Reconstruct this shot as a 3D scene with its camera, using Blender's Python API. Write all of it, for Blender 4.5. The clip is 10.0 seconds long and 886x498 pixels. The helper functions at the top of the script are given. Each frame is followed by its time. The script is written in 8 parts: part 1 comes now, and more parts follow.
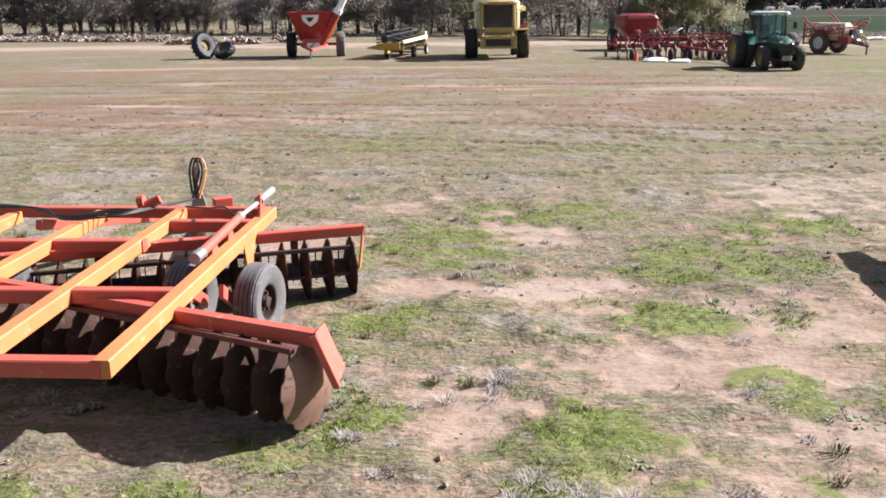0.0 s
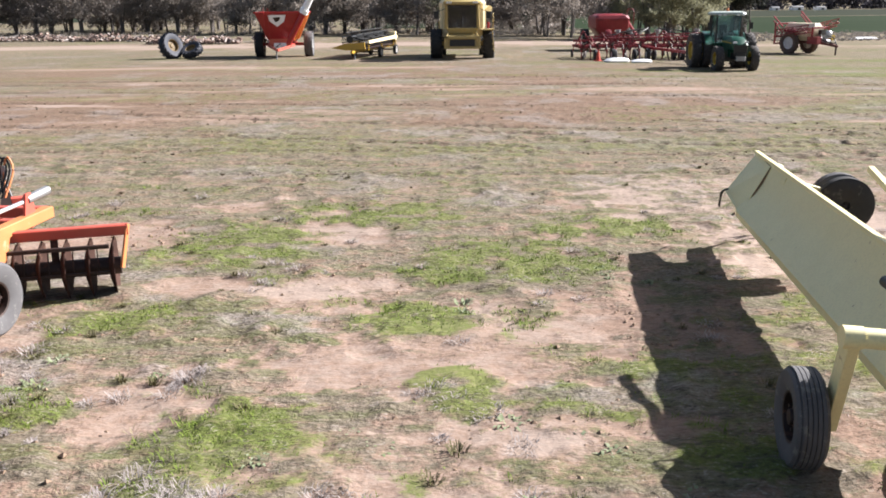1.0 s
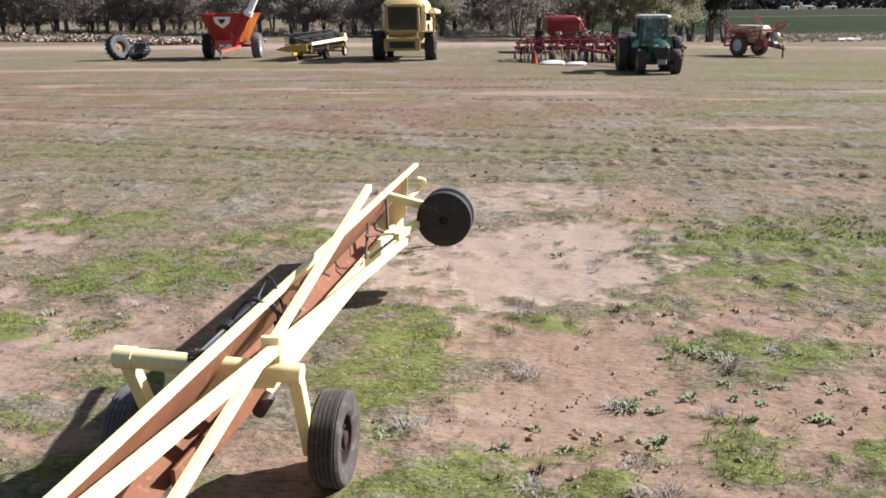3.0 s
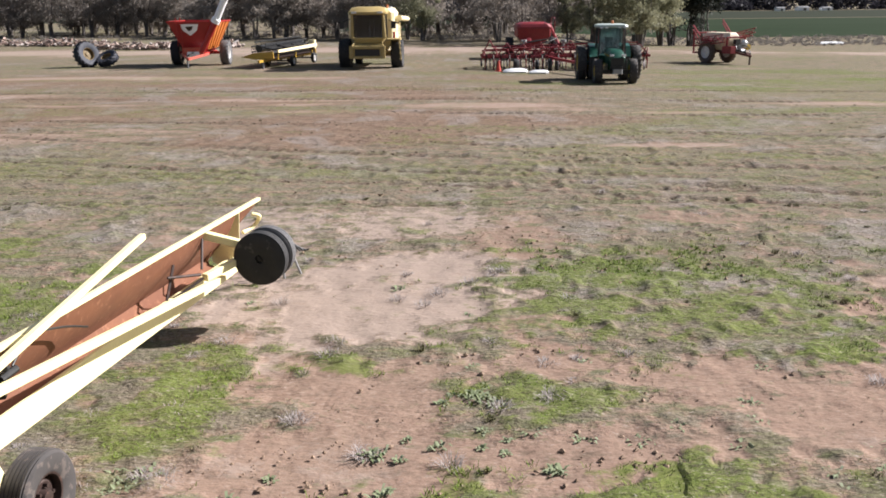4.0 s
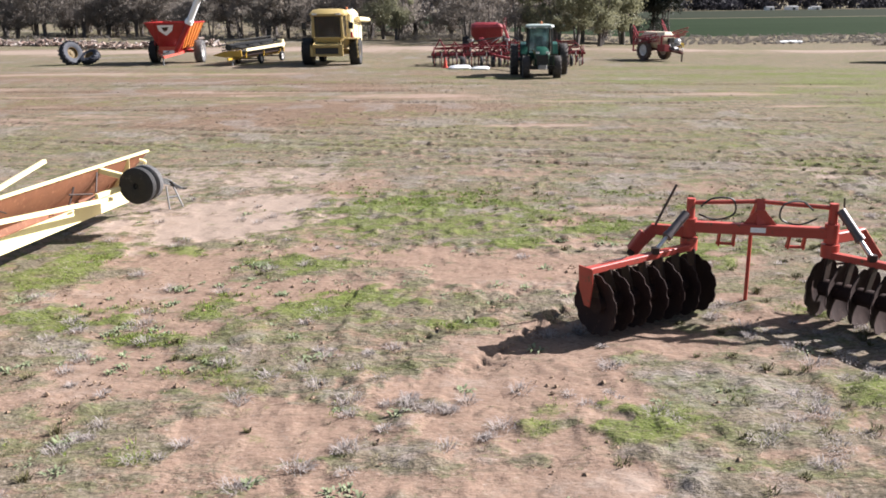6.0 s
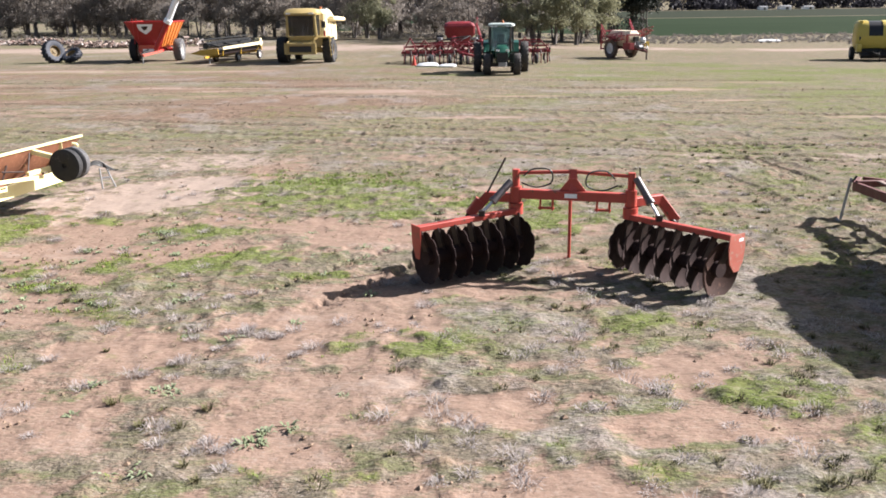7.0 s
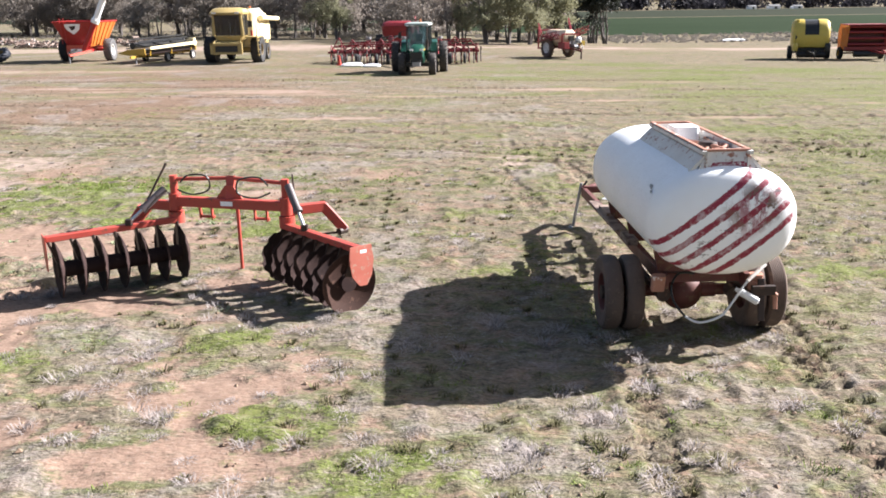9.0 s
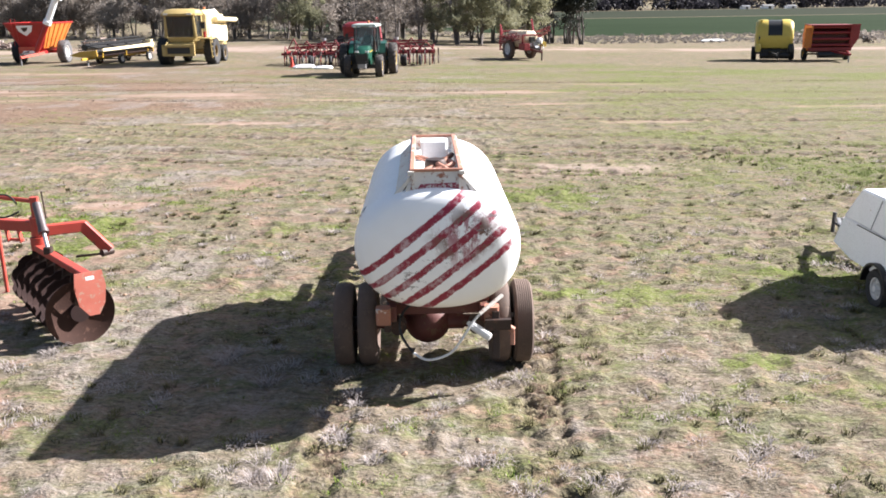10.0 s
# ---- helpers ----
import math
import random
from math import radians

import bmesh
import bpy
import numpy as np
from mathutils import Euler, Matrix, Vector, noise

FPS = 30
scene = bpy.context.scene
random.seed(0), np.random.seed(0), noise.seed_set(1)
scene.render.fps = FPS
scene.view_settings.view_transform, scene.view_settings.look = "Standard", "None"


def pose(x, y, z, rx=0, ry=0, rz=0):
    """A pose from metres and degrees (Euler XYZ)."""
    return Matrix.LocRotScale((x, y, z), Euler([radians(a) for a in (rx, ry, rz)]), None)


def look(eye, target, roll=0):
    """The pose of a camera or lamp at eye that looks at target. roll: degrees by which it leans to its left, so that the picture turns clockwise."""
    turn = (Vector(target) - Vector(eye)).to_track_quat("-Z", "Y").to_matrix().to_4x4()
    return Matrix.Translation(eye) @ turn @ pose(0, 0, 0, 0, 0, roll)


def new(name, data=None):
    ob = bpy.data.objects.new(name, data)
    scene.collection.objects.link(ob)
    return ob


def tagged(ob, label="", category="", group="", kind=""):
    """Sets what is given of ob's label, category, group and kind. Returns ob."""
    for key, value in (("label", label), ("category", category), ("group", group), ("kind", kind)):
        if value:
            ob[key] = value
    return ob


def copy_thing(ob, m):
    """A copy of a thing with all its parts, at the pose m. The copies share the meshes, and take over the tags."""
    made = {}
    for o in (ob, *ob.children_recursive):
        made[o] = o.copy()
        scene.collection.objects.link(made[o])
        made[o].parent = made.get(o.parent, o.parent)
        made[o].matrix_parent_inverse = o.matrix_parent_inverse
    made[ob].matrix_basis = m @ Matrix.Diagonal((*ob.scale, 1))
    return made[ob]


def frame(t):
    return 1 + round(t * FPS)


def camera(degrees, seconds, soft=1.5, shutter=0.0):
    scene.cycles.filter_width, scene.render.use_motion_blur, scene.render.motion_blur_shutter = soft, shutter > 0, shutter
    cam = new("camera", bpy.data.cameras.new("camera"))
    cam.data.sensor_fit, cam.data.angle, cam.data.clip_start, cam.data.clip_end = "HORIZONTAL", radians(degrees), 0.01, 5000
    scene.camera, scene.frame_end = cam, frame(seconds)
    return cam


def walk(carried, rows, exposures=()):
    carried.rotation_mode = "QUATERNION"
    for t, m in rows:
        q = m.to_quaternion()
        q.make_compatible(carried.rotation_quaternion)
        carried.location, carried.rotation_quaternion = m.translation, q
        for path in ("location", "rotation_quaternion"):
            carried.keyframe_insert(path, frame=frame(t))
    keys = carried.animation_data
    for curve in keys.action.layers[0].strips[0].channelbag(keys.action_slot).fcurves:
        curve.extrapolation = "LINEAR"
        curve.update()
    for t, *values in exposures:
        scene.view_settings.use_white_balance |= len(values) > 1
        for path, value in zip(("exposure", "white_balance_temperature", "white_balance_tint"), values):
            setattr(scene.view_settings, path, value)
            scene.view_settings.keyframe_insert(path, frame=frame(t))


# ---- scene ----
cam = camera(52.4, 10.0, soft=1.75)
METRES, EYE, TILT, LEAN, TURN = 30.08, 3.475, 0.0, 0.0, -1.6
ROWS = [
    (0.0, 0.0, 0.0, 0.0, -0.18, -15.14, 0.67),
    (0.5, 0.0537, -0.0007, -0.0004, 0.29, -15.14, 0.63),
    (1.0, 0.1024, -0.0017, -0.0007, 0.44, -15.14, 0.66),
    (1.5, 0.1486, -0.0038, 0.0, 1.47, -15.16, 0.57),
    (2.0, 0.191, -0.0049, 0.0002, 1.51, -15.16, 0.58),
    (2.5, 0.2347, -0.005, 0.0002, 1.54, -15.18, 0.61),
    (4.0, 0.3568, -0.003, 0.0216, 1.6, -15.22, 0.61),
    (4.5, 0.393, -0.0193, 0.0233, 1.61, -15.22, 0.61),
    (5.0, 0.4215, -0.0644, 0.0248, 1.62, -15.21, 0.63),
    (5.5, 0.4476, -0.1301, 0.0261, 1.65, -15.22, 0.69),
    (7.0, 0.5563, -0.2615, 0.0249, 1.63, -15.25, 0.74),
    (7.5, 0.5984, -0.2714, 0.0235, 1.62, -15.25, 0.75),
    (8.0, 0.6385, -0.2722, 0.0219, 1.61, -15.26, 0.76),
    (8.5, 0.6837, -0.2565, 0.0212, 1.6, -15.27, 0.8),
    (9.0, 0.7331, -0.2282, 0.0206, 1.58, -15.26, 0.81),
    (9.5, 0.7858, -0.2056, 0.0201, 1.56, -15.26, 0.85),
    (10.0, 0.8401, -0.1881, 0.0198, 1.56, -15.24, 0.88),
]
walk(cam, [(t, pose(0, 0, EYE, TILT, LEAN, TURN) @ pose(METRES * x, METRES * y, METRES * z, 90 + pitch, roll, yaw)) for t, x, y, z, yaw, pitch, roll in ROWS],
     [(0, 1.63), (2, 1.57), (2.5, 1.38), (4, 1.21), (4.5, 1.31), (5.5, 1.43), (7, 1.62), (8, 1.73), (9, 1.86), (10, 1.88)])

# world, sun
TO_SUN = Vector((1.47, 0.53, 1.0)).normalized()
world = bpy.data.worlds.new("sky")
scene.world = world
world.use_nodes = True
wn = world.node_tree.nodes
sky = wn.new("ShaderNodeTexSky")
sky.sky_type, sky.sun_disc = "NISHITA", False
sky.dust_density = 2.5
sky.sun_elevation, sky.sun_rotation = math.asin(TO_SUN.z), math.atan2(TO_SUN.x, TO_SUN.y)
world.node_tree.links.new(sky.outputs[0], wn["Background"].inputs[0])
wn["Background"].inputs[1].default_value = 0.043
sun_data = bpy.data.lights.new("sun", "SUN")
sun_data.energy, sun_data.angle, sun_data.color = 5.0, radians(0.55), (1.0, 0.972, 0.978)
sun = new("sun", sun_data)
sun.matrix_world = look(TO_SUN * 100, (0, 0, 0))

# ---- materials ----
def nodes_of(name):
    m = bpy.data.materials.new(name)
    m.use_nodes = True
    t = m.node_tree
    return m, t.nodes, t.links, t.nodes["Principled BSDF"]


def mix(n, l, fac, a, b):
    """A colour mix; fac, a and b are sockets or values."""
    k = n.new("ShaderNodeMix")
    k.data_type = "RGBA"
    for sock, v in ((k.inputs[0], fac), (k.inputs[6], a), (k.inputs[7], b)):
        if isinstance(v, bpy.types.NodeSocket):
            l.new(v, sock)
        else:
            sock.default_value = (*v, 1) if isinstance(v, tuple) else v
    return k.outputs[2]


def ramp(n, l, src, lo, hi):
    k = n.new("ShaderNodeMapRange")
    k.inputs[1].default_value, k.inputs[2].default_value = lo, hi
    l.new(src, k.inputs[0])
    return k.outputs[0]


def grain(n, l, scale, detail=4, kind="Object", rough=0.55, stretch=(1, 1, 1)):
    c = n.new("ShaderNodeTexCoord")
    mp = n.new("ShaderNodeMapping")
    mp.inputs[3].default_value = stretch
    l.new(c.outputs[kind], mp.inputs[0])
    k = n.new("ShaderNodeTexNoise")
    k.inputs["Scale"].default_value, k.inputs["Detail"].default_value = scale, detail
    k.inputs["Roughness"].default_value = rough
    l.new(mp.outputs[0], k.inputs[0])
    return k.outputs[0]


def bump(n, l, b, src, strength, dist):
    k = n.new("ShaderNodeBump")
    k.inputs[0].default_value, k.inputs[1].default_value = strength, dist
    l.new(src, k.inputs["Height"])
    l.new(k.outputs[0], b.inputs["Normal"])


def surface(name, base, dark, rough=0.6, metal=0.0, scale=3.0, fine=40.0, worn=None, amount=0.0, relief=0.15):
    """Paint, rubber, rust, wood: base and dark at two scales, with patches of worn where amount is above 0."""
    m, n, l, b = nodes_of(name)
    col = mix(n, l, ramp(n, l, grain(n, l, scale), 0.3, 0.7), base, dark)
    f = grain(n, l, fine, 3)
    col = mix(n, l, ramp(n, l, f, 0.45, 0.8), col, tuple(0.84 * c for c in base))
    r = n.new("ShaderNodeMapRange")
    l.new(grain(n, l, scale * 2.3), r.inputs[0])
    r.inputs[3].default_value, r.inputs[4].default_value = max(0.05, rough - 0.12), min(1, rough + 0.15)
    if worn:
        e = ramp(n, l, grain(n, l, scale * 3.1, 8, rough=0.7), 0.66 - 0.3 * amount, 0.7 - 0.28 * amount)
        col = mix(n, l, e, col, worn)
    l.new(col, b.inputs["Base Color"])
    l.new(r.outputs[0], b.inputs["Roughness"])
    b.inputs["Metallic"].default_value = metal
    bump(n, l, b, f, relief, 0.004)
    return m


RED = surface("worn_red_paint", (0.4416, 0.0647, 0.0448), (0.3575, 0.0467, 0.0336), 0.5, worn=(0.1402, 0.0647, 0.0374), amount=0.22)
ORANGE = surface("faded_orange_paint", (0.5363, 0.2043, 0.0702), (0.4852, 0.1404, 0.0543), 0.5, scale=1.6, worn=(0.5107, 0.2681, 0.1532), amount=0.15)
ORANGE_RED = surface("faded_orange_red_paint", (0.4992, 0.0991, 0.0643), (0.4258, 0.069, 0.0491), 0.5, scale=2.0, worn=(0.4845, 0.2241, 0.1698), amount=0.15)
CREAM = surface("pale_yellow_paint", (0.84, 0.75, 0.42), (0.79, 0.7, 0.38), 0.45, worn=(0.456, 0.342, 0.1672), amount=0.02)
END_PINK = surface("dusty_faded_red_plate", (0.52, 0.16, 0.115), (0.44, 0.11, 0.075), 0.6, scale=4.0, worn=(0.42, 0.23, 0.17), amount=0.35)
RUST = surface("smooth_rust", (0.1915, 0.0734, 0.0351), (0.1404, 0.0511, 0.0255), 0.65, worn=(0.2426, 0.1085, 0.0575), amount=0.3)
DARK_RUST = surface("dark_rusty_steel", (0.0479, 0.0268, 0.0217), (0.0287, 0.0192, 0.0172), 0.55, 0.25, worn=(0.0894, 0.0447, 0.0319), amount=0.3)
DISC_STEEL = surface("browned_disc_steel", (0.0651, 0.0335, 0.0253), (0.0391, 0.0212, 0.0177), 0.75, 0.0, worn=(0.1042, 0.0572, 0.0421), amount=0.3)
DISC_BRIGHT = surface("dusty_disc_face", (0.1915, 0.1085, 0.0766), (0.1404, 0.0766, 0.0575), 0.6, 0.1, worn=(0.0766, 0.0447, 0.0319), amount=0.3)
MAROON = surface("maroon_chassis_paint", (0.1277, 0.0351, 0.0287), (0.0894, 0.0255, 0.0223), 0.6, worn=(0.1277, 0.0638, 0.0383), amount=0.35)
RUBBER = surface("weathered_rubber", (0.0287, 0.0275, 0.0287), (0.0192, 0.0192, 0.0204), 0.8, worn=(0.0638, 0.0575, 0.0543), amount=0.25)
GREY_RUBBER = surface("sun_bleached_rubber", (0.1085, 0.1053, 0.1085), (0.0766, 0.0734, 0.0766), 0.85, worn=(0.1532, 0.1468, 0.1404), amount=0.3)
DUSTY_RUBBER = surface("dirt_caked_rubber", (0.1277, 0.0862, 0.069), (0.0766, 0.0543, 0.0447), 0.9, worn=(0.1277, 0.0894, 0.0702), amount=0.35)
TRACTOR_RUBBER = surface("dusty_tractor_rubber", (0.0575, 0.0498, 0.0472), (0.0351, 0.0319, 0.0319), 0.85, worn=(0.1021, 0.083, 0.0734), amount=0.35)
RIDGER_DISC = surface("dark_rusted_disc", (0.0462, 0.0268, 0.0243), (0.0271, 0.0179, 0.0179), 0.8, 0.0, worn=(0.0706, 0.0415, 0.0357), amount=0.25)
for disc_paint in (RIDGER_DISC, DISC_STEEL):
    disc_paint.node_tree.nodes["Principled BSDF"].inputs["Specular IOR Level"].default_value = 0.15
RAM_GREY = surface("grey_purple_ram", (0.1277, 0.1053, 0.1085), (0.0766, 0.0606, 0.0638), 0.45, 0.2, worn=(0.0638, 0.0447, 0.0383), amount=0.3)
BLACK = surface("black_hose", (0.0128, 0.0128, 0.014), (0.0096, 0.0096, 0.0102), 0.45)
CHROME = surface("bright_ram_rod", (0.62, 0.62, 0.64), (0.52, 0.52, 0.54), 0.35, 0.6, relief=0.02)
STEEL = surface("dull_steel", (0.32, 0.32, 0.33), (0.24, 0.24, 0.25), 0.5, 0.7)
WHITE = surface("chalky_white_paint", (0.92, 0.925, 0.94), (0.88, 0.88, 0.89), 0.5, worn=(0.6, 0.53, 0.47), amount=0.03, relief=0.06)
WHITE_PLASTIC = surface("white_plastic", (0.75, 0.75, 0.76), (0.68, 0.68, 0.69), 0.4, relief=0.03)
BALER_YELLOW = surface("baler_yellow_paint", (0.5363, 0.4086, 0.083), (0.498, 0.3639, 0.0638), 0.42, worn=(0.4469, 0.3192, 0.0958), amount=0.15)
YELLOW = surface("harvester_yellow_paint", (0.4852, 0.3, 0.0383), (0.4341, 0.2554, 0.0319), 0.42, worn=(0.3192, 0.2426, 0.1277), amount=0.15)
DULL_YELLOW = surface("dusty_harvester_yellow", (0.4086, 0.3, 0.1149), (0.3447, 0.249, 0.0894), 0.55, worn=(0.3511, 0.2873, 0.1788), amount=0.3)
ROOF_GREY = surface("sun_bleached_roof", (0.38, 0.43, 0.4), (0.3, 0.36, 0.33), 0.5)
PALE_YELLOW = surface("bleached_yellow_panel", (0.84, 0.73, 0.46), (0.8, 0.66, 0.38), 0.5, worn=(0.75, 0.7, 0.55), amount=0.35)
GREEN = surface("tractor_green_paint", (0.0089, 0.0715, 0.0447), (0.0064, 0.0511, 0.0332), 0.35, worn=(0.0319, 0.0894, 0.0511), amount=0.15)
RIM_YELLOW = surface("rim_yellow_paint", (0.4788, 0.3192, 0.0383), (0.383, 0.2554, 0.0319), 0.5, worn=(0.2554, 0.1915, 0.0958), amount=0.2)
RIM_WHITE = surface("rim_white_paint", (0.7, 0.69, 0.68), (0.6, 0.58, 0.56), 0.5, worn=(0.3, 0.2, 0.15), amount=0.2)
DARK_RED = surface("seeder_red_paint", (0.2362, 0.0179, 0.0243), (0.1788, 0.014, 0.0192), 0.45, worn=(0.1915, 0.0894, 0.0638), amount=0.15)
SCARLET = surface("bin_red_paint", (0.3703, 0.0192, 0.0179), (0.3064, 0.014, 0.014), 0.4, worn=(0.3511, 0.1149, 0.0638), amount=0.12)
BIN_ORANGE = surface("sun_faded_bin_side", (0.498, 0.1596, 0.0255), (0.4469, 0.1149, 0.0192), 0.5, worn=(0.4469, 0.1915, 0.0766), amount=0.2)
CREAM_TANK = surface("cream_poly_tank", (0.68, 0.58, 0.42), (0.6, 0.5, 0.36), 0.45)
NAVY = surface("blue_black_tyre", (0.0223, 0.0255, 0.0383), (0.016, 0.0179, 0.0287), 0.7, worn=(0.0638, 0.0638, 0.0766), amount=0.25)
BARK = surface("grey_brown_bark", (0.1276, 0.1101, 0.1037), (0.0679, 0.0599, 0.0581), 0.9, scale=2.0, fine=14, worn=(0.1915, 0.1596, 0.1411), amount=0.25, relief=0.5)
TIMBER = surface("weathered_split_timber", (0.2681, 0.2043, 0.1724), (0.1915, 0.1277, 0.1021), 0.85, scale=1.2, fine=12, worn=(0.1021, 0.0638, 0.0511), amount=0.5)
CONE_RED = surface("traffic_cone_red", (0.4788, 0.0447, 0.0192), (0.4469, 0.0383, 0.0192), 0.45)


def cab_glass(name, tint, clear):
    m, n, l, b = nodes_of(name)
    b.inputs["Base Color"].default_value = (*tint, 1)
    b.inputs["Roughness"].default_value = 0.04
    b.inputs["Transmission Weight"].default_value = clear
    b.inputs["IOR"].default_value = 1.45
    return m


GLASS = cab_glass("tinted_cab_glass", (0.42, 0.58, 0.6), 0.97)
GLASS_DARK = cab_glass("dark_cab_glass", (0.14, 0.16, 0.18), 0.93)
RUSTY_WHITE = surface("flaking_white_on_rust", (0.7, 0.68, 0.65), (0.6, 0.56, 0.52), 0.6, worn=(0.32, 0.13, 0.08), amount=0.28)
TRAY_RIM = surface("rusty_pink_rim", (0.42, 0.2, 0.14), (0.3, 0.13, 0.085), 0.7, scale=2.0, worn=(0.66, 0.58, 0.54), amount=0.25)
DIRTY_RIM = surface("dirt_stained_rim", (0.1915, 0.1277, 0.0447), (0.1021, 0.0702, 0.0383), 0.7)


def leaf_material(name, a, c, spread=0.5):
    m, n, l, b = nodes_of(name)
    g = n.new("ShaderNodeNewGeometry")
    big = ramp(n, l, grain(n, l, 0.6, 3), 0.35, 0.65)
    col = mix(n, l, g.outputs["Random Per Island"], a, c)
    col = mix(n, l, big, col, tuple(spread * (p + q) / 2 for p, q in zip(a, c)))
    o = n.new("ShaderNodeObjectInfo")
    col = mix(n, l, ramp(n, l, o.outputs["Random"], -0.6, 1.9), col, (a[0] * 1.12, a[1] * 1.12, a[2] * 1.0))
    l.new(col, b.inputs["Base Color"])
    b.inputs["Roughness"].default_value = 0.65
    b.inputs["Specular IOR Level"].default_value = 0.3
    thin = n.new("ShaderNodeBsdfTranslucent")
    l.new(col, thin.inputs[0])
    both = n.new("ShaderNodeMixShader")
    both.inputs[0].default_value = 0.42
    l.new(b.outputs[0], both.inputs[1])
    l.new(thin.outputs[0], both.inputs[2])
    l.new(both.outputs[0], n["Material Output"].inputs[0])
    return m


LEAF = leaf_material("gum_leaves", (0.3165, 0.2761, 0.2596), (0.1776, 0.156, 0.1455), 0.6)
# paler leaves: sunlight on the crowns put into the colour
LEAF_SUNLIT = leaf_material("pale_gum_leaves", (0.2937, 0.2873, 0.1979), (0.1915, 0.1915, 0.1213), 0.7)
# blue-purple tint: the haze of distance put into the leaf colour
WOODS = leaf_material("hazy_far_woods", (0.0354, 0.0332, 0.0436), (0.0207, 0.02, 0.0275))
LEAF_DARK = leaf_material("dark_pine_leaves", (0.0319, 0.037, 0.0319), (0.0179, 0.0217, 0.0192))
SCRUB = leaf_material("grey_scrub", (0.1724, 0.1535, 0.1429), (0.1378, 0.1245, 0.1162), 0.95)

# ---- building helpers ----
def thing(name, m, label, category, group="", kind=""):
    ob = new(name)
    ob.empty_display_size = 0.3
    ob.matrix_world = m
    ob["base"] = [v for row in m for v in row]
    return tagged(ob, label, category, group, kind)


def base_of(ob):
    while ob.parent:
        ob = ob.parent
    v = list(ob["base"])
    return Matrix([v[0:4], v[4:8], v[8:12], v[12:16]])


def part(name, bm, material, parent, label="", at_world=False, smooth=35):
    """Links a bmesh as one mesh object under a thing or a part."""
    if at_world:
        bm.transform(base_of(parent).inverted())
    bmesh.ops.recalc_face_normals(bm, faces=bm.faces)
    me = bpy.data.meshes.new(name)
    bm.to_mesh(me)
    bm.free()
    me.materials.append(material)
    if smooth:
        me.shade_smooth()
        me.set_sharp_from_angle(angle=radians(smooth))
    ob = new(name, me)
    ob.parent = parent
    return tagged(ob, label)


def again(ob, parent, m):
    """Another part on the same mesh."""
    k = new(ob.name.split(".")[0], ob.data)
    k.parent = parent
    k.matrix_local = m
    return k


def axes(p, q, up=(0, 0, 1)):
    """A frame at p whose z runs to q; its y lies as near as can be to up."""
    p, q = Vector(p), Vector(q)
    z = (q - p).normalized()
    u = Vector(up)
    if abs(z.dot(u)) > 0.98:
        u = Vector((0, 1, 0)) if abs(z.y) < 0.9 else Vector((1, 0, 0))
    x = u.cross(z).normalized()
    y = z.cross(x)
    return Matrix(((x.x, y.x, z.x, p.x), (x.y, y.y, z.y, p.y), (x.z, y.z, z.z, p.z), (0, 0, 0, 1)))


def beam(bm, p, q, w, h, up=(0, 0, 1), edge=0.006, ext=0.0):
    """A bar of w across and h up, from p to q, with broken edges."""
    m = axes(p, q, up)
    n = (Vector(q) - Vector(p)).length
    e = min(edge, 0.3 * w, 0.3 * h)
    ring = [(w / 2 - e, h / 2), (-w / 2 + e, h / 2), (-w / 2, h / 2 - e), (-w / 2, -h / 2 + e), (-w / 2 + e, -h / 2), (w / 2 - e, -h / 2), (w / 2, -h / 2 + e), (w / 2, h / 2 - e)]
    a = [bm.verts.new(m @ Vector((x, y, -ext))) for x, y in ring]
    b = [bm.verts.new(m @ Vector((x, y, n + ext))) for x, y in ring]
    for i in range(8):
        j = (i + 1) % 8
        bm.faces.new((a[i], a[j], b[j], b[i]))
    bm.faces.new(a[::-1]), bm.faces.new(b)
    return bm


def tube(bm, p, q, r, n=10, r2=None):
    m = axes(p, q)
    d = (Vector(q) - Vector(p)).length
    r2 = r if r2 is None else r2
    a = [bm.verts.new(m @ Vector((r * math.cos(6.2832 * i / n), r * math.sin(6.2832 * i / n), 0))) for i in range(n)]
    b = [bm.verts.new(m @ Vector((r2 * math.cos(6.2832 * i / n), r2 * math.sin(6.2832 * i / n), d))) for i in range(n)]
    for i in range(n):
        bm.faces.new((a[i], a[(i + 1) % n], b[(i + 1) % n], b[i]))
    bm.faces.new(a[::-1]), bm.faces.new(b)
    return bm


def pipe(bm, points, r, n=7, steps=6):
    """A round hose or rod through points, smoothed."""
    pts = [Vector(p) for p in points]
    path = []
    for i in range(len(pts) - 1):
        p0, p1, p2, p3 = pts[max(i - 1, 0)], pts[i], pts[i + 1], pts[min(i + 2, len(pts) - 1)]
        for k in range(steps):
            t = k / steps
            path.append(0.5 * (2 * p1 + (p2 - p0) * t + (2 * p0 - 5 * p1 + 4 * p2 - p3) * t * t + (3 * p1 - p0 - 3 * p2 + p3) * t ** 3))
    path.append(pts[-1])
    rings = []
    for i, p in enumerate(path):
        d = path[min(i + 1, len(path) - 1)] - path[max(i - 1, 0)]
        m = axes(p, p + d.normalized(), (0.3, 0.2, 1))
        rr = r(i / (len(path) - 1)) if callable(r) else r
        rings.append([bm.verts.new(m @ Vector((rr * math.cos(6.2832 * k / n), rr * math.sin(6.2832 * k / n), 0))) for k in range(n)])
    for a, b in zip(rings, rings[1:]):
        for k in range(n):
            bm.faces.new((a[k], a[(k + 1) % n], b[(k + 1) % n], b[k]))
    bm.faces.new(rings[0][::-1]), bm.faces.new(rings[-1])
    return bm


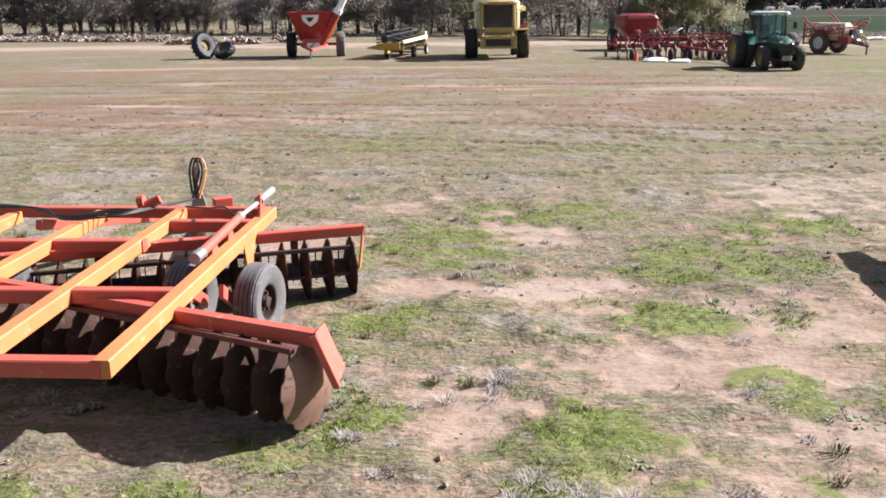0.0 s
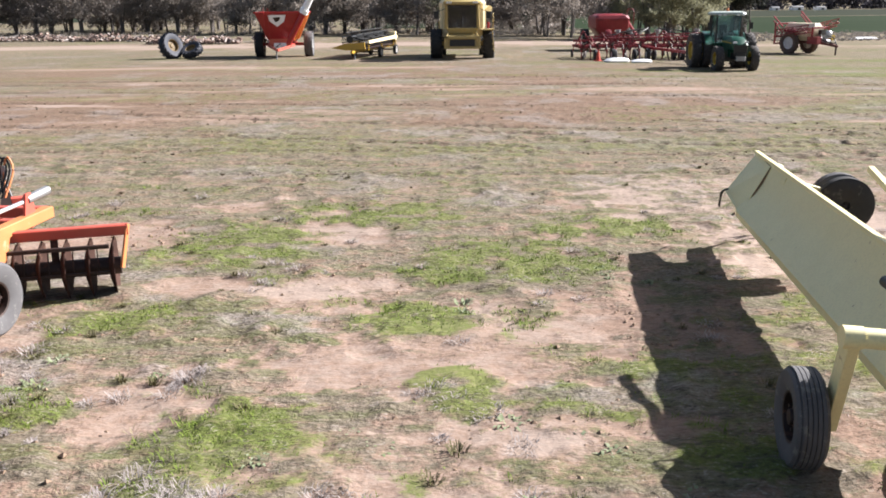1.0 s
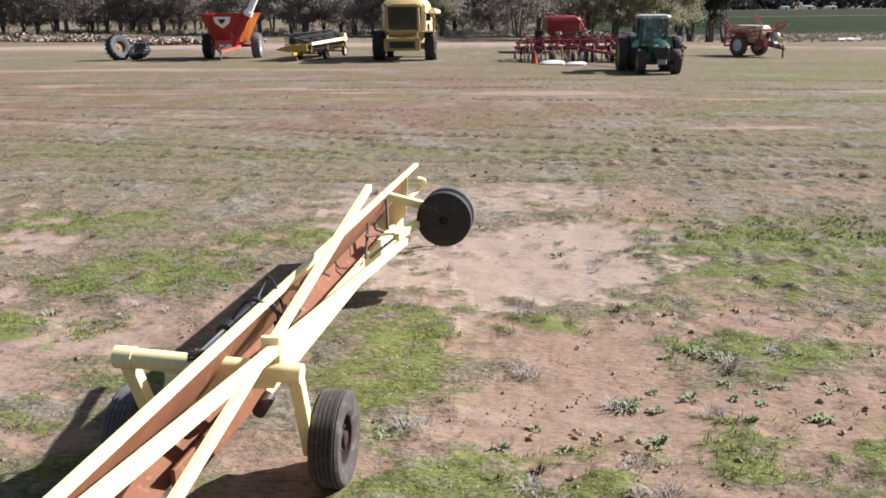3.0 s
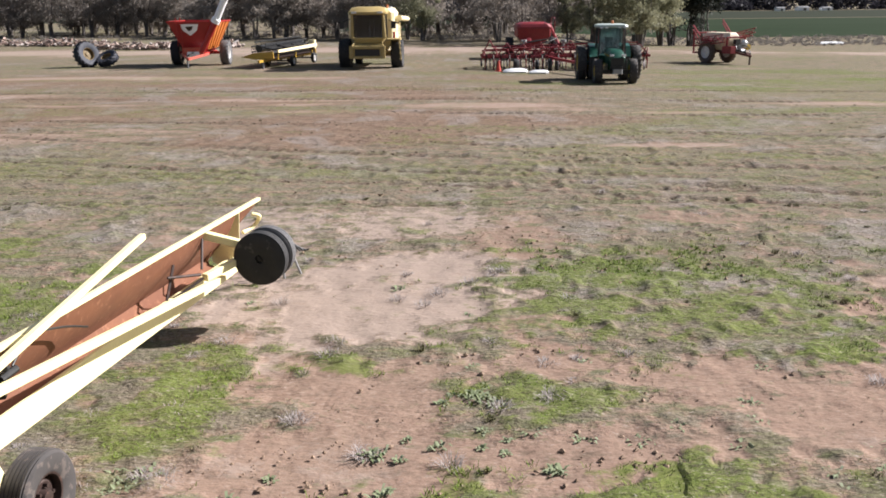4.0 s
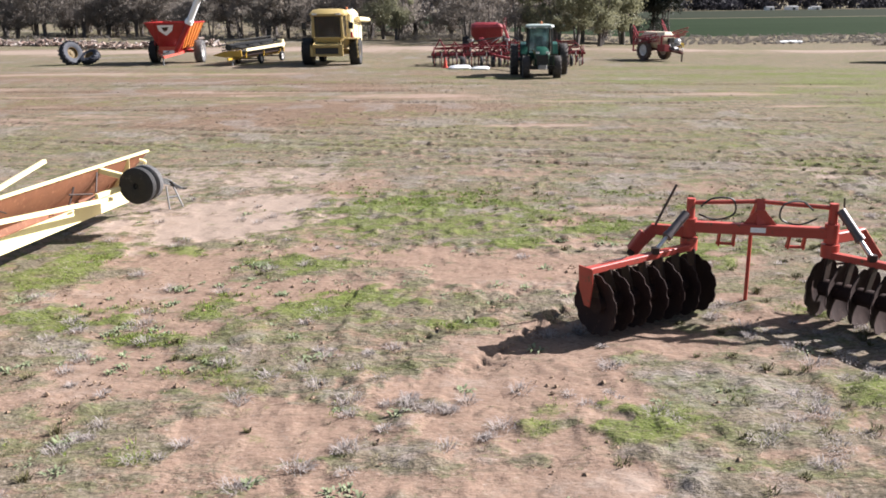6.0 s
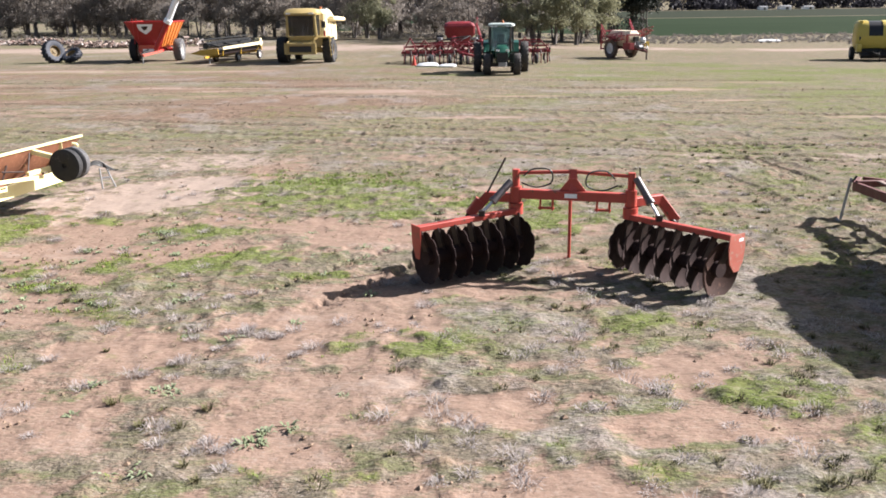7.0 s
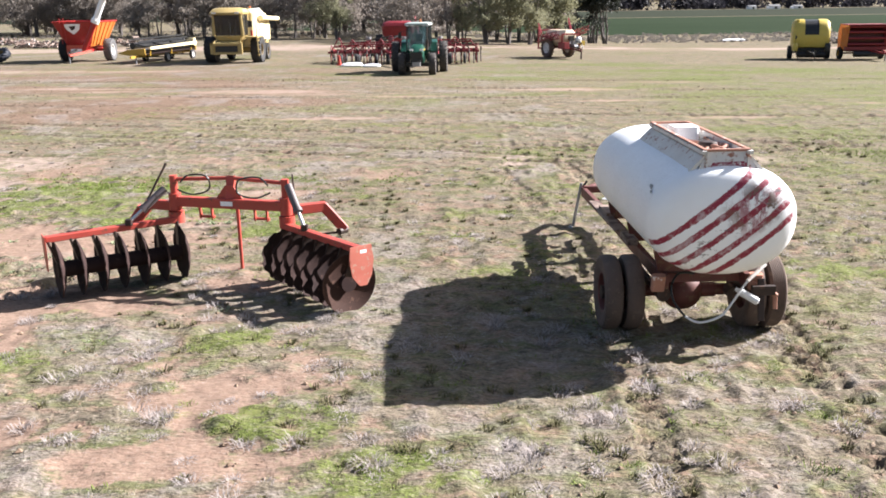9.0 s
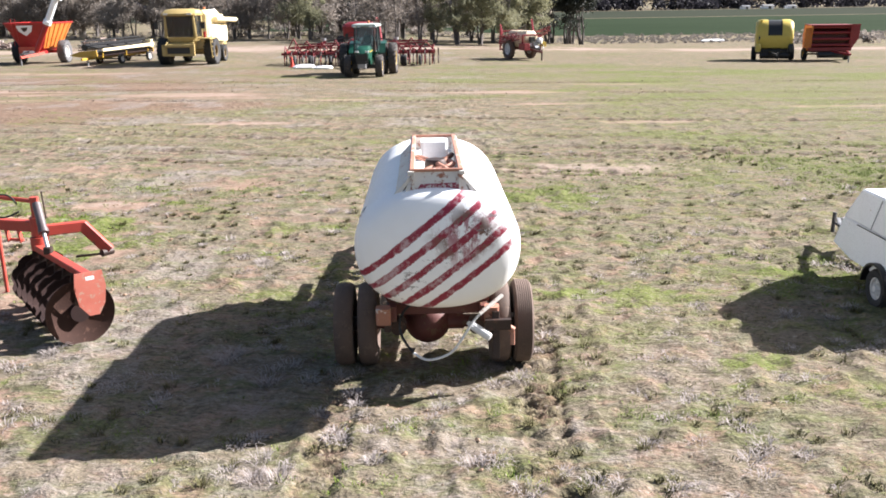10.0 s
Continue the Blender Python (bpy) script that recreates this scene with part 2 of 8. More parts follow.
def box(bm, c, s, m=None, edge=0.01):
    """A box with broken edges round c, turned by m."""
    m = m or Matrix()
    beam_m = Matrix.Translation(c) @ m.to_3x3().to_4x4()
    tmp = bmesh.new()
    beam(tmp, (0, 0, -s[2] / 2), (0, 0, s[2] / 2), s[0], s[1], (0, 1, 0), edge)
    tmp.transform(beam_m)
    vs = [bm.verts.new(v.co) for v in tmp.verts]
    tmp.verts.index_update()
    for f in tmp.faces:
        bm.faces.new([vs[v.index] for v in f.verts])
    tmp.free()
    return bm


def slab(bm, outline, depth, m=None):
    """A flat plate: outline in x, y of the frame m, from z 0 to depth."""
    m = m or Matrix()
    a = [bm.verts.new(m @ Vector((x, y, 0))) for x, y in outline]
    b = [bm.verts.new(m @ Vector((x, y, depth))) for x, y in outline]
    n = len(a)
    for i in range(n):
        bm.faces.new((a[i], a[(i + 1) % n], b[(i + 1) % n], b[i]))
    bm.faces.new(a[::-1]), bm.faces.new(b)
    return bm


def lathe(bm, profile, m=None, n=28, closed=False):
    """Turns (radius, z) pairs about z of the frame m."""
    m = m or Matrix()
    rings = []
    for r, z in profile:
        if r < 1e-6:
            rings.append([bm.verts.new(m @ Vector((0, 0, z)))])
        else:
            rings.append([bm.verts.new(m @ Vector((r * math.cos(6.2832 * i / n), r * math.sin(6.2832 * i / n), z))) for i in range(n)])
    pairs = list(zip(rings, rings[1:])) + ([(rings[-1], rings[0])] if closed else [])
    for a, b in pairs:
        for i in range(n):
            j = (i + 1) % n
            if len(a) == 1 and len(b) == 1:
                continue
            if len(a) == 1:
                bm.faces.new((a[0], b[i], b[j]))
            elif len(b) == 1:
                bm.faces.new((a[i], a[j], b[0]))
            else:
                bm.faces.new((a[i], a[j], b[j], b[i]))
    return bm


def loft(bm, rings, cap=True):
    vs = [[bm.verts.new(p) for p in r] for r in rings]
    n = len(vs[0])
    for a, b in zip(vs, vs[1:]):
        for i in range(n):
            bm.faces.new((a[i], a[(i + 1) % n], b[(i + 1) % n], b[i]))
    if cap:
        bm.faces.new(vs[0][::-1]), bm.faces.new(vs[-1])
    return bm


def rect(w, d, z, x=0.0, y=0.0, e=0.06):
    """A ring of eight points: a rectangle with cut corners, lying level."""
    a, b = w / 2, d / 2
    return [(x + p, y + q, z) for p, q in ((a - e, b), (-a + e, b), (-a, b - e), (-a, -b + e), (-a + e, -b), (a - e, -b), (a, -b + e), (a, b - e))]


def axle_frame(c, d):
    """A frame at c whose z runs along d: for wheels and discs."""
    return axes(c, Vector(c) + Vector(d))


def tyre_mesh(bm, m, R, w, r_in, lugs=0, lug_h=0.03, ribs=0, n=40):
    """A tyre about z of m: rounded walls, with ribs round it or lugs across it."""
    h = w / 2
    prof = [(r_in, -h * 0.75), (r_in + 0.35 * (R - r_in), -h), (R - 0.18 * (R - r_in), -h * 0.97), (R - 0.03 * R, -h * 0.78)]
    if ribs:
        for k in range(ribs):
            z0 = -h * 0.72 + 1.44 * h * k / ribs
            z1 = -h * 0.72 + 1.44 * h * (k + 0.8) / ribs
            prof += [(R, z0), (R, z1), (R - 0.018, z1 + 0.002), (R - 0.018, z0 + 1.44 * h / ribs - 0.002)]
    else:
        prof += [(R, -h * 0.5), (R * 1.004, 0), (R, h * 0.5)]
    prof += [(R - 0.03 * R, h * 0.78), (R - 0.18 * (R - r_in), h * 0.97), (r_in + 0.35 * (R - r_in), h), (r_in, h * 0.75)]
    lathe(bm, prof, m, n, closed=True)
    for k in range(lugs):
        for s in (-1, 1):
            a = 6.2832 * (k + (0.25 if s > 0 else -0.25)) / lugs
            b = a + 0.9 * 6.2832 / lugs
            p = m @ Vector((math.cos(b) * (R - 0.01), math.sin(b) * (R - 0.01), s * h * 0.05))
            q = m @ Vector((math.cos(a) * (R - 0.02), math.sin(a) * (R - 0.02), s * h * 0.98))
            beam(bm, p, q, 0.045 * R / 0.6, lug_h * 2, (p + q) / 2 - m.translation, 0.004)
    return bm


def rim_mesh(bm, m, r_in, w, dish=0.35, holes=5):
    """A steel wheel: rim, dished centre, hub and nuts about z of m."""
    h = w / 2
    lathe(bm, [(r_in + 0.012, -h * 0.78), (r_in - 0.015, -h * 0.72), (r_in * 0.9, -h * 0.4), (r_in * 0.9, h * 0.4), (r_in - 0.015, h * 0.72), (r_in + 0.012, h * 0.78)], m, 28)
    d = h * dish
    lathe(bm, [(r_in * 0.9, d * 0.2), (r_in * 0.62, d), (r_in * 0.36, d * 0.9), (r_in * 0.3, d + 0.05), (0, d + 0.06)], m, 28)
    for k in range(holes):
        a = 6.2832 * k / holes
        p = m @ Vector((math.cos(a) * r_in * 0.48, math.sin(a) * r_in * 0.48, d * 0.85))
        q = m @ Vector((math.cos(a) * r_in * 0.48, math.sin(a) * r_in * 0.48, d + 0.035))
        tube(bm, p, q, 0.018, 6)
    return bm


def wheel(parent, c, d, R, w, r_in, rubber, steel, lugs=0, ribs=0, world_at=True, label="", lug_h=0.03, dish=0.35):
    """A wheel with tyre and rim as parts; d points out of its open side."""
    m = axle_frame(c, d)
    wh = part("wheel", tyre_mesh(bmesh.new(), m, R, w, r_in, lugs, lug_h, ribs), rubber, parent, label, world_at)
    part("rim", rim_mesh(bmesh.new(), m, r_in, w, dish), steel, wh, "", world_at)
    return wh


def ground_z(x, y):
    """The lie of the land: level by the path, falling gently to the east further off."""
    s = np.clip((np.asarray(y, float) - 18) / 34, 0, 1)
    s = s * s * (3 - 2 * s)
    x = np.asarray(x, float)
    y = np.asarray(y, float)
    dip = np.clip((y - 76) / 44, 0, 1) * np.clip((190 - y) / 45, 0, 1) * np.clip((x - 22) / 24, 0, 1)
    return (-0.005 * np.clip(x - 9, -26, 0) - 0.0128 * np.clip(x - 12, 0, 42)) * s - 0.12 * s - 1.1 * dip


def on_ground(x, y, rz=0.0):
    return pose(x, y, float(ground_z(x, y)), 0, 0, rz)

# ---- ground ----
def hash2(ix, iy, seed):
    h = (ix.astype(np.int64) * 374761393 + iy.astype(np.int64) * 668265263 + seed * 974711) & 0x7FFFFFFF
    h = ((h ^ (h >> 13)) * 1274126177) & 0x7FFFFFFF
    return ((h ^ (h >> 16)) & 0xFFFFF) / float(0xFFFFF)


def value_noise(x, y, seed):
    x, y = np.asarray(x, float), np.asarray(y, float)
    ix, iy = np.floor(x), np.floor(y)
    fx, fy = x - ix, y - iy
    fx, fy = fx * fx * (3 - 2 * fx), fy * fy * (3 - 2 * fy)
    a, b = hash2(ix, iy, seed), hash2(ix + 1, iy, seed)
    c, d = hash2(ix, iy + 1, seed), hash2(ix + 1, iy + 1, seed)
    return (a * (1 - fx) + b * fx) * (1 - fy) + (c * (1 - fx) + d * fx) * fy


def cloudy(x, y, size, seed, octaves=4):
    s, amp, tot = 0, 1.0, 0
    for o in range(octaves):
        k = 2 ** o / size
        s = s + amp * value_noise(x * k + 17.3 * o, y * k - 9.1 * o, seed + o)
        tot += amp
        amp *= 0.55
    return s / tot


# bare and grassy patches: x, y, half length along x, half length along y
PALE = [(9.5, 12.0, 2.1, 1.7), (10.7, 13.6, 1.3, 0.9), (7.0, 16.3, 1.4, 2.0), (10.0, 17.0, 1.6, 1.2), (29.0, 16.0, 2.6, 0.9), (34.5, 17.6, 2.6, 1.7), (23.8, 17.6, 0.9, 1.8)]
SANDY = PALE + [(17.8, 12.6, 1.1, 0.5), (17.2, 9.9, 0.9, 0.4), (16.7, 11.3, 0.8, 0.4), (2.9, 8.2, 1.8, 0.8), (2.6, 6.2, 1.4, 0.7), (0.4, 7.5, 0.8, 0.8), (1.9, 10.4, 0.6, 0.6), (9.5, 9.2, 1.5, 0.7), (9.6, 7.0, 1.6, 0.8),
                (4.3, 9.1, 2.2, 1.2), (4.2, 6.7, 1.0, 0.5), (15.4, 7.9, 1.3, 0.8), (13.8, 9.2, 0.9, 0.5), (19.3, 1.6, 0.7, 0.6), (17.7, -1.1, 1.0, 0.6),
                (12.5, 2.5, 0.8, 0.7), (14.8, 8.1, 1.0, 0.9), (12.0, 7.2, 1.2, 0.45), (14.6, 3.4, 1.4, 0.6), (16.9, 0.6, 0.9, 0.4)]
# grass on the stretch by the harrow and the grader, then round the ridger and the tank trailer
FAR_BARE = [(12.0, 38.5, 5.0, 0.9), (28.0, 39.0, 4.5, 0.8), (3.0, 41.5, 3.5, 0.9), (31.0, 32.5, 3.0, 0.5), (20.5, 35.5, 2.5, 0.5), (-9.0, 55.0, 12.0, 1.3), (36.0, 44.0, 4.0, 0.6), (41.0, 30.0, 4.0, 0.6), (17.0, 26.5, 2.2, 0.4), (33.0, 25.5, 3.0, 0.5)]
FAR_BROWN = [(5.0, 42.0, 9.0, 4.5), (-6.0, 35.0, 8.0, 4.0), (4.0, 31.0, 5.0, 2.0), (14.0, 33.0, 6.0, 2.0), (-14.0, 47.0, 7.0, 4.0)]
LUSH_WEST = [(-3.2, 5.9, 0.8, 0.35), (-1.9, 5.9, 0.5, 0.25), (1.5, 7.0, 0.5, 0.6), (3.4, 7.4, 0.35, 0.45), (3.0, 9.7, 0.7, 0.4), (0.3, 13.0, 1.1, 1.2), (3.5, 11.6, 0.8, 0.6), (-0.3, 9.8, 0.8, 0.4), (3.0, 14.9, 0.8, 0.7), (5.4, 20.3, 1.2, 1.4),
             (-0.4, 7.2, 0.3, 0.25), (8.0, 8.9, 0.5, 1.1), (4.3, 12.0, 1.0, 1.0), (2.4, 15.1, 1.5, 0.9), (6.0, 13.7, 1.0, 0.9), (4.5, 7.25, 0.7, 0.32), (3.0, 9.2, 0.6, 0.3), (3.3, 7.75, 0.5, 0.3), (5.6, 6.2, 0.5, 0.3), (5.3, 7.9, 0.4, 0.3)]
LUSH_EAST = [(13.6, 12.2, 2.7, 2.1), (8.8, 6.0, 1.1, 0.4), (7.8, 8.0, 0.6, 0.6), (11.6, 8.5, 0.9, 0.5), (10.7, 6.1, 0.3, 0.25), (12.3, 6.2, 0.7, 0.3), (10.3, 5.2, 0.5, 0.25), (8.5, 5.8, 0.4, 0.4), (14.4, 5.6, 0.5, 0.25), (9.6, 9.5, 0.6, 0.35),
             (16.1, 2.5, 0.8, 0.45), (18.6, 9.0, 0.8, 0.8), (13.0, 6.7, 0.8, 0.45), (20.1, 0.8, 0.6, 0.5), (21.3, -0.3, 0.75, 0.55), (19.3, 3.1, 0.9, 0.4), (17.6, 10.8, 1.3, 0.8), (27.6, 5.8, 0.9, 0.6), (28.8, 3.2, 0.5, 0.3), (27.4, 12.8, 1.0, 1.2), (15.4, 9.9, 0.9, 0.4), (30.5, 6.5, 1.0, 0.6)]


def blobs(x, y, rows, wob):
    v = np.zeros_like(x)
    for cx, cy, a, b in rows:
        d = np.sqrt(((x - cx) / a) ** 2 + ((y - cy) / b) ** 2) + wob
        v = np.maximum(v, np.clip(1.35 - d, 0, 1))
    return np.clip(v * 1.6, 0, 1)


TRACKS = [((26.25, 5.2), (25.8, -3.5), 0.2, 1.0), ((24.0, 3.2), (23.7, -3.5), 0.17, 0.6), ((25.95, 4.8), (25.5, -3.5), 0.1, 0.5), ((23.1, 15.6), (23.8, 10.4), 0.2, 0.7), ((24.8, 16.4), (25.4, 12.6), 0.2, 0.7), ((17.2, 7.9), (14.4, 3.7), 0.17, 0.5), ((15.9, 7.6), (13.2, 4.1), 0.15, 0.4)]


def track_mask(x, y):
    v, along = np.zeros_like(x), np.zeros_like(x)
    for (x0, y0), (x1, y1), w, deep in TRACKS:
        dx, dy = x1 - x0, y1 - y0
        n = math.hypot(dx, dy)
        s = ((x - x0) * dx + (y - y0) * dy) / n
        d = np.abs((x - x0) * dy - (y - y0) * dx) / n
        k = np.clip((w * 1.3 - d) / (w * 0.4), 0, 1) * np.clip(s / 0.6, 0, 1) * np.clip((n - s) / 0.6, 0, 1) * deep * np.clip((cloudy(x, y, 0.6, 171, 3) - 0.3) * 5, 0.4, 1)
        lug = 0.5 + 0.5 * np.sin(2 * math.pi * (s + 0.5 * d) / 0.22)
        along = np.where(k > v, lug, along)
        v = np.maximum(v, k)
    return v, along


def cover(x, y):
    """How sandy, how green, how strewn with dead grass, how rutted, how brown and how pale the ground is, 0 to 1."""
    wob = 1.3 * (cloudy(x, y, 0.9, 5) - 0.5) + 1.3 * (cloudy(x, y, 0.22, 6, 2) - 0.5)
    near = np.clip((22 - y) / 8, 0, 1)
    east = np.clip((x - 19) / 5, 0, 1)
    broken = cloudy(x, y * 1.3, 0.4, 61, 4)
    worn = np.clip((x - 6) / 3, 0, 1) * np.clip((19 - x) / 3, 0, 1) * np.clip((10.5 - y) / 2, 0, 1)
    sand = np.clip((cloudy(x, y * 1.4, 1.7, 11, 5) - 0.5 + 0.07 * worn) * 6, 0, 1) * 0.85 * (1 - 0.85 * east)
    sand = np.maximum(sand, blobs(x, y, SANDY, wob) * np.where(x < 8.5, np.clip((broken - 0.28) * 4.5, 0.3, 1), 1.0))
    streaks = cloudy(x * 0.3, y * 1.1, 1.5, 23, 5)
    sand_far = np.clip((streaks - 0.55) * 6, 0, 1) * np.clip(1.1 - np.abs(y - 37) / 16, 0.15, 1) * (0.5 + 0.5 * np.clip((20 - x) / 20, 0, 1))
    lane = np.clip(1.2 - np.abs(y - 88 - 2 * np.sin(x * 0.05)) / 10.0, 0, 1) * np.clip(cloudy(x * 0.4, y, 3, 29) * 2.6 - 0.4, 0, 1)
    lane = np.maximum(lane, 0.6 * np.clip(1 - np.abs(y - 62) / 6, 0, 1) * np.clip((cloudy(x * 0.25, y, 1.6, 31) - 0.56) * 9, 0, 1))
    sand_far = np.maximum(sand_far, blobs(x, y, FAR_BARE, 1.4 * (cloudy(x * 0.5, y, 1.6, 33, 5) - 0.5)))
    sand = np.where(y > 14, np.maximum(sand * near, np.maximum(sand_far, lane) * (1 - near)), sand)
    sand = sand * (1 - 0.85 * np.clip(0.3 - x, 0, 1) * np.clip((9 - y) / 1.5, 0, 1))
    tatter = 1.3 * (cloudy(x, y * 1.2, 0.55, 8) - 0.5) + 0.9 * (cloudy(x, y, 0.16, 9, 2) - 0.5)
    green = np.clip((cloudy(x, y * 1.3, 1.1, 37, 5) - 0.56) * 7, 0, 1) * 0.6
    green = np.maximum(green, 0.48 * east * np.clip((cloudy(x, y * 1.2, 0.9, 39, 5) - 0.43) * 5, 0, 1))
    green = green * np.clip((broken - 0.3) * 4.5, 0.12, 1)
    green = np.maximum(green, blobs(x, y, LUSH_WEST + LUSH_EAST, tatter) * np.clip((broken - 0.3) * 5, 0.15, 1))
    green_far = np.clip((cloudy(x * 0.5, y * 1.3, 2.6, 51, 5) - 0.5) * 3, 0, 0.42)
    green_far = green_far + 0.3 * np.clip(1 - np.abs(y - 50) / 12, 0, 1) * np.clip((x - 6) / 10, 0, 1) * np.clip(cloudy(x * 0.6, y * 1.5, 2, 53) * 2 - 0.4, 0, 1)
    green_far = green_far + 0.22 * np.clip((x - 18) / 14, 0, 1) * np.clip((75 - y) / 20, 0, 1)
    green = np.where(y > 14, green * near + green_far * (1 - near), green)
    lawn = np.clip((x - 26) / 6, 0, 1) * np.clip(cloudy(x, y, 1.3, 181, 4) * 1.6 - 0.15, 0, 1)
    green = np.maximum(green, 0.62 * lawn * np.clip((70 - y) / 20, 0, 1))
    green = green * (1 - 0.75 * blobs(x, y, PALE, 0.6 * wob) * (y < 15))
    sand = np.clip(sand - 0.75 * green * (sand < 0.97), 0, 1)
    dead = np.clip((cloudy(x, y, 1.6, 71) - 0.46) * 5, 0, 1) * (1 - sand)
    dead = np.maximum(dead, 0.95 * np.clip((x - 13) / 6, 0, 1) * np.clip((7 - y) / 3, 0, 1) * (1 - sand) * np.clip((broken - 0.25) * 3, 0, 1))
    dead = dead * (1 - 0.45 * np.clip((x - 26) / 4, 0, 1))
    pale = np.clip(blobs(x, y, PALE, 0.8 * wob), 0, 1) + np.clip(cloudy(x, y * 1.6, 1.9, 43) - 0.56, 0, 1) * 3 * sand
    pale = pale + 0.5 * sand * np.clip((6.5 - x) / 3, 0, 1)
    pale = np.clip(np.where(y > 22, np.maximum(pale, np.where(y > 56, 1.0, 0.5) * sand), pale), 0, 1)
    tr, lug = track_mask(x, y)
    # lug prints join the ruts: shade in their hollows added as dark colour
    rut = np.maximum(rut_mask(x, y), 0.9 * tr * (lug > 0.5))
    brown = np.clip((y - 20) / 8, 0, 1) * np.clip((64 - y) / 10, 0, 1) * np.clip((22 - x) / 14, 0.25, 1)
    brown = np.maximum(brown, blobs(x, y, FAR_BROWN, 1.2 * (cloudy(x * 0.5, y, 3.0, 35, 5) - 0.5)))
    brown = np.maximum(brown * np.clip(cloudy(x * 0.5, y, 5, 57, 4) * 2.6 - 0.7, 0, 1), 0.35 * tr)
    return np.maximum(sand * (1 - 0.5 * rut), 0.05 * tr), np.clip(green * (1 - 0.9 * tr), 0, 1), dead * (1 - tr), rut, brown, pale


def rut_mask(x, y):
    """Old wheel ruts that run across the paddock."""
    v = np.zeros_like(x)
    for y0, slope, w, seed in ((26.9, -0.31, 0.16, 3), (28.6, -0.32, 0.16, 4), (30.4, -0.3, 0.14, 5), (25.3, -0.33, 0.12, 6), (33.0, -0.2, 0.15, 7), (23.6, -0.28, 0.1, 8), (21.6, -0.1, 0.07, 14), (22.5, -0.1, 0.07, 15), (20.3, -0.08, 0.06, 16), (19.5, -0.08, 0.06, 17), (37.6, -0.12, 0.2, 9), (42.3, -0.1, 0.25, 12), (46.0, 0.0, 0.2, 13)):
        c = y0 + slope * x + 0.5 * np.sin(x * 0.13 + seed)
        v = np.maximum(v, np.clip(1.6 - np.abs(y - c) / (1.3 * w), 0, 1) * (0.7 + 0.3 * np.sin(x * 16 + seed)) * np.clip((cloudy(x * 0.25, y * 0.2, 1.0, 140 + seed) - 0.32) * 5, 0.1, 1))
    return v


def spread(lo, hi, step, far, grow=1.12):
    v = list(np.arange(lo, hi, step))
    s = step
    while v[-1] < far:
        s *= grow
        v.append(v[-1] + s)
    s, low = step, [lo]
    while low[-1] > -far if lo < 0 else False:
        s *= grow
        low.append(low[-1] - s)
    return np.array(low[:0:-1] + v)


def make_ground():
    xs = spread(-9, 38, 0.1, 1800, 1.3)
    xs = np.unique(np.round(np.concatenate([xs, np.arange(23.3, 26.9, 0.05), np.arange(12.4, 17.3, 0.06)]), 3))
    ys = np.concatenate([np.arange(-4, -1.5, 0.08), np.arange(-1.5, 5.3, 0.058), np.arange(5.3, 12, 0.08), np.arange(12, 19, 0.11), np.arange(19, 34, 0.15), spread(34, 50, 0.22, 2600, 1.08)])
    ys = np.concatenate([[-1500, -400, -120, -45, -22], np.arange(-14, -4.2, 0.5), ys])
    ys = np.unique(np.round(ys, 3))
    X, Y = np.meshgrid(xs, ys)
    x, y = X.ravel(), Y.ravel()
    sand, green, dead, rut, brown, pale = cover(x, y)
    tr, lug = track_mask(x, y)
    fade = np.clip((45 - y) / 20, 0, 1) * np.clip((60 - np.abs(x - 15)) / 20, 0, 1)
    z = ground_z(x, y)
    lump = (cloudy(x, y, 0.5, 91, 3) - 0.5) * 0.06 + (cloudy(x, y, 3.5, 97, 2) - 0.5) * 0.06
    clod = np.clip(cloudy(x, y, 0.3, 99, 2) - 0.55, 0, 1) * 0.2 * (1 - 0.6 * sand)
    mound = np.clip(cloudy(x, y, 0.2, 103, 2) - 0.56, 0, 1) * 0.17 * (1 - sand) * (0.3 + 0.7 * np.clip((x - 17) / 5, 0, 1) + 0.4 * np.clip((x - 25) / 3, 0, 1)) * np.clip((14 - y) / 5, 0.15, 1)
    z = z + fade * (lump + clod + mound + 0.02 * green - 0.01 * sand - tr * (0.015 + 0.11 * lug)) - 0.08 * rut * (1 - tr)
    me = bpy.data.meshes.new("ground")
    nx, ny = len(xs), len(ys)
    co = np.stack([x, y, z], 1).astype(np.float32)
    i = (np.arange(ny - 1)[:, None] * nx + np.arange(nx - 1)[None, :]).ravel()
    quads = np.stack([i, i + 1, i + nx + 1, i + nx], 1).astype(np.int32)
    me.vertices.add(len(co)), me.loops.add(quads.size), me.polygons.add(len(quads))
    me.vertices.foreach_set("co", co.ravel())
    me.loops.foreach_set("vertex_index", quads.ravel())
    me.polygons.foreach_set("loop_start", np.arange(0, quads.size, 4, dtype=np.int32))
    me.update(calc_edges=True)
    me.shade_smooth()
    for name, v in (("sandy", sand), ("lush", green), ("dead", dead), ("rut", rut), ("brown", brown), ("pale", pale)):
        me.attributes.new(name, "FLOAT", "POINT").data.foreach_set("value", v.astype(np.float32))
    return me


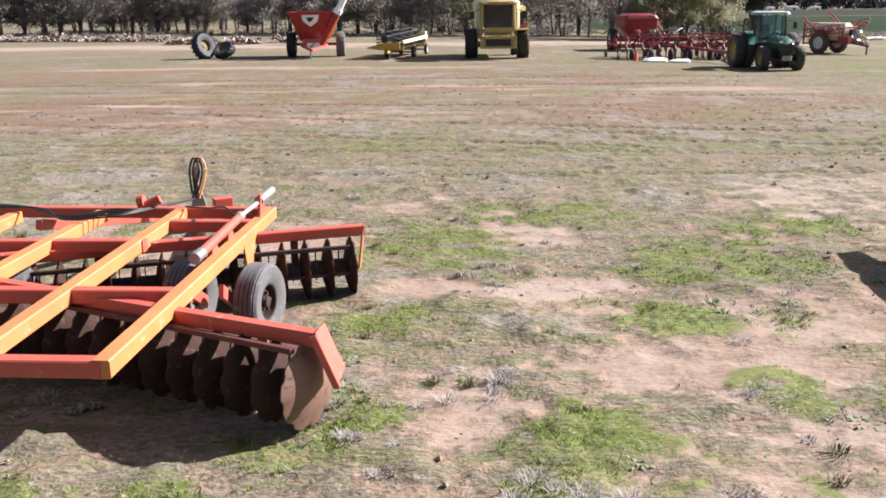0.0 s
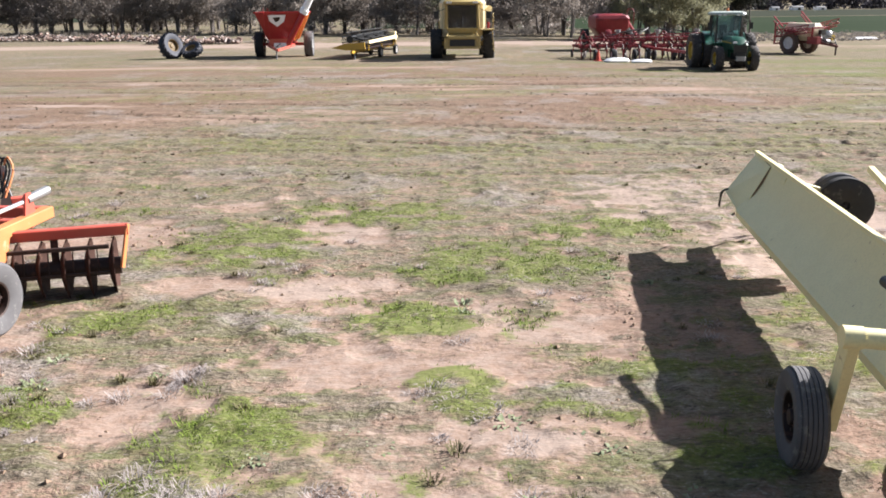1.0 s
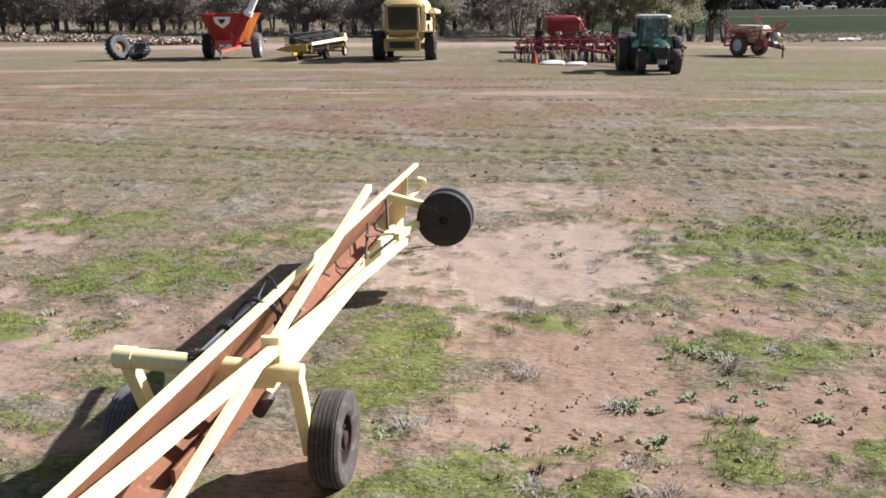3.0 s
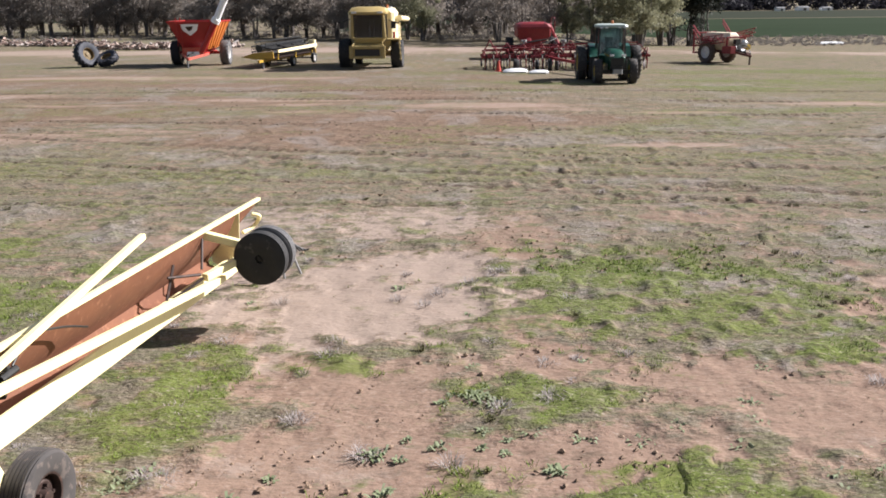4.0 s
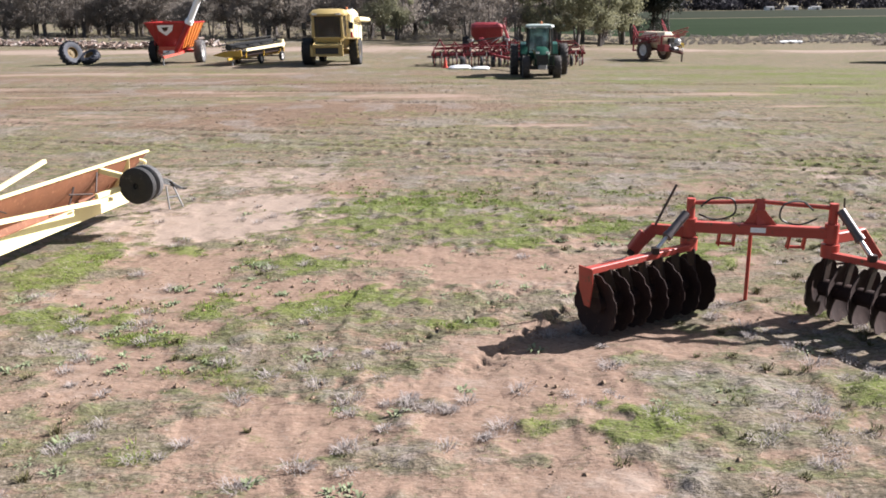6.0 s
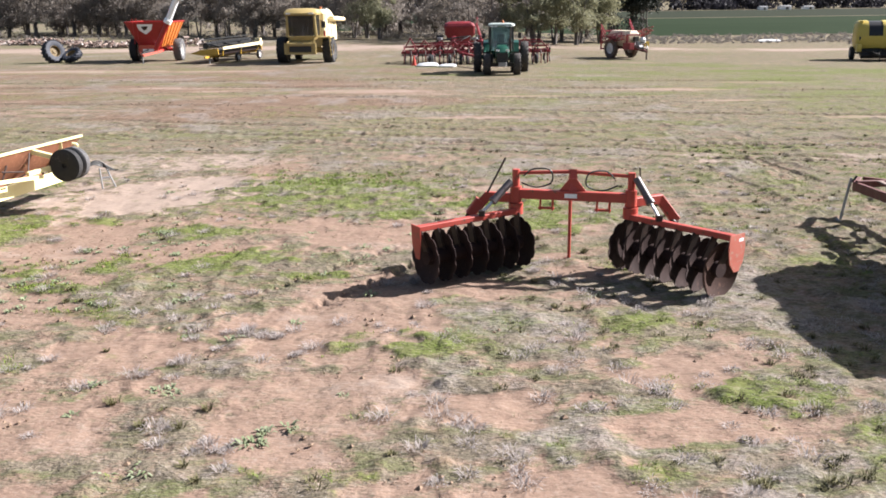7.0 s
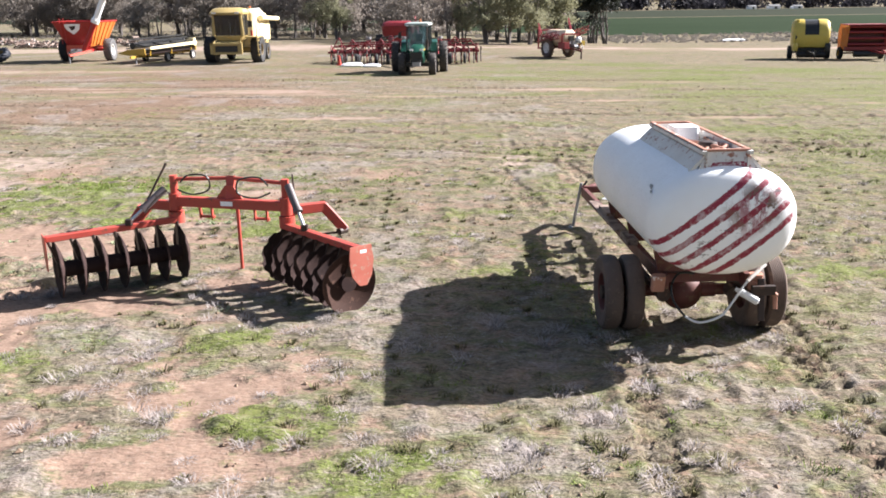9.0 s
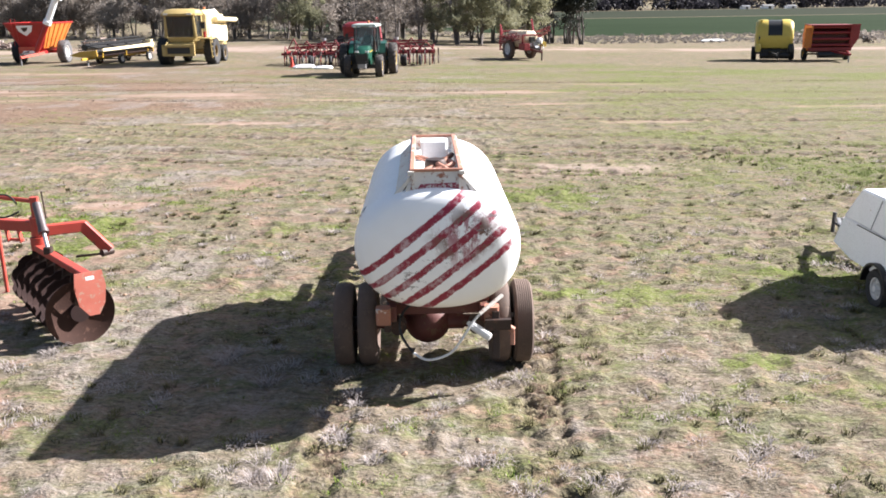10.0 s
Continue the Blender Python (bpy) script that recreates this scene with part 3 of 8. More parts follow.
def ground_material():
    m, n, l, b = nodes_of("paddock_soil_and_grass")

    def attr(name):
        a = n.new("ShaderNodeAttribute")
        a.attribute_name = name
        return a.outputs["Fac"]

    def math_node(op, a, c):
        k = n.new("ShaderNodeMath")
        k.operation = op
        for s, v in zip(k.inputs, (a, c)):
            if isinstance(v, bpy.types.NodeSocket):
                l.new(v, s)
            else:
                s.default_value = v
        return k.outputs[0]

    fine, mid, wide = grain(n, l, 26, 6, rough=0.7), grain(n, l, 5, 5, rough=0.65), grain(n, l, 0.35, 4)
    streak = grain(n, l, 1.6, 5, stretch=(0.35, 1.5, 1), rough=0.65)
    tuft = grain(n, l, 2.2, 6, stretch=(0.8, 1.2, 1), rough=0.7)
    speck = grain(n, l, 11, 4, stretch=(0.8, 1.3, 1), rough=0.6)
    jag = math_node("ADD", math_node("ADD", math_node("MULTIPLY", math_node("SUBTRACT", fine, 0.5), 0.9), math_node("MULTIPLY", math_node("SUBTRACT", mid, 0.5), 1.5)), math_node("MULTIPLY", math_node("SUBTRACT", tuft, 0.5), 1.7))
    soil = mix(n, l, ramp(n, l, mid, 0.3, 0.7), (0.2617, 0.1819, 0.1385), (0.2107, 0.1373, 0.1041))
    soil = mix(n, l, math_node("MULTIPLY", ramp(n, l, math_node("ADD", attr("pale"), jag), 0.2, 0.8), 0.9), soil, (0.3, 0.2362, 0.1979))
    soil = mix(n, l, math_node("MULTIPLY", ramp(n, l, speck, 0.4, 0.3), 0.55), soil, (0.1277, 0.083, 0.0606))
    thatch = mix(n, l, ramp(n, l, fine, 0.35, 0.7), (0.1277, 0.1073, 0.0747), (0.2075, 0.1711, 0.1341))
    thatch = mix(n, l, ramp(n, l, streak, 0.46, 0.6), thatch, (0.1149, 0.1213, 0.0562))
    thatch = mix(n, l, math_node("MULTIPLY", ramp(n, l, tuft, 0.5, 0.6), math_node("SUBTRACT", 0.85, math_node("MULTIPLY", attr("dead"), 0.4))), thatch, (0.249, 0.1628, 0.1245))
    thatch = mix(n, l, math_node("MULTIPLY", ramp(n, l, speck, 0.42, 0.33), 0.6), thatch, (0.0958, 0.0798, 0.0543))
    # darker than the blades above: shade at their feet put into the colour
    grass = mix(n, l, ramp(n, l, fine, 0.3, 0.7), (0.0766, 0.1085, 0.0192), (0.1309, 0.1596, 0.037))
    grass = mix(n, l, math_node("MULTIPLY", ramp(n, l, speck, 0.55, 0.68), 0.6), grass, (0.1788, 0.1596, 0.0894))
    earth = math_node("MULTIPLY", ramp(n, l, math_node("ADD", attr("brown"), math_node("MULTIPLY", math_node("SUBTRACT", streak, 0.5), 2.4)), 0.25, 0.75), 0.85)
    thatch = mix(n, l, earth, thatch, (0.1724, 0.1098, 0.0798))
    col = mix(n, l, ramp(n, l, math_node("ADD", attr("sandy"), jag), 0.25, 0.6), thatch, soil)
    col = mix(n, l, math_node("MULTIPLY", ramp(n, l, math_node("ADD", attr("lush"), jag), 0.28, 0.75), 0.88), col, grass)
    col = mix(n, l, math_node("MULTIPLY", ramp(n, l, math_node("SUBTRACT", math_node("ADD", attr("dead"), jag), math_node("MULTIPLY", attr("lush"), 0.5)), 0.55, 1.05), 0.5), col, (0.2554, 0.2298, 0.2202))
    col = mix(n, l, math_node("MULTIPLY", ramp(n, l, math_node("ADD", attr("rut"), jag), 0.3, 0.7), 0.8), col, (0.0894, 0.0606, 0.0447))
    col = mix(n, l, math_node("MULTIPLY", ramp(n, l, wide, 0.35, 0.7), 0.2), col, (0.1915, 0.1468, 0.1149))
    fleck = grain(n, l, 17, 5, stretch=(0.75, 1.4, 1), rough=0.75)
    clump = grain(n, l, 3.6, 7, stretch=(0.5, 1.5, 1), rough=0.72)
    thick = math_node("SUBTRACT", math_node("SUBTRACT", 1.0, math_node("MULTIPLY", attr("sandy"), 0.45)), math_node("MULTIPLY", attr("pale"), 0.4))
    # dark flecks: small shadows of clods and weeds put into the colour
    col = mix(n, l, math_node("MULTIPLY", math_node("MULTIPLY", ramp(n, l, fleck, 0.47, 0.38), 0.8), thick), col, (0.0638, 0.0523, 0.0396))
    col = mix(n, l, math_node("MULTIPLY", math_node("MULTIPLY", ramp(n, l, fleck, 0.56, 0.65), 0.6), thick), col, (0.332, 0.2873, 0.249))
    # dark patches: shade about larger tufts, also only colour
    col = mix(n, l, math_node("MULTIPLY", math_node("MULTIPLY", ramp(n, l, clump, 0.46, 0.35), 0.75), thick), col, (0.0638, 0.0562, 0.0396))
    l.new(col, b.inputs["Base Color"])
    b.inputs["Roughness"].default_value = 0.95
    b.inputs["Specular IOR Level"].default_value = 0.05
    smooth_sand = math_node("SUBTRACT", 1.0, math_node("MULTIPLY", attr("sandy"), 0.85))
    height = math_node("ADD", math_node("MULTIPLY", math_node("MULTIPLY", fine, 0.3), smooth_sand), math_node("MULTIPLY", math_node("ADD", speck, mid), math_node("ADD", 0.25, math_node("MULTIPLY", smooth_sand, 0.75))))
    bump(n, l, b, height, 0.8, 0.05)
    return m


ground = tagged(new("ground", make_ground()), "dry sandy paddock ground with patchy green grass and straw", "ground", kind="structure")
ground.data.materials.append(ground_material())


# ---- grass and weeds lying over the ground ----
def blade_stuff(name, label, material, count, seed, box_xy, want, height, width, blades, lean, droop=0.0):
    """Tufts of thin blades where want(x, y) is above a random number."""
    g = np.random.default_rng(seed)
    x0, x1, y0, y1 = box_xy
    x, y = g.uniform(x0, x1, count), g.uniform(y0, y1, count)
    keep = want(x, y) > g.uniform(0, 1, count)
    x, y = x[keep], y[keep]
    size = g.uniform(0.55, 1.35, len(x))
    cx, cy = np.repeat(x, blades), np.repeat(y, blades)
    s = np.repeat(size, blades)
    k = len(cx)
    ang, r = g.uniform(0, 6.283, k), g.uniform(0, 1, k) ** 0.6
    h = height * s * g.uniform(0.5, 1.2, k)
    out = lean * s * (0.3 + r)
    bx, by = cx + np.cos(ang) * 0.8 * lean * s * r, cy + np.sin(ang) * 0.8 * lean * s * r
    ang = ang + g.normal(0, 1.0, k)
    tx, ty = bx + np.cos(ang) * out, by + np.sin(ang) * out
    w = width * g.uniform(0.6, 1.3, k)
    px, py = -np.sin(ang) * w / 2, np.cos(ang) * w / 2
    zb = ground_z(bx, by) - 0.015
    mx, my = (bx * 0.45 + tx * 0.55), (by * 0.45 + ty * 0.55)
    co = np.empty((k, 5, 3), np.float32)
    co[:, 0] = np.stack([bx - px, by - py, zb], 1)
    co[:, 1] = np.stack([bx + px, by + py, zb], 1)
    co[:, 2] = np.stack([mx + px, my + py, zb + h * (0.75 + 0.2 * droop)], 1)
    co[:, 3] = np.stack([mx - px, my - py, zb + h * (0.75 + 0.2 * droop)], 1)
    co[:, 4] = np.stack([tx, ty, zb + h * (1 - 0.6 * droop)], 1)
    me = bpy.data.meshes.new(name)
    base = np.arange(k, dtype=np.int32)[:, None] * 5
    loops = (base + np.array([0, 1, 2, 3, 3, 2, 4], np.int32)).ravel()
    starts = (np.arange(k, dtype=np.int32)[:, None] * 7 + np.array([0, 4], np.int32)).ravel()
    me.vertices.add(k * 5), me.loops.add(k * 7), me.polygons.add(k * 2)
    me.vertices.foreach_set("co", co.ravel())
    me.loops.foreach_set("vertex_index", loops)
    me.polygons.foreach_set("loop_start", starts)
    me.update(calc_edges=True)
    me.materials.append(material)
    return tagged(new(name, me), label, "grass", kind="stuff")


def blade_material(name, a, c):
    m, n, l, b = nodes_of(name)
    g = n.new("ShaderNodeNewGeometry")
    col = mix(n, l, g.outputs["Random Per Island"], a, c)
    col = mix(n, l, ramp(n, l, grain(n, l, 0.9, 3), 0.35, 0.7), col, tuple((p * 0.6 + q * 0.6) * 0.75 for p, q in zip(a, c)))
    l.new(col, b.inputs["Base Color"])
    b.inputs["Roughness"].default_value = 0.8
    b.inputs["Specular IOR Level"].default_value = 0.2
    return m


GRASS_M = blade_material("fresh_grass_blades", (0.0958, 0.1522, 0.0163), (0.1724, 0.2267, 0.0358))
STRAW_M = blade_material("dry_straw_blades", (0.2809, 0.2362, 0.1596), (0.1915, 0.166, 0.0894))
DEAD_M = blade_material("bleached_dead_weed", (0.3767, 0.332, 0.3128), (0.249, 0.2139, 0.2011))
WEED_M = blade_material("grey_green_broadleaf_weed", (0.1277, 0.1596, 0.0702), (0.2681, 0.2873, 0.1915))
TUSSOCK_M = blade_material("dull_olive_tussock", (0.0702, 0.0638, 0.0287), (0.1532, 0.1404, 0.0638))
NEAR = (-7, 37, -1.5, 22)


def shown(x, y):
    """Thins out with distance from the flight."""
    return np.clip((21 - y) / 9, 0, 1)


def weedy(x, y):
    """Where dead weed stands in tufts: most on the near ground by the ridger."""
    zone = np.clip((x - 11) / 3, 0, 1) * np.clip((6.5 - y) / 3, 0, 1) + 1.0 * np.clip((x - 20) / 3, 0, 1) * np.clip((11 - y) / 3, 0, 1) + 0.35 * np.clip((7 - y) / 2, 0, 1) + 0.5 * np.clip((7 - x) / 3, 0, 1) * np.clip((9.5 - y) / 2, 0, 1) + 0.6 * np.clip((x - 11) / 2, 0, 1) * np.clip((18.5 - x) / 2, 0, 1) * np.clip((3 - y) / 1.5, 0, 1) + 0.15
    return zone * np.clip((cloudy(x, y, 1.0, 71, 2) - 0.42) * 4, 0, 1)


blade_stuff("grass", "short fresh green grass in patches on sandy soil", GRASS_M, 250000, 1, NEAR, lambda x, y: np.clip(cover(x, y)[1] * 1.6 - 0.3, 0, 0.85) * shown(x, y), 0.05, 0.0065, 7, 0.045)
blade_stuff("dry_grass", "short dry straw-coloured grass stubble on the ground", STRAW_M, 62000, 2, NEAR, lambda x, y: np.clip(0.8 - 1.0 * cover(x, y)[0] - 0.3 * cover(x, y)[1], 0.02, 1) * shown(x, y) * np.clip(cloudy(x, y, 0.5, 77, 2) * 2.4 - 0.75, 0.03, 1), 0.04, 0.006, 7, 0.05, droop=0.5)
blade_stuff("dead_weed", "bleached lilac-grey dead weed tufts on the ground", DEAD_M, 9500, 3, NEAR, lambda x, y: np.clip(weedy(x, y), 0, 0.75) * shown(x, y), 0.075, 0.006, 62, 0.1, droop=0.5)
blade_stuff("grass_tussock", "small dull olive grass tussocks dotted over the paddock", TUSSOCK_M, 14000, 5, NEAR, lambda x, y: np.clip(0.75 - cover(x, y)[0], 0.03, 1) * np.clip(cloudy(x, y, 1.2, 88, 2) * 2 - 0.6, 0.05, 1) * shown(x, y) * (0.3 + 0.7 * np.clip((x - 16) / 6, 0, 1)) * np.clip((15 - y) / 6, 0.2, 1) * (1 + 1.2 * np.clip((x - 25) / 3, 0, 1)), 0.075, 0.009, 44, 0.06, droop=0.3)
blade_stuff("broadleaf_weed", "low grey-green broadleaf weeds growing from bare soil", WEED_M, 6500, 4, NEAR, lambda x, y: np.clip(cloudy(x, y, 1.1, 131) - 0.55, 0, 1) * 4 * np.clip((13 - y) / 4, 0, 1) * np.clip((20 - x) / 4, 0.1, 1), 0.045, 0.026, 18, 0.085, droop=0.9)


def clod_stuff(name, label, seed, count, box_xy, want, small, big, flat, material):
    """Lumps of turned earth lying loose on the ground."""
    g = np.random.default_rng(seed)
    x0, x1, y0, y1 = box_xy
    x, y = g.uniform(x0, x1, count), g.uniform(y0, y1, count)
    keep = want(x, y) > g.uniform(0, 1, count)
    x, y = x[keep], y[keep]
    k = len(x)
    r = small + (big - small) * g.uniform(0, 1, k) ** 3
    unit = np.array([(1, 0, 0), (0, 1, 0), (-1, 0, 0), (0, -1, 0), (0, 0, flat), (0, 0, -0.6)], float)
    co = unit[None] * r[:, None, None] * g.uniform(0.6, 1.4, (k, 6, 1))
    a = g.uniform(0, 6.283, k)
    ca, sa = np.cos(a)[:, None], np.sin(a)[:, None]
    rx = co[:, :, 0] * ca - co[:, :, 1] * sa
    ry = co[:, :, 0] * sa + co[:, :, 1] * ca
    co = np.stack([rx + x[:, None], ry + y[:, None], co[:, :, 2] + (ground_z(x, y) + r * 0.3)[:, None]], 2)
    f = np.array([(0, 1, 4), (1, 2, 4), (2, 3, 4), (3, 0, 4), (1, 0, 5), (2, 1, 5), (3, 2, 5), (0, 3, 5)])
    faces = (np.arange(k)[:, None, None] * 6 + f[None]).reshape(-1, 3)
    me = bpy.data.meshes.new(name)
    me.from_pydata(co.reshape(-1, 3).tolist(), [], faces.tolist())
    me.materials.append(material)
    return tagged(new(name, me), label, "soil", kind="stuff")


CLOD_M = blade_material("brown_earth_clod", (0.2681, 0.1851, 0.1309), (0.2043, 0.1404, 0.0958))
TURNED_M = blade_material("turned_brown_earth", (0.1277, 0.0958, 0.0638), (0.083, 0.0638, 0.0422))
clod_stuff("earth_clods", "loose brown clods of dry earth", 8, 42000, (-6, 36, -1.5, 16), lambda x, y: np.clip(cloudy(x, y, 0.9, 151, 3) - 0.47, 0, 1) * 4 * np.clip(0.6 + 0.4 * cover(x, y)[0] - 1.2 * cover(x, y)[5], 0.03, 1) * np.clip((20 - y) / 6, 0, 1), 0.01, 0.04, 0.6, CLOD_M)
clod_stuff("turned_earth", "rough lumps of turned earth along old wheel marks", 9, 12000, (-14, 52, 13, 50), lambda x, y: np.clip(np.clip(cloudy(x * 0.35, y, 1.3, 161, 4) - 0.48, 0, 1) * 5 + 1.2 * rut_mask(x, y + 0.15), 0, 1) * (1 - 0.95 * np.clip(cover(x, y)[5], 0, 1)) * np.clip((y - 12) / 4, 0, 1) * np.clip((52 - y) / 14, 0, 1) * np.clip((24 - x) / 8, 0.4, 1), 0.02, 0.065, 0.3, TURNED_M)

# ---- trees and distance ----
def leaf_cloud(centres, radii, per, size, seed, squash=0.75):
    """Many small leaf blades in uneven clumps: vertices and triangles."""
    g = np.random.default_rng(seed)
    c = np.repeat(np.array(centres), per, 0)
    r = np.repeat(np.array(radii), per)
    size = np.repeat(size, per) if np.ndim(size) else size
    k = len(c)
    d = g.normal(size=(k, 3))
    d /= np.linalg.norm(d, axis=1)[:, None]
    p = c + d * (r * g.uniform(0.35, 1.05, k))[:, None] * np.array([1, 1, squash])
    a = g.normal(size=(k, 3))
    a[:, 2] -= 0.7
    a /= np.linalg.norm(a, axis=1)[:, None]
    b = np.cross(a, g.normal(size=(k, 3)))
    b /= np.linalg.norm(b, axis=1)[:, None]
    s = (size * g.uniform(0.6, 1.5, k))[:, None]
    co = np.empty((k, 4, 3), np.float32)
    co[:, 0], co[:, 1], co[:, 2], co[:, 3] = p - a * s, p + b * s * 0.4, p + a * s, p - b * s * 0.4
    return co.reshape(-1, 3), k


def quads_mesh(name, co, k, material):
    me = bpy.data.meshes.new(name)
    me.vertices.add(k * 4), me.loops.add(k * 4), me.polygons.add(k)
    me.vertices.foreach_set("co", co.ravel())
    me.loops.foreach_set("vertex_index", np.arange(k * 4, dtype=np.int32))
    me.polygons.foreach_set("loop_start", np.arange(0, k * 4, 4, dtype=np.int32))
    me.update(calc_edges=True)
    me.materials.append(material)
    return me


def gum_tree(seed, height, spread_r, leaf, low, label, m, stems=3):
    g = random.Random(seed)
    t = thing("gum_tree", m, label, "tree", "belt of paddock trees")
    bm = bmesh.new()
    tips = []
    for s in range(stems):
        a = 6.283 * (s + g.uniform(-0.3, 0.3)) / stems
        lean = g.uniform(0.12, 0.34) * height * 0.5
        top = Vector((math.cos(a) * lean, math.sin(a) * lean, height * g.uniform(0.62, 0.8)))
        mid = Vector((top.x * 0.35 + g.uniform(-0.2, 0.2), top.y * 0.35 + g.uniform(-0.2, 0.2), top.z * 0.5))
        foot = Vector((math.cos(a) * 0.12, math.sin(a) * 0.12, -0.05))
        r0 = g.uniform(0.1, 0.17)
        pipe(bm, [foot, foot.lerp(mid, 0.5) + Vector((g.uniform(-0.12, 0.12), g.uniform(-0.12, 0.12), 0)), mid, top], lambda u, r0=r0: r0 * (1.25 - u) * 0.85, 7, 4)
        tips.append(top)
        for k in range(5):
            u = g.uniform(0.22, 0.95)
            o = foot.lerp(mid, u * 2) if u < 0.5 else mid.lerp(top, u * 2 - 1)
            b = g.uniform(0, 6.283)
            tip = o + Vector((math.cos(b), math.sin(b), g.uniform(0.2, 0.9))) * g.uniform(0.25, 0.5) * spread_r
            pipe(bm, [o, o.lerp(tip, 0.5) + Vector((0, 0, -0.1)), tip], lambda u, r0=r0: r0 * 0.45 * (1.15 - u), 5, 3)
            tips.append(tip)
    part("trunk", bm, BARK, t)
    centres, radii = [], []
    for p in tips:
        for k in range(3):
            q = p + Vector((g.gauss(0, 0.55), g.gauss(0, 0.55), g.gauss(0.1, 0.45))) * spread_r * 0.5
            q.z = max(q.z, low + g.uniform(0, 1.2))
            centres.append(q[:])
            radii.append(g.choice((0.4, 0.6, 0.85, 1.1)))
    co, k = leaf_cloud(centres, radii, [115 if c[2] < 5 else 45 for c in centres], [0.12 if c[2] < 5 else 0.2 for c in centres], seed)
    crown = new("crown", quads_mesh("crown", co, k, leaf))
    crown.parent = t
    return t


def plant_belt():
    g = random.Random(4)
    kinds = []
    for k, (h, r, leaf, low, st, lab) in enumerate([
            (8.0, 2.4, LEAF, 1.7, 3, "tall grey-green gum tree with several dark stems"),
            (6.8, 2.6, LEAF, 1.0, 4, "spreading olive gum tree with low drooping foliage"),
            (9.0, 2.2, LEAF, 2.2, 2, "thin-stemmed gum tree with a high sparse crown"),
            (7.2, 2.3, LEAF_SUNLIT, 1.0, 3, "pale yellow-green gum tree catching the sun"),
            (7.6, 2.8, LEAF_DARK, 0.9, 3, "dense dark tree with foliage to the ground")]):
        kinds.append(gum_tree(11 + k, h, r, leaf, low, lab, on_ground(-200 - 8 * k, 260), st))
    order = []
    x = -66.0
    while x < 33:
        y = min(max(119 - 0.62 * max(x + 5, -30), 99), 136) + g.uniform(-3, 3)
        gap = 10.5 < x < 15.5
        k = g.choice([0, 0, 1, 1, 2, 2, 0])
        # kind 3 has the sunlit leaf colour, frequent towards the east
        if 25 < x < 28.5 or (x > -2 and g.random() < 0.4):
            k = 3
        if not gap:
            order.append((k, x, y, g.uniform(0.9, 1.25)))
            if g.random() < 0.55:
                order.append((g.choice([0, 1, 2, 2]), x + g.uniform(-1, 1), y + g.uniform(6, 12), g.uniform(0.9, 1.3)))
        if g.random() < 0.5:
            order.append((g.choice([0, 1, 4, 1]), x + g.uniform(-1, 1), y + g.uniform(14, 30), g.uniform(1.0, 1.4)))
        x += g.uniform(1.7, 3.0)
    order += [(3, 33.5, 107, 1.2), (3, 36.2, 108, 1.25), (4, 38.6, 113, 1.25), (4, 39.6, 116, 1.4), (4, 41.0, 113.5, 1.35), (4, 42.2, 116.5, 1.45), (4, 43.2, 114, 1.3), (1, 37.5, 128, 1.2)]
    used = set()
    for k, x, y, size in order:
        m = on_ground(x, y, g.uniform(0, 360))
        t = kinds[k] if k not in used else copy_thing(kinds[k], m)
        used.add(k)
        t.matrix_world = m @ Matrix.Scale(size, 4)


plant_belt()


def scrub_stuff(name, label, rows, material, seed, per, size, hi):
    """Low scrub or far woods: clumps scattered in boxes x0, x1, y0, y1, count, clump radius."""
    g = np.random.default_rng(seed)
    centres, radii = [], []
    for x0, x1, y0, y1, count, r in rows:
        x, y = g.uniform(x0, x1, count), g.uniform(y0, y1, count)
        rr = r * g.uniform(0.5, 1.3, count)
        z = ground_z(x, y) + rr * 0.35 + hi * g.uniform(0, 1, count) ** 1.3 * (0.55 + 0.45 * np.sin(x * 0.11) * np.sin(x * 0.043 + 1))
        centres.append(np.stack([x, y, z], 1)), radii.append(rr)
    co, k = leaf_cloud(np.concatenate(centres), np.concatenate(radii), per, size, seed)
    return tagged(new(name, quads_mesh(name, co, k, material)), label, "scrub", kind="stuff")


scrub_stuff("roadside_scrub", "low grey scrub and long dry grass along the fence line", [(46, 125, 122, 150, 1100, 0.34), (-60, 44, 116, 142, 420, 0.45), (8, 20, 110, 122, 90, 0.7)], SCRUB, 3, 60, 0.085, 0.1)
scrub_stuff("far_woods", "dark line of woodland beyond the green field", [(-260, 520, 455, 500, 1300, 4.5)], WOODS, 5, 48, 1.1, 14)
scrub_stuff("field_edge_bushes", "dark green bushes on the edge of the far field", [(6, 24, 125, 150, 90, 1.4), (70, 80, 108, 114, 14, 0.9), (-95, 26, 152, 162, 60, 1.6)], LEAF, 6, 90, 0.22, 3.2)


def field_sheet(name, label, x0, x1, y0, y1, col, col2):
    m, n, l, b = nodes_of(name)
    c = mix(n, l, ramp(n, l, grain(n, l, 0.25, 4, stretch=(0.2, 1, 1)), 0.35, 0.65), col, col2)
    c = mix(n, l, ramp(n, l, grain(n, l, 3, 3), 0.4, 0.8), c, tuple(0.75 * v for v in col))
    l.new(c, b.inputs["Base Color"])
    b.inputs["Roughness"].default_value = 1.0
    b.inputs["Specular IOR Level"].default_value = 0.03
    me = bpy.data.meshes.new(name)
    xs, ys = np.linspace(x0, x1, 60), np.linspace(y0, y1, 30)
    v, f = [], []
    for yy in ys:
        for xx in xs:
            v.append((xx, yy, float(ground_z(xx, yy)) + 0.03))
    for j in range(29):
        for i in range(59):
            a = j * 60 + i
            f.append((a, a + 1, a + 61, a + 60))
    me.from_pydata(v, [], f)
    me.materials.append(m)
    return tagged(new(name, me), label, "field", kind="structure")


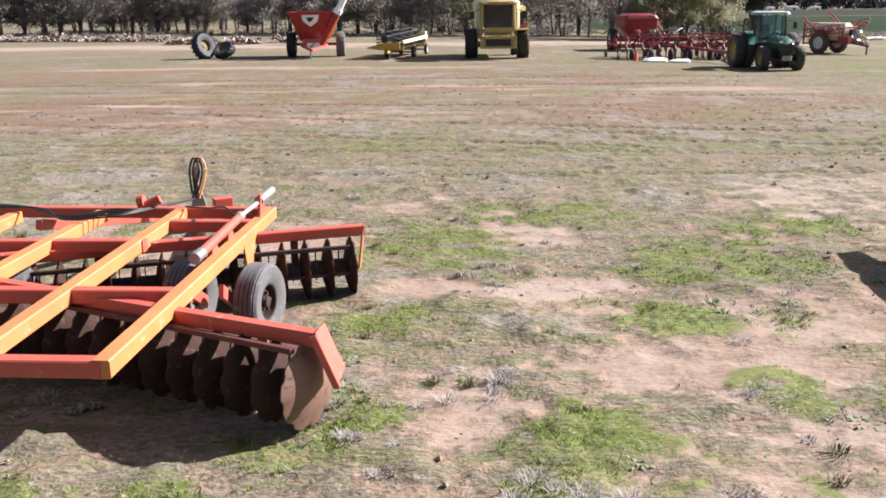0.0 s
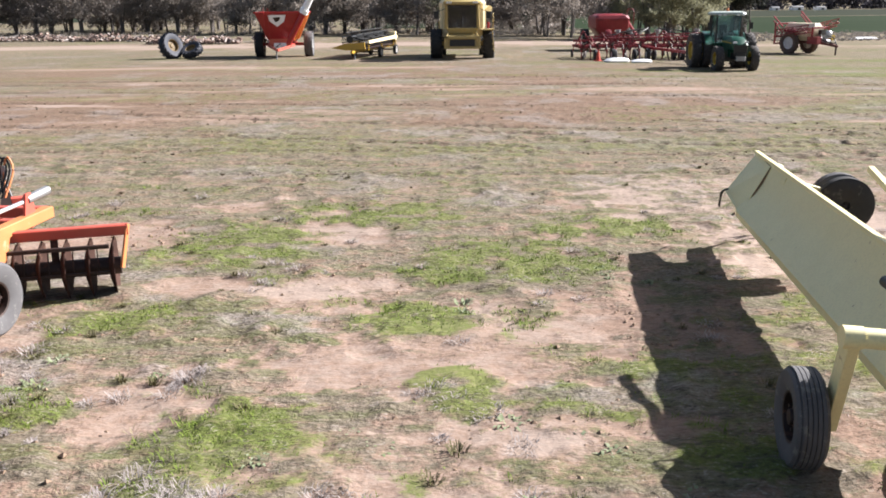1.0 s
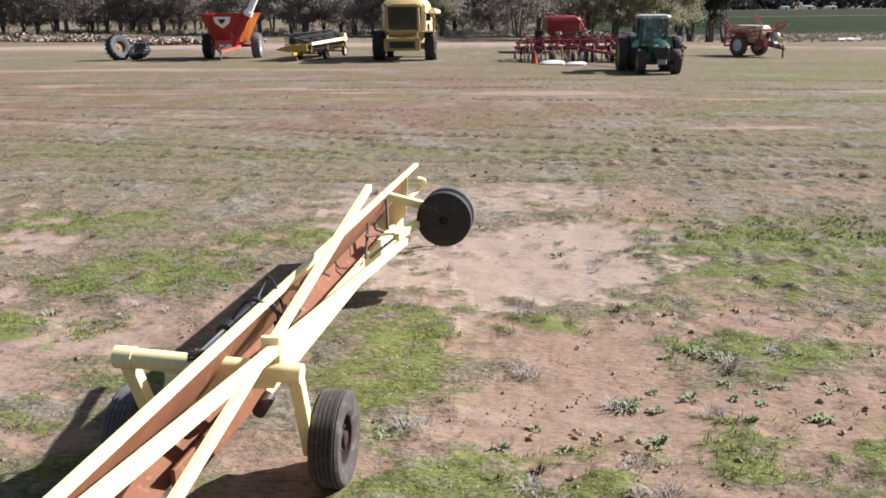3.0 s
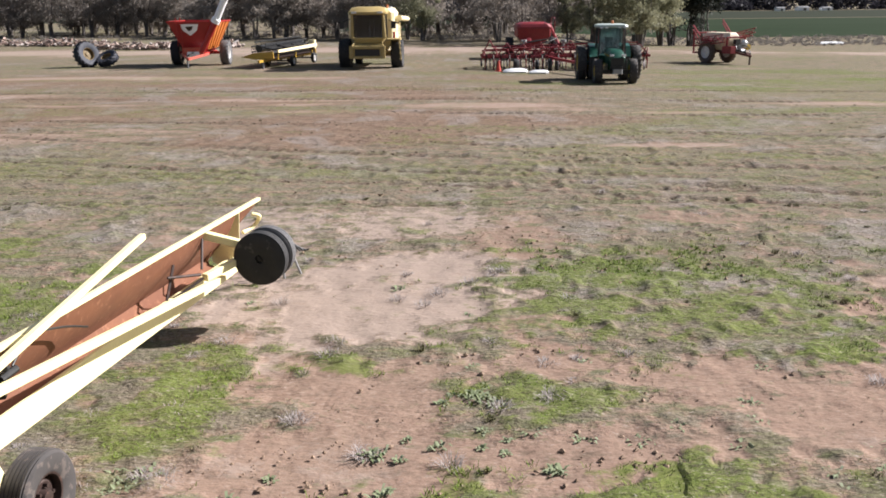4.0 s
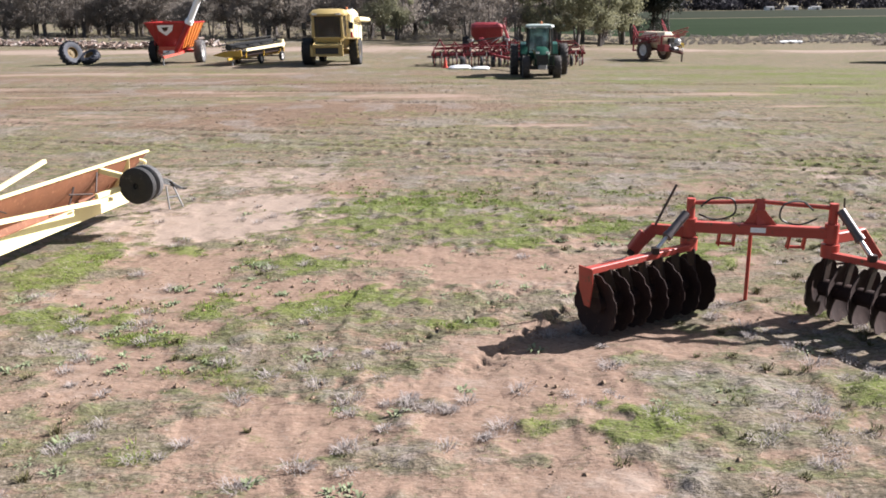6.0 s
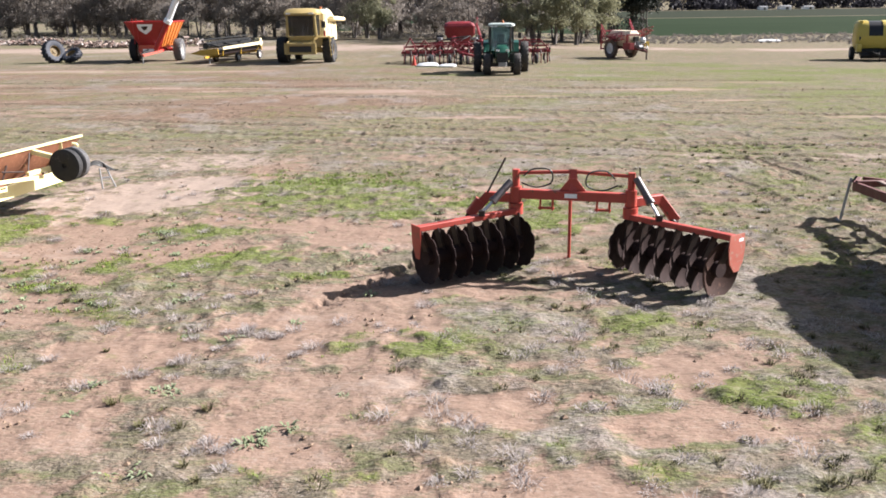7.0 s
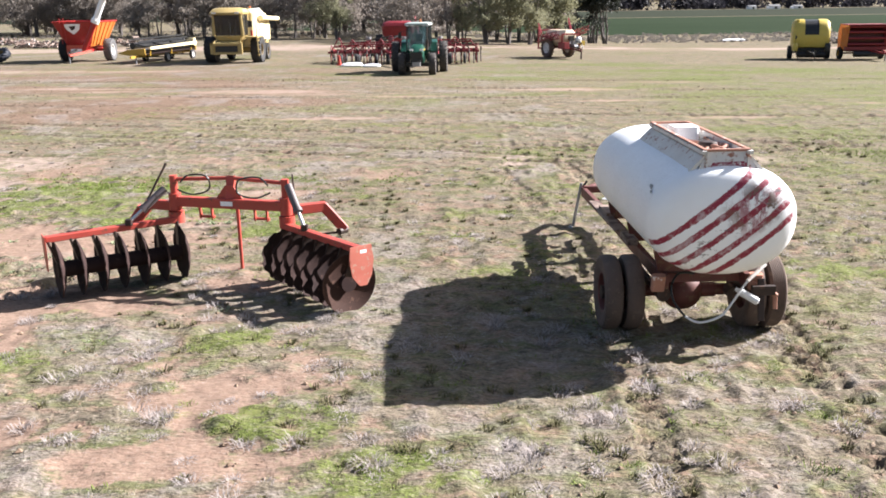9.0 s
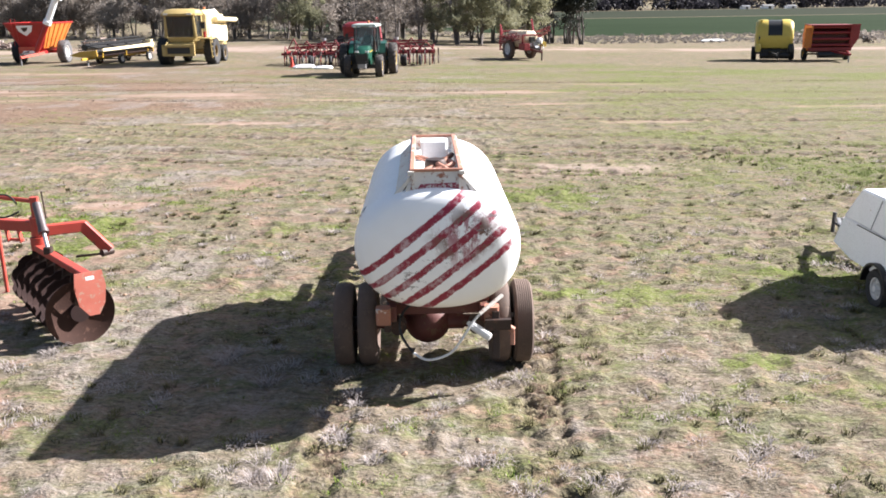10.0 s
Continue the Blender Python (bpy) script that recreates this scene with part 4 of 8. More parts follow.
field_sheet("crop_field", "bright green young crop field beyond the trees", -8, 330, 150, 255, (0.0187, 0.0312, 0.0151), (0.0244, 0.0374, 0.0192))
field_sheet("stubble_field", "pale grey-green stubble strip before the far woods", -150, 420, 262, 440, (0.0267, 0.0334, 0.0222), (0.0379, 0.0409, 0.0294))

# ---- the towed grader blade ----
def disc_mesh(bm, m, R, scallops=10, cup=0.09, deep=0.03, n=60):
    """A scalloped, dished steel disc about z of m."""
    rings = []
    for f in (0.12, 0.45, 0.75, 1.0):
        ring = []
        for i in range(n):
            a = 6.2832 * i / n
            r = R * f - (deep * max(0, math.sin(a * scallops)) ** 1.0 if f == 1.0 else 0)
            ring.append(Vector((r * math.cos(a), r * math.sin(a), cup * (1 - f * f))))
        rings.append(ring)
    off = Vector((0, 0, 0.006))
    top = [[bm.verts.new(m @ (v + off)) for v in r] for r in rings]
    low = [[bm.verts.new(m @ (v - off)) for v in r] for r in rings]
    for side in (top, low):
        for a, b in zip(side, side[1:]):
            for i in range(n):
                bm.faces.new((a[i], a[(i + 1) % n], b[(i + 1) % n], b[i]))
        bm.faces.new(side[0])
    for i in range(n):
        bm.faces.new((top[-1][i], top[-1][(i + 1) % n], low[-1][(i + 1) % n], low[-1][i]))
    return bm


def grader_blade():
    t = thing("grader_blade", pose(6.9, 7.0, 0), "long pale yellow towed grader blade with rusty inner face", "grader")
    top = lambda y: Vector((5.99 + 0.148 * y, y, 1.467 - 0.011 * y))
    sect = [(0.0, 0.0), (-0.05, -0.13), (-0.12, -0.28), (-0.22, -0.42), (-0.33, -0.54), (-0.43, -0.65), (-0.41, -0.75), (-0.24, -0.83)]
    ys = [2.6 + 0.62 * k for k in range(16)]

    def shell(shift):
        bm = bmesh.new()
        rows = []
        for y in ys:
            rows.append([bm.verts.new(top(y) + Vector((dx + shift, 0, dz))) for dx, dz in sect])
        for a, b in zip(rows, rows[1:]):
            for i in range(len(sect) - 1):
                bm.faces.new((a[i], a[i + 1], b[i + 1], b[i]))
        ext = bmesh.ops.extrude_face_region(bm, geom=bm.faces[:])
        bmesh.ops.translate(bm, verts=[v for v in ext["geom"] if isinstance(v, bmesh.types.BMVert)], vec=(0.012, 0, 0.004))
        return bm
    part("mouldboard", shell(0), CREAM, t, "pale yellow painted outer side of the blade", True)
    part("mouldboard_lining", shell(0.016), RUST, t, "bare rusty inner face of the blade", True)
    part("top_rail", beam(bmesh.new(), top(2.5) + Vector((0.02, 0, 0)), top(12.88) + Vector((0.02, 0, 0)), 0.065, 0.05), CREAM, t, "", True)
    part("lower_lining", beam(bmesh.new(), top(4.9) + Vector((-0.165, 0, -0.8)), top(6.59) + Vector((-0.165, 0, -0.82)), 0.03, 0.22), RUST, t, "bare rusty lower strip of the blade", True)
    part("bottom_lip", beam(bmesh.new(), top(6.6) + Vector((-0.16, 0, -0.83)), top(12.6) + Vector((-0.16, 0, -0.83)), 0.05, 0.27), CREAM, t, "", True)
    for y in (11.98, 2.57):
        m = axes(top(y), top(y + 0.02))
        pts = [(dx + 0.03, dz) for dx, dz in sect] + [(0.03, -0.55), (0.06, -0.02)]
        part("end_plate", slab(bmesh.new(), [(-x, z) if m[0][0] < 0 else (x, z) for x, z in pts], 0.012, m), CREAM, t, "", True)
    # low wing behind the far end
    quad = [Vector(v) for v in ((7.7, 11.78, 1.3), (7.9, 12.86, 1.3), (7.44, 12.72, 0.78), (7.34, 11.78, 0.66))]
    out = Vector((0.012, -0.006, 0.004))
    for name, shift, m in (("end_wing", 0.0, CREAM), ("end_wing_lining", 1.3, RUST)):
        bm = bmesh.new()
        va = [bm.verts.new(v + out * shift) for v in quad]
        vb = [bm.verts.new(v + out * (shift + 1)) for v in quad]
        bm.faces.new(va[::-1]), bm.faces.new(vb)
        for i in range(4):
            bm.faces.new((va[i], va[(i + 1) % 4], vb[(i + 1) % 4], vb[i]))
        part(name, bm, m, t, "", True)
    bm = pipe(bmesh.new(), [(7.4, 12.5, 0.86), (7.34, 12.55, 0.8), (7.32, 12.6, 0.6)], 0.014, 6, 4)
    part("hose", pipe(bm, [(7.4, 12.5, 0.86), (7.36, 12.65, 0.78), (7.38, 12.75, 0.55)], 0.014, 6, 4), BLACK, t, "", True)
    # cross axle, legs and wheels
    al, ar = Vector((5.97, 5.71, 1.19)), Vector((7.32, 5.52, 1.12))
    part("axle_tube", tube(bmesh.new(), al, ar, 0.075, 18), CREAM, t, "", True)
    part("axle_cap", tube(bmesh.new(), al + (al - ar).normalized() * 0.02, al + (ar - al).normalized() * 0.12, 0.083, 18), CREAM, t, "", True)
    leg_l = (Vector((6.03, 5.72, 1.16)), Vector((6.1, 6.08, 0.33)))
    leg_r = (Vector((7.27, 5.54, 1.1)), Vector((7.27, 5.98, 0.3)))
    for p, q in (leg_l, leg_r):
        part("leg", beam(bmesh.new(), p, q, 0.09, 0.13, (0, 1, 0)), CREAM, t, "", True)
    d = Vector((0.989, -0.147, 0))
    cl, cr = Vector((5.9, 6.1, 0.39)), Vector((7.46, 6.02, 0.37))
    wheel(t, cl, -d, 0.39, 0.24, 0.2, GREY_RUBBER, DARK_RUST, ribs=5)
    wheel(t, cr, d, 0.385, 0.24, 0.2, TRACTOR_RUBBER, DARK_RUST, ribs=5)
    part("stub_axle", tube(bmesh.new(), leg_l[1], cl, 0.035), DARK_RUST, t, "", True)
    part("stub_axle", tube(bmesh.new(), leg_r[1], cr, 0.035), DARK_RUST, t, "", True)
    for y in (5.35, 5.85):
        c = top(y)
        bm = slab(bmesh.new(), [(-0.08, -0.12), (-0.35, -0.12), (-0.37, -0.22), (-0.4, -0.38), (-0.46, -0.52), (-0.2, -0.4)], 0.02, Matrix.Translation(c + Vector((-0.02, 0, -0.1))) @ Matrix(((1, 0, 0, 0), (0.0, 0, 1, 0), (0, 1, 0, 0), (0, 0, 0, 1))))
        part("gusset", bm, CREAM, t, "", True)
    arch = [(6.3, 1.17), (7.16, 1.1), (7.12, 1.02), (6.94, 1.01), (6.79, 0.96), (6.71, 0.9), (6.66, 0.8), (6.5, 0.8), (6.4, 0.92), (6.33, 1.04)]
    part("axle_saddle", slab(bmesh.new(), [(x, z) for x, z in arch], 0.02, Matrix(((1, 0, 0, 0), (-0.14, 0, 1, 6.5), (0, 1, 0, 0), (0, 0, 0, 1)))), CREAM, t, "curved saddle plate under the axle tube", True)
    # long draw tubes
    join = Vector((7.11, 5.56, 1.29))
    part("draw_tube", beam(bmesh.new(), (6.76, 2.95, 1.57), (7.86, 10.7, 0.75), 0.075, 0.075), CREAM, t, "free-ended diagonal tube", True)
    part("draw_tube", beam(bmesh.new(), (6.65, 2.7, 0.82), (7.555, 8.75, 1.81), 0.065, 0.065), CREAM, t, "", True)
    part("collar", box(bmesh.new(), join, (0.14, 0.05, 0.2), pose(0, 0, 0, 0, 0, -8)), CREAM, t, "", True)
    part("tube_pin", tube(bmesh.new(), (6.748, 2.87, 1.578), (6.762, 2.97, 1.569), 0.034, 10), BLACK, t, "", True)
    # raised wheel pair on its arm
    ax = Vector((-0.16, -0.987, 0))
    hub = Vector((8.33, 10.86, 0.97))
    part("wheel_arm", beam(bmesh.new(), (7.56, 10.95, 1.27), (8.2, 11.0, 1.08), 0.12, 0.1), CREAM, t, "", True)
    part("wheel_arm", beam(bmesh.new(), (7.74, 10.3, 0.88), (8.02, 10.95, 0.92), 0.09, 0.09), CREAM, t, "", True)
    wheel(t, hub, ax, 0.35, 0.2, 0.07, RUBBER, RUBBER, ribs=3, dish=0.1)
    wheel(t, hub - ax * 0.3, ax, 0.35, 0.2, 0.15, GREY_RUBBER, STEEL, ribs=3)
    part("wheel_axle", tube(bmesh.new(), hub, hub - ax * 0.45, 0.05), CREAM, t, "", True)
    for k, (p, q) in enumerate((((7.4, 9.9, 1.0), (7.72, 10.2, 0.95)), ((7.42, 10.1, 1.1), (7.4, 9.8, 0.75)), ((7.44, 9.95, 0.72), (7.74, 10.22, 0.9)), ((7.6, 10.8, 1.25), (7.62, 10.6, 0.9)))):
        part("stay", pipe(bmesh.new(), [p, (Vector(p) + Vector(q)) / 2, q], 0.018, 6, 2), DARK_RUST, t, "", True)
    # ram, hoses, pump, clutch of pipes
    part("ram_barrel", tube(tube(bmesh.new(), (6.77, 6.75, 1.26), (6.68, 6.05, 1.27), 0.048, 14), (6.685, 6.1, 1.27), (6.672, 5.98, 1.27), 0.065, 14), BLACK, t, "black hydraulic ram barrel", True)
    part("ram_rod", tube(bmesh.new(), (6.675, 6.0, 1.27), (6.62, 5.5, 1.28), 0.026, 12), CHROME, t, "bright ram rod", True)
    part("clevis", box(tube(bmesh.new(), (6.55, 5.47, 1.28), (6.69, 5.47, 1.28), 0.045, 10), (6.62, 5.43, 1.27), (0.1, 0.08, 0.06)), DARK_RUST, t, "", True)
    part("lug", beam(bmesh.new(), (6.61, 5.42, 1.25), (6.53, 4.87, 1.19), 0.06, 0.07), CREAM, t, "", True)
    part("hose", pipe(bmesh.new(), [(6.77, 6.7, 1.28), (6.84, 6.85, 1.42), (6.9, 6.7, 1.47), (6.98, 6.55, 1.4), (7.05, 6.5, 1.2)], 0.012), BLACK, t, "", True)
    part("hose", pipe(bmesh.new(), [(6.7, 6.15, 1.31), (6.78, 6.3, 1.4), (6.9, 6.2, 1.44), (6.98, 6.3, 1.35), (7.04, 6.4, 1.18)], 0.012), BLACK, t, "", True)
    part("valve_block", box(tube(bmesh.new(), (7.08, 6.42, 1.2), (7.12, 6.62, 1.22), 0.035, 10), (7.05, 6.45, 1.12), (0.1, 0.16, 0.12), pose(0, 0, 0, 20, 0, 15)), BLACK, t, "", True)
    for k, (x, y, z) in enumerate(((7.0, 6.3, 1.16), (7.1, 6.52, 1.27), (7.02, 6.58, 1.2))):
        part("fitting", tube(tube(bmesh.new(), (x, y, z), (x + 0.03, y - 0.11, z + 0.03), 0.026, 8), (x + 0.008, y - 0.03, z), (x + 0.012, y - 0.045, z + 0.09), 0.018, 8), BLACK, t, "", True)
    part("hose", pipe(bmesh.new(), [(7.1, 6.6, 1.25), (7.14, 6.9, 1.4), (7.2, 7.4, 1.3), (7.22, 7.9, 1.12)], 0.011), BLACK, t, "", True)
    part("hose", pipe(bmesh.new(), [(7.03, 6.5, 1.17), (6.98, 6.35, 1.36), (7.04, 6.2, 1.32), (7.06, 6.05, 1.08)], 0.012), BLACK, t, "", True)
    part("pump", tube(tube(bmesh.new(), (6.95, 5.95, 0.95), (7.05, 5.75, 1.1), 0.08, 14), (7.04, 5.68, 0.88), (7.0, 5.5, 0.84), 0.05, 12), DARK_RUST, t, "", True)
    bm = bmesh.new()
    for k in range(5):
        e = Vector((8.33 + 0.04 * k, 12.95 + 0.04 * k, 0.66 - 0.05 * k))
        pipe(bm, [(8.0, 12.6, 0.5), (8.15, 12.8, 0.72 - 0.02 * k), e, e + Vector((0.1, 0.06, -0.2 + 0.05 * k))], 0.014, 6, 5)
    part("hose", bm, BLACK, t, "loose black hydraulic hose ends", True)
    bm = bmesh.new()
    for p, q in (((8.15, 13.15, 0.5), (8.2, 13.1, 0.0)), ((8.25, 13.3, 0.5), (8.42, 13.35, 0.0)), ((8.17, 13.2, 0.25), (8.33, 13.3, 0.25))):
        tube(bm, p, q, 0.02, 8)
    part("stand", bm, STEEL, t, "", True)
    part("top_hook", pipe(bmesh.new(), [(7.83, 12.1, 1.0), (7.95, 12.3, 1.05), (8.05, 12.25, 1.2), (7.95, 12.2, 1.25)], 0.03), CREAM, t, "", True)


# ---- the wide disc harrow ----
def gang(t, a, b, count, R, cup=1, bright_end=False):
    """A row of discs on one shaft from a to b (disc centres), as parts of t."""
    a, b = Vector(a), Vector(b)
    d = (b - a).normalized() * cup
    for k in range(count):
        c = a.lerp(b, k / (count - 1))
        m = axle_frame(c, d) @ Matrix.Rotation(0.37 * k, 4, "Z")
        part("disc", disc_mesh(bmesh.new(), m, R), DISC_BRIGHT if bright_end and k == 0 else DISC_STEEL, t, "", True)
    part("gang_shaft", tube(bmesh.new(), a - (b - a).normalized() * 0.06, b + (b - a).normalized() * 0.06, 0.11, 14), DARK_RUST, t, "", True)


def disc_harrow():
    t = thing("disc_harrow", pose(-3.5, 8.8, 0), "wide orange offset disc harrow with box-section frame and rusty discs", "harrow")
    L = lambda x6, x11: (Vector((x6, 6.3, 0.89)), Vector((x11, 11.55, 0.89)))
    for x6, x11 in ((-2.38, -1.92), (-3.45, -3.08), (-4.5, -4.1), (-5.6, -5.2), (-6.7, -6.3)):
        p, q = L(x6, x11)
        part("long_beam", beam(bmesh.new(), p, q, 0.15, 0.15, edge=0.012), ORANGE, t, "", True)

    def cross(xa, ya, xb, yb, z=0.888, h=0.14):
        part("cross_beam", beam(bmesh.new(), (xa, ya, z), (xb, yb, z), 0.14, h, edge=0.012), ORANGE_RED, t, "", True)
    cross(-6.72, 6.78, -2.38, 6.36)
    cross(-6.5, 8.45, -2.25, 8.07)
    cross(-6.4, 10.2, -3.1, 9.97)
    cross(-3.1, 10.92, -2.02, 10.82)
    cross(-6.4, 12.0, -1.95, 11.55)
    # front gang
    fa, fb = Vector((-0.95, 7.08, 0.4)), Vector((-5.0, 9.32, 0.4))
    gang(t, fa, fb, 16, 0.39, -1, True)
    u = (fb - fa).normalized()
    part("gang_beam", beam(bmesh.new(), (-0.85, 7.04, 0.82), (-5.1, 9.2, 0.82), 0.13, 0.13, edge=0.012), ORANGE_RED, t, "", True)
    part("scraper_bar", beam(bmesh.new(), fa + Vector((-0.1, -0.16, 0.36)), fb + Vector((0, -0.16, 0.36)), 0.06, 0.05), MAROON, t, "", True)
    for k in range(15):
        c = fa.lerp(fb, (k + 0.5) / 15)
        part("scraper", beam(bmesh.new(), c + Vector((0, -0.15, 0.36)), c + Vector((0.0, -0.28, 0.1)), 0.07, 0.012, (1, 0.3, 0)), DARK_RUST, t, "", True)
    for k in (1, 5, 9, 13):
        c = fa.lerp(fb, (k + 0.5) / 15)
        part("hanger", beam(bmesh.new(), c + Vector((0, 0.02, 0.45)), c + Vector((0, 0, 0.02)), 0.09, 0.03), ORANGE, t, "", True)
    plate = [Vector(v) for v in ((-0.87, 6.95, 0.9), (-0.82, 7.2, 0.9), (-0.66, 7.17, 0.5), (-0.7, 6.97, 0.45))]
    bm = bmesh.new()
    va, vb = [bm.verts.new(v) for v in plate], [bm.verts.new(v + Vector((0.014, 0, 0.006))) for v in plate]
    bm.faces.new(va[::-1]), bm.faces.new(vb)
    for i in range(4):
        bm.faces.new((va[i], va[(i + 1) % 4], vb[(i + 1) % 4], vb[i]))
    part("gang_end_plate", bm, ORANGE_RED, t, "", True)
    part("end_strut", beam(bmesh.new(), (-0.88, 6.95, 0.88), (-0.7, 6.95, 0.42), 0.06, 0.05, (0, 1, 0)), ORANGE_RED, t, "", True)
    # rear gang
    ra, rb = Vector((-0.84, 10.82, 0.35)), Vector((-4.9, 9.75, 0.35))
    gang(t, ra, rb, 16, 0.37)
    part("gang_beam", beam(bmesh.new(), (-0.68, 10.9, 0.8), (-5.0, 9.72, 0.8), 0.12, 0.13, edge=0.012), ORANGE_RED, t, "", True)
    part("scraper_bar", beam(bmesh.new(), ra + Vector((0, -0.2, 0.3)), rb + Vector((0, -0.2, 0.3)), 0.05, 0.05), DARK_RUST, t, "", True)
    part("scraper_bar", beam(bmesh.new(), ra + Vector((0, -0.24, -0.02)), rb + Vector((0, -0.24, -0.02)), 0.04, 0.04), DARK_RUST, t, "", True)
    for k in range(15):
        c = ra.lerp(rb, (k + 0.5) / 15)
        part("scraper", beam(bmesh.new(), c + Vector((0, -0.2, 0.3)), c + Vector((0, -0.24, -0.06)), 0.05, 0.012, (1, 0.3, 0)), DARK_RUST, t, "", True)
    part("end_strut", beam(bmesh.new(), (-0.68, 10.9, 0.86), (-0.74, 10.74, 0.34), 0.1, 0.03, (1, 0, 0)), ORANGE, t, "", True)
    for k in (2, 6, 10):
        c = ra.lerp(rb, (k + 0.5) / 15)
        part("hanger", beam(bmesh.new(), c + Vector((0, 0.02, 0.45)), c + Vector((0, 0, 0.02)), 0.09, 0.03), DARK_RUST, t, "", True)
    # transport wheels, rocker and rams
    d = Vector((0.965, -0.262, 0))
    for c, out in (((-1.72, 9.28, 0.38), 1), ((-2.52, 9.5, 0.38), -1), ((-5.3, 9.55, 0.38), -1), ((-4.5, 9.5, 0.38), 1)):
        wheel(t, Vector(c) + Vector((0, 0, 0.04)), d * out, 0.42, 0.28, 0.2, GREY_RUBBER, DARK_RUST, ribs=4)
    part("rock_shaft", tube(bmesh.new(), (-5.6, 9.0, 0.66), (-2.3, 8.74, 0.66), 0.06, 12), ORANGE_RED, t, "", True)
    for x in (-2.0, -2.3, -4.75, -5.05):
        part("wheel_arm", beam(bmesh.new(), (x, 8.72, 0.72), (x - 0.02, 9.36, 0.4), 0.05, 0.14), ORANGE_RED, t, "", True)
    part("ram_barrel", tube(bmesh.new(), (-2.19, 8.75, 1.1), (-2.09, 10.35, 1.11), 0.05, 14), ORANGE_RED, t, "faded red ram barrel", True)
    for p, q in (((-2.205, 8.58, 1.1), (-2.188, 8.8, 1.1)), ((-2.1, 10.3, 1.11), (-2.09, 10.42, 1.11))):
        part("ram_gland", tube(bmesh.new(), p, q, 0.059, 14), STEEL, t, "bare steel ram end", True)
    part("ram_rod", tube(bmesh.new(), (-2.09, 10.4, 1.11), (-1.99, 11.08, 1.13), 0.026, 10), CHROME, t, "", True)
    for x, y, z, w in ((-1.98, 11.1, 1.07, 0.26), (-2.2, 9.35, 1.0, 0.2), (-2.14, 9.9, 1.0, 0.2)):
        part("ram_bracket", slab(bmesh.new(), [(-0.14, -0.13), (0.14, -0.13), (0.06, w - 0.1), (-0.06, w - 0.1)], 0.03, Matrix(((0.08, 0, 1, x), (1, 0, 0, y), (0, 1, 0, z), (0, 0, 0, 1)))), ORANGE_RED, t, "", True)
    part("hose", pipe(bmesh.new(), [(-2.12, 10.2, 1.16), (-2.3, 10.5, 1.2), (-2.6, 11.0, 1.08), (-3.0, 11.5, 1.0)], 0.014), BLACK, t, "", True)
    part("side_bracket", slab(bmesh.new(), [(-0.24, 0.05), (0.24, 0.05), (0.12, -0.2), (-0.2, -0.2)], 0.02, Matrix(((0.09, 0, 1, -3.28), (1, 0, 0, 10.5), (0, 1, 0, 0.88), (0, 0, 0, 1)))), ORANGE, t, "", True)
    part("steel_cap", tube(bmesh.new(), (-1.99, 11.1, 1.14), (-1.9, 11.55, 1.18), 0.06, 14), STEEL, t, "", True)
    part("gusset", slab(bmesh.new(), [(0, 0), (0.5, 0), (0.34, -0.32), (0.12, -0.36)], 0.02, Matrix.Translation((-2.0, 9.95, 0.86)) @ Matrix(((0.09, 0, 1, 0), (1, 0, 0, 0), (0, 1, 0, 0), (0, 0, 0, 1)))), ORANGE, t, "", True)
    # drawbar, jack and hoses
    part("drawbar", beam(beam(bmesh.new(), (-5.0, 11.7, 0.74), (-3.3, 14.4, 0.27), 0.13, 0.13), (-2.2, 11.5, 0.74), (-3.2, 14.4, 0.27), 0.13, 0.13), ORANGE_RED, t, "", True)
    part("jack", beam(bmesh.new(), (-3.3, 13.4, 0.0), (-3.3, 13.4, 0.5), 0.09, 0.09, (0, 1, 0)), STEEL, t, "", True)
    part("hose_mast", slab(bmesh.new(), [(-0.16, 0.0), (0.16, 0.0), (0.03, 0.5), (0.03, 0.78), (-0.03, 0.78), (-0.03, 0.5)], 0.03, Matrix(((1, 0, 0, -3.3), (0, 0, 1, 13.38), (0, 1, 0, 0.42), (0, 0, 0, 1)))), STEEL, t, "galvanised hose holder", True)
    for k, c in enumerate((BLACK, BLACK, ORANGE)):
        x = -3.36 + 0.05 * k
        part("hose", pipe(bmesh.new(), [(x, 13.3, 0.8), (x - 0.04, 13.4, 1.12), (x + 0.02, 13.45, 1.32), (x + 0.1, 13.4, 1.12), (x + 0.02, 13.2, 0.75)], 0.017), c, t, "", True)
    for k in range(4):
        y = 11.3 - 0.05 * k
        part("hose", pipe(bmesh.new(), [(-6.2, y + 0.5, 1.0), (-5.2 + 0.1 * k, y + 0.3, 1.03), (-4.4, y - 0.2, 0.99), (-3.9, y - 0.1 * k, 1.02), (-3.5, y + 0.1, 1.0), (-3.3, 13.2, 0.75)], 0.014), BLACK, t, "", True)
    part("hitch_block", box(bmesh.new(), (-2.8, 12.75, 0.74), (0.26, 0.2, 0.22), pose(0, 0, 0, 0, 0, 25)), ORANGE_RED, t, "", True)
    part("screw_knob", tube(tube(bmesh.new(), (-3.55, 11.6, 1.0), (-3.36, 11.62, 1.08), 0.06, 12), (-3.64, 11.6, 1.05), (-3.56, 11.6, 1.06), 0.09, 12), ORANGE_RED, t, "", True)


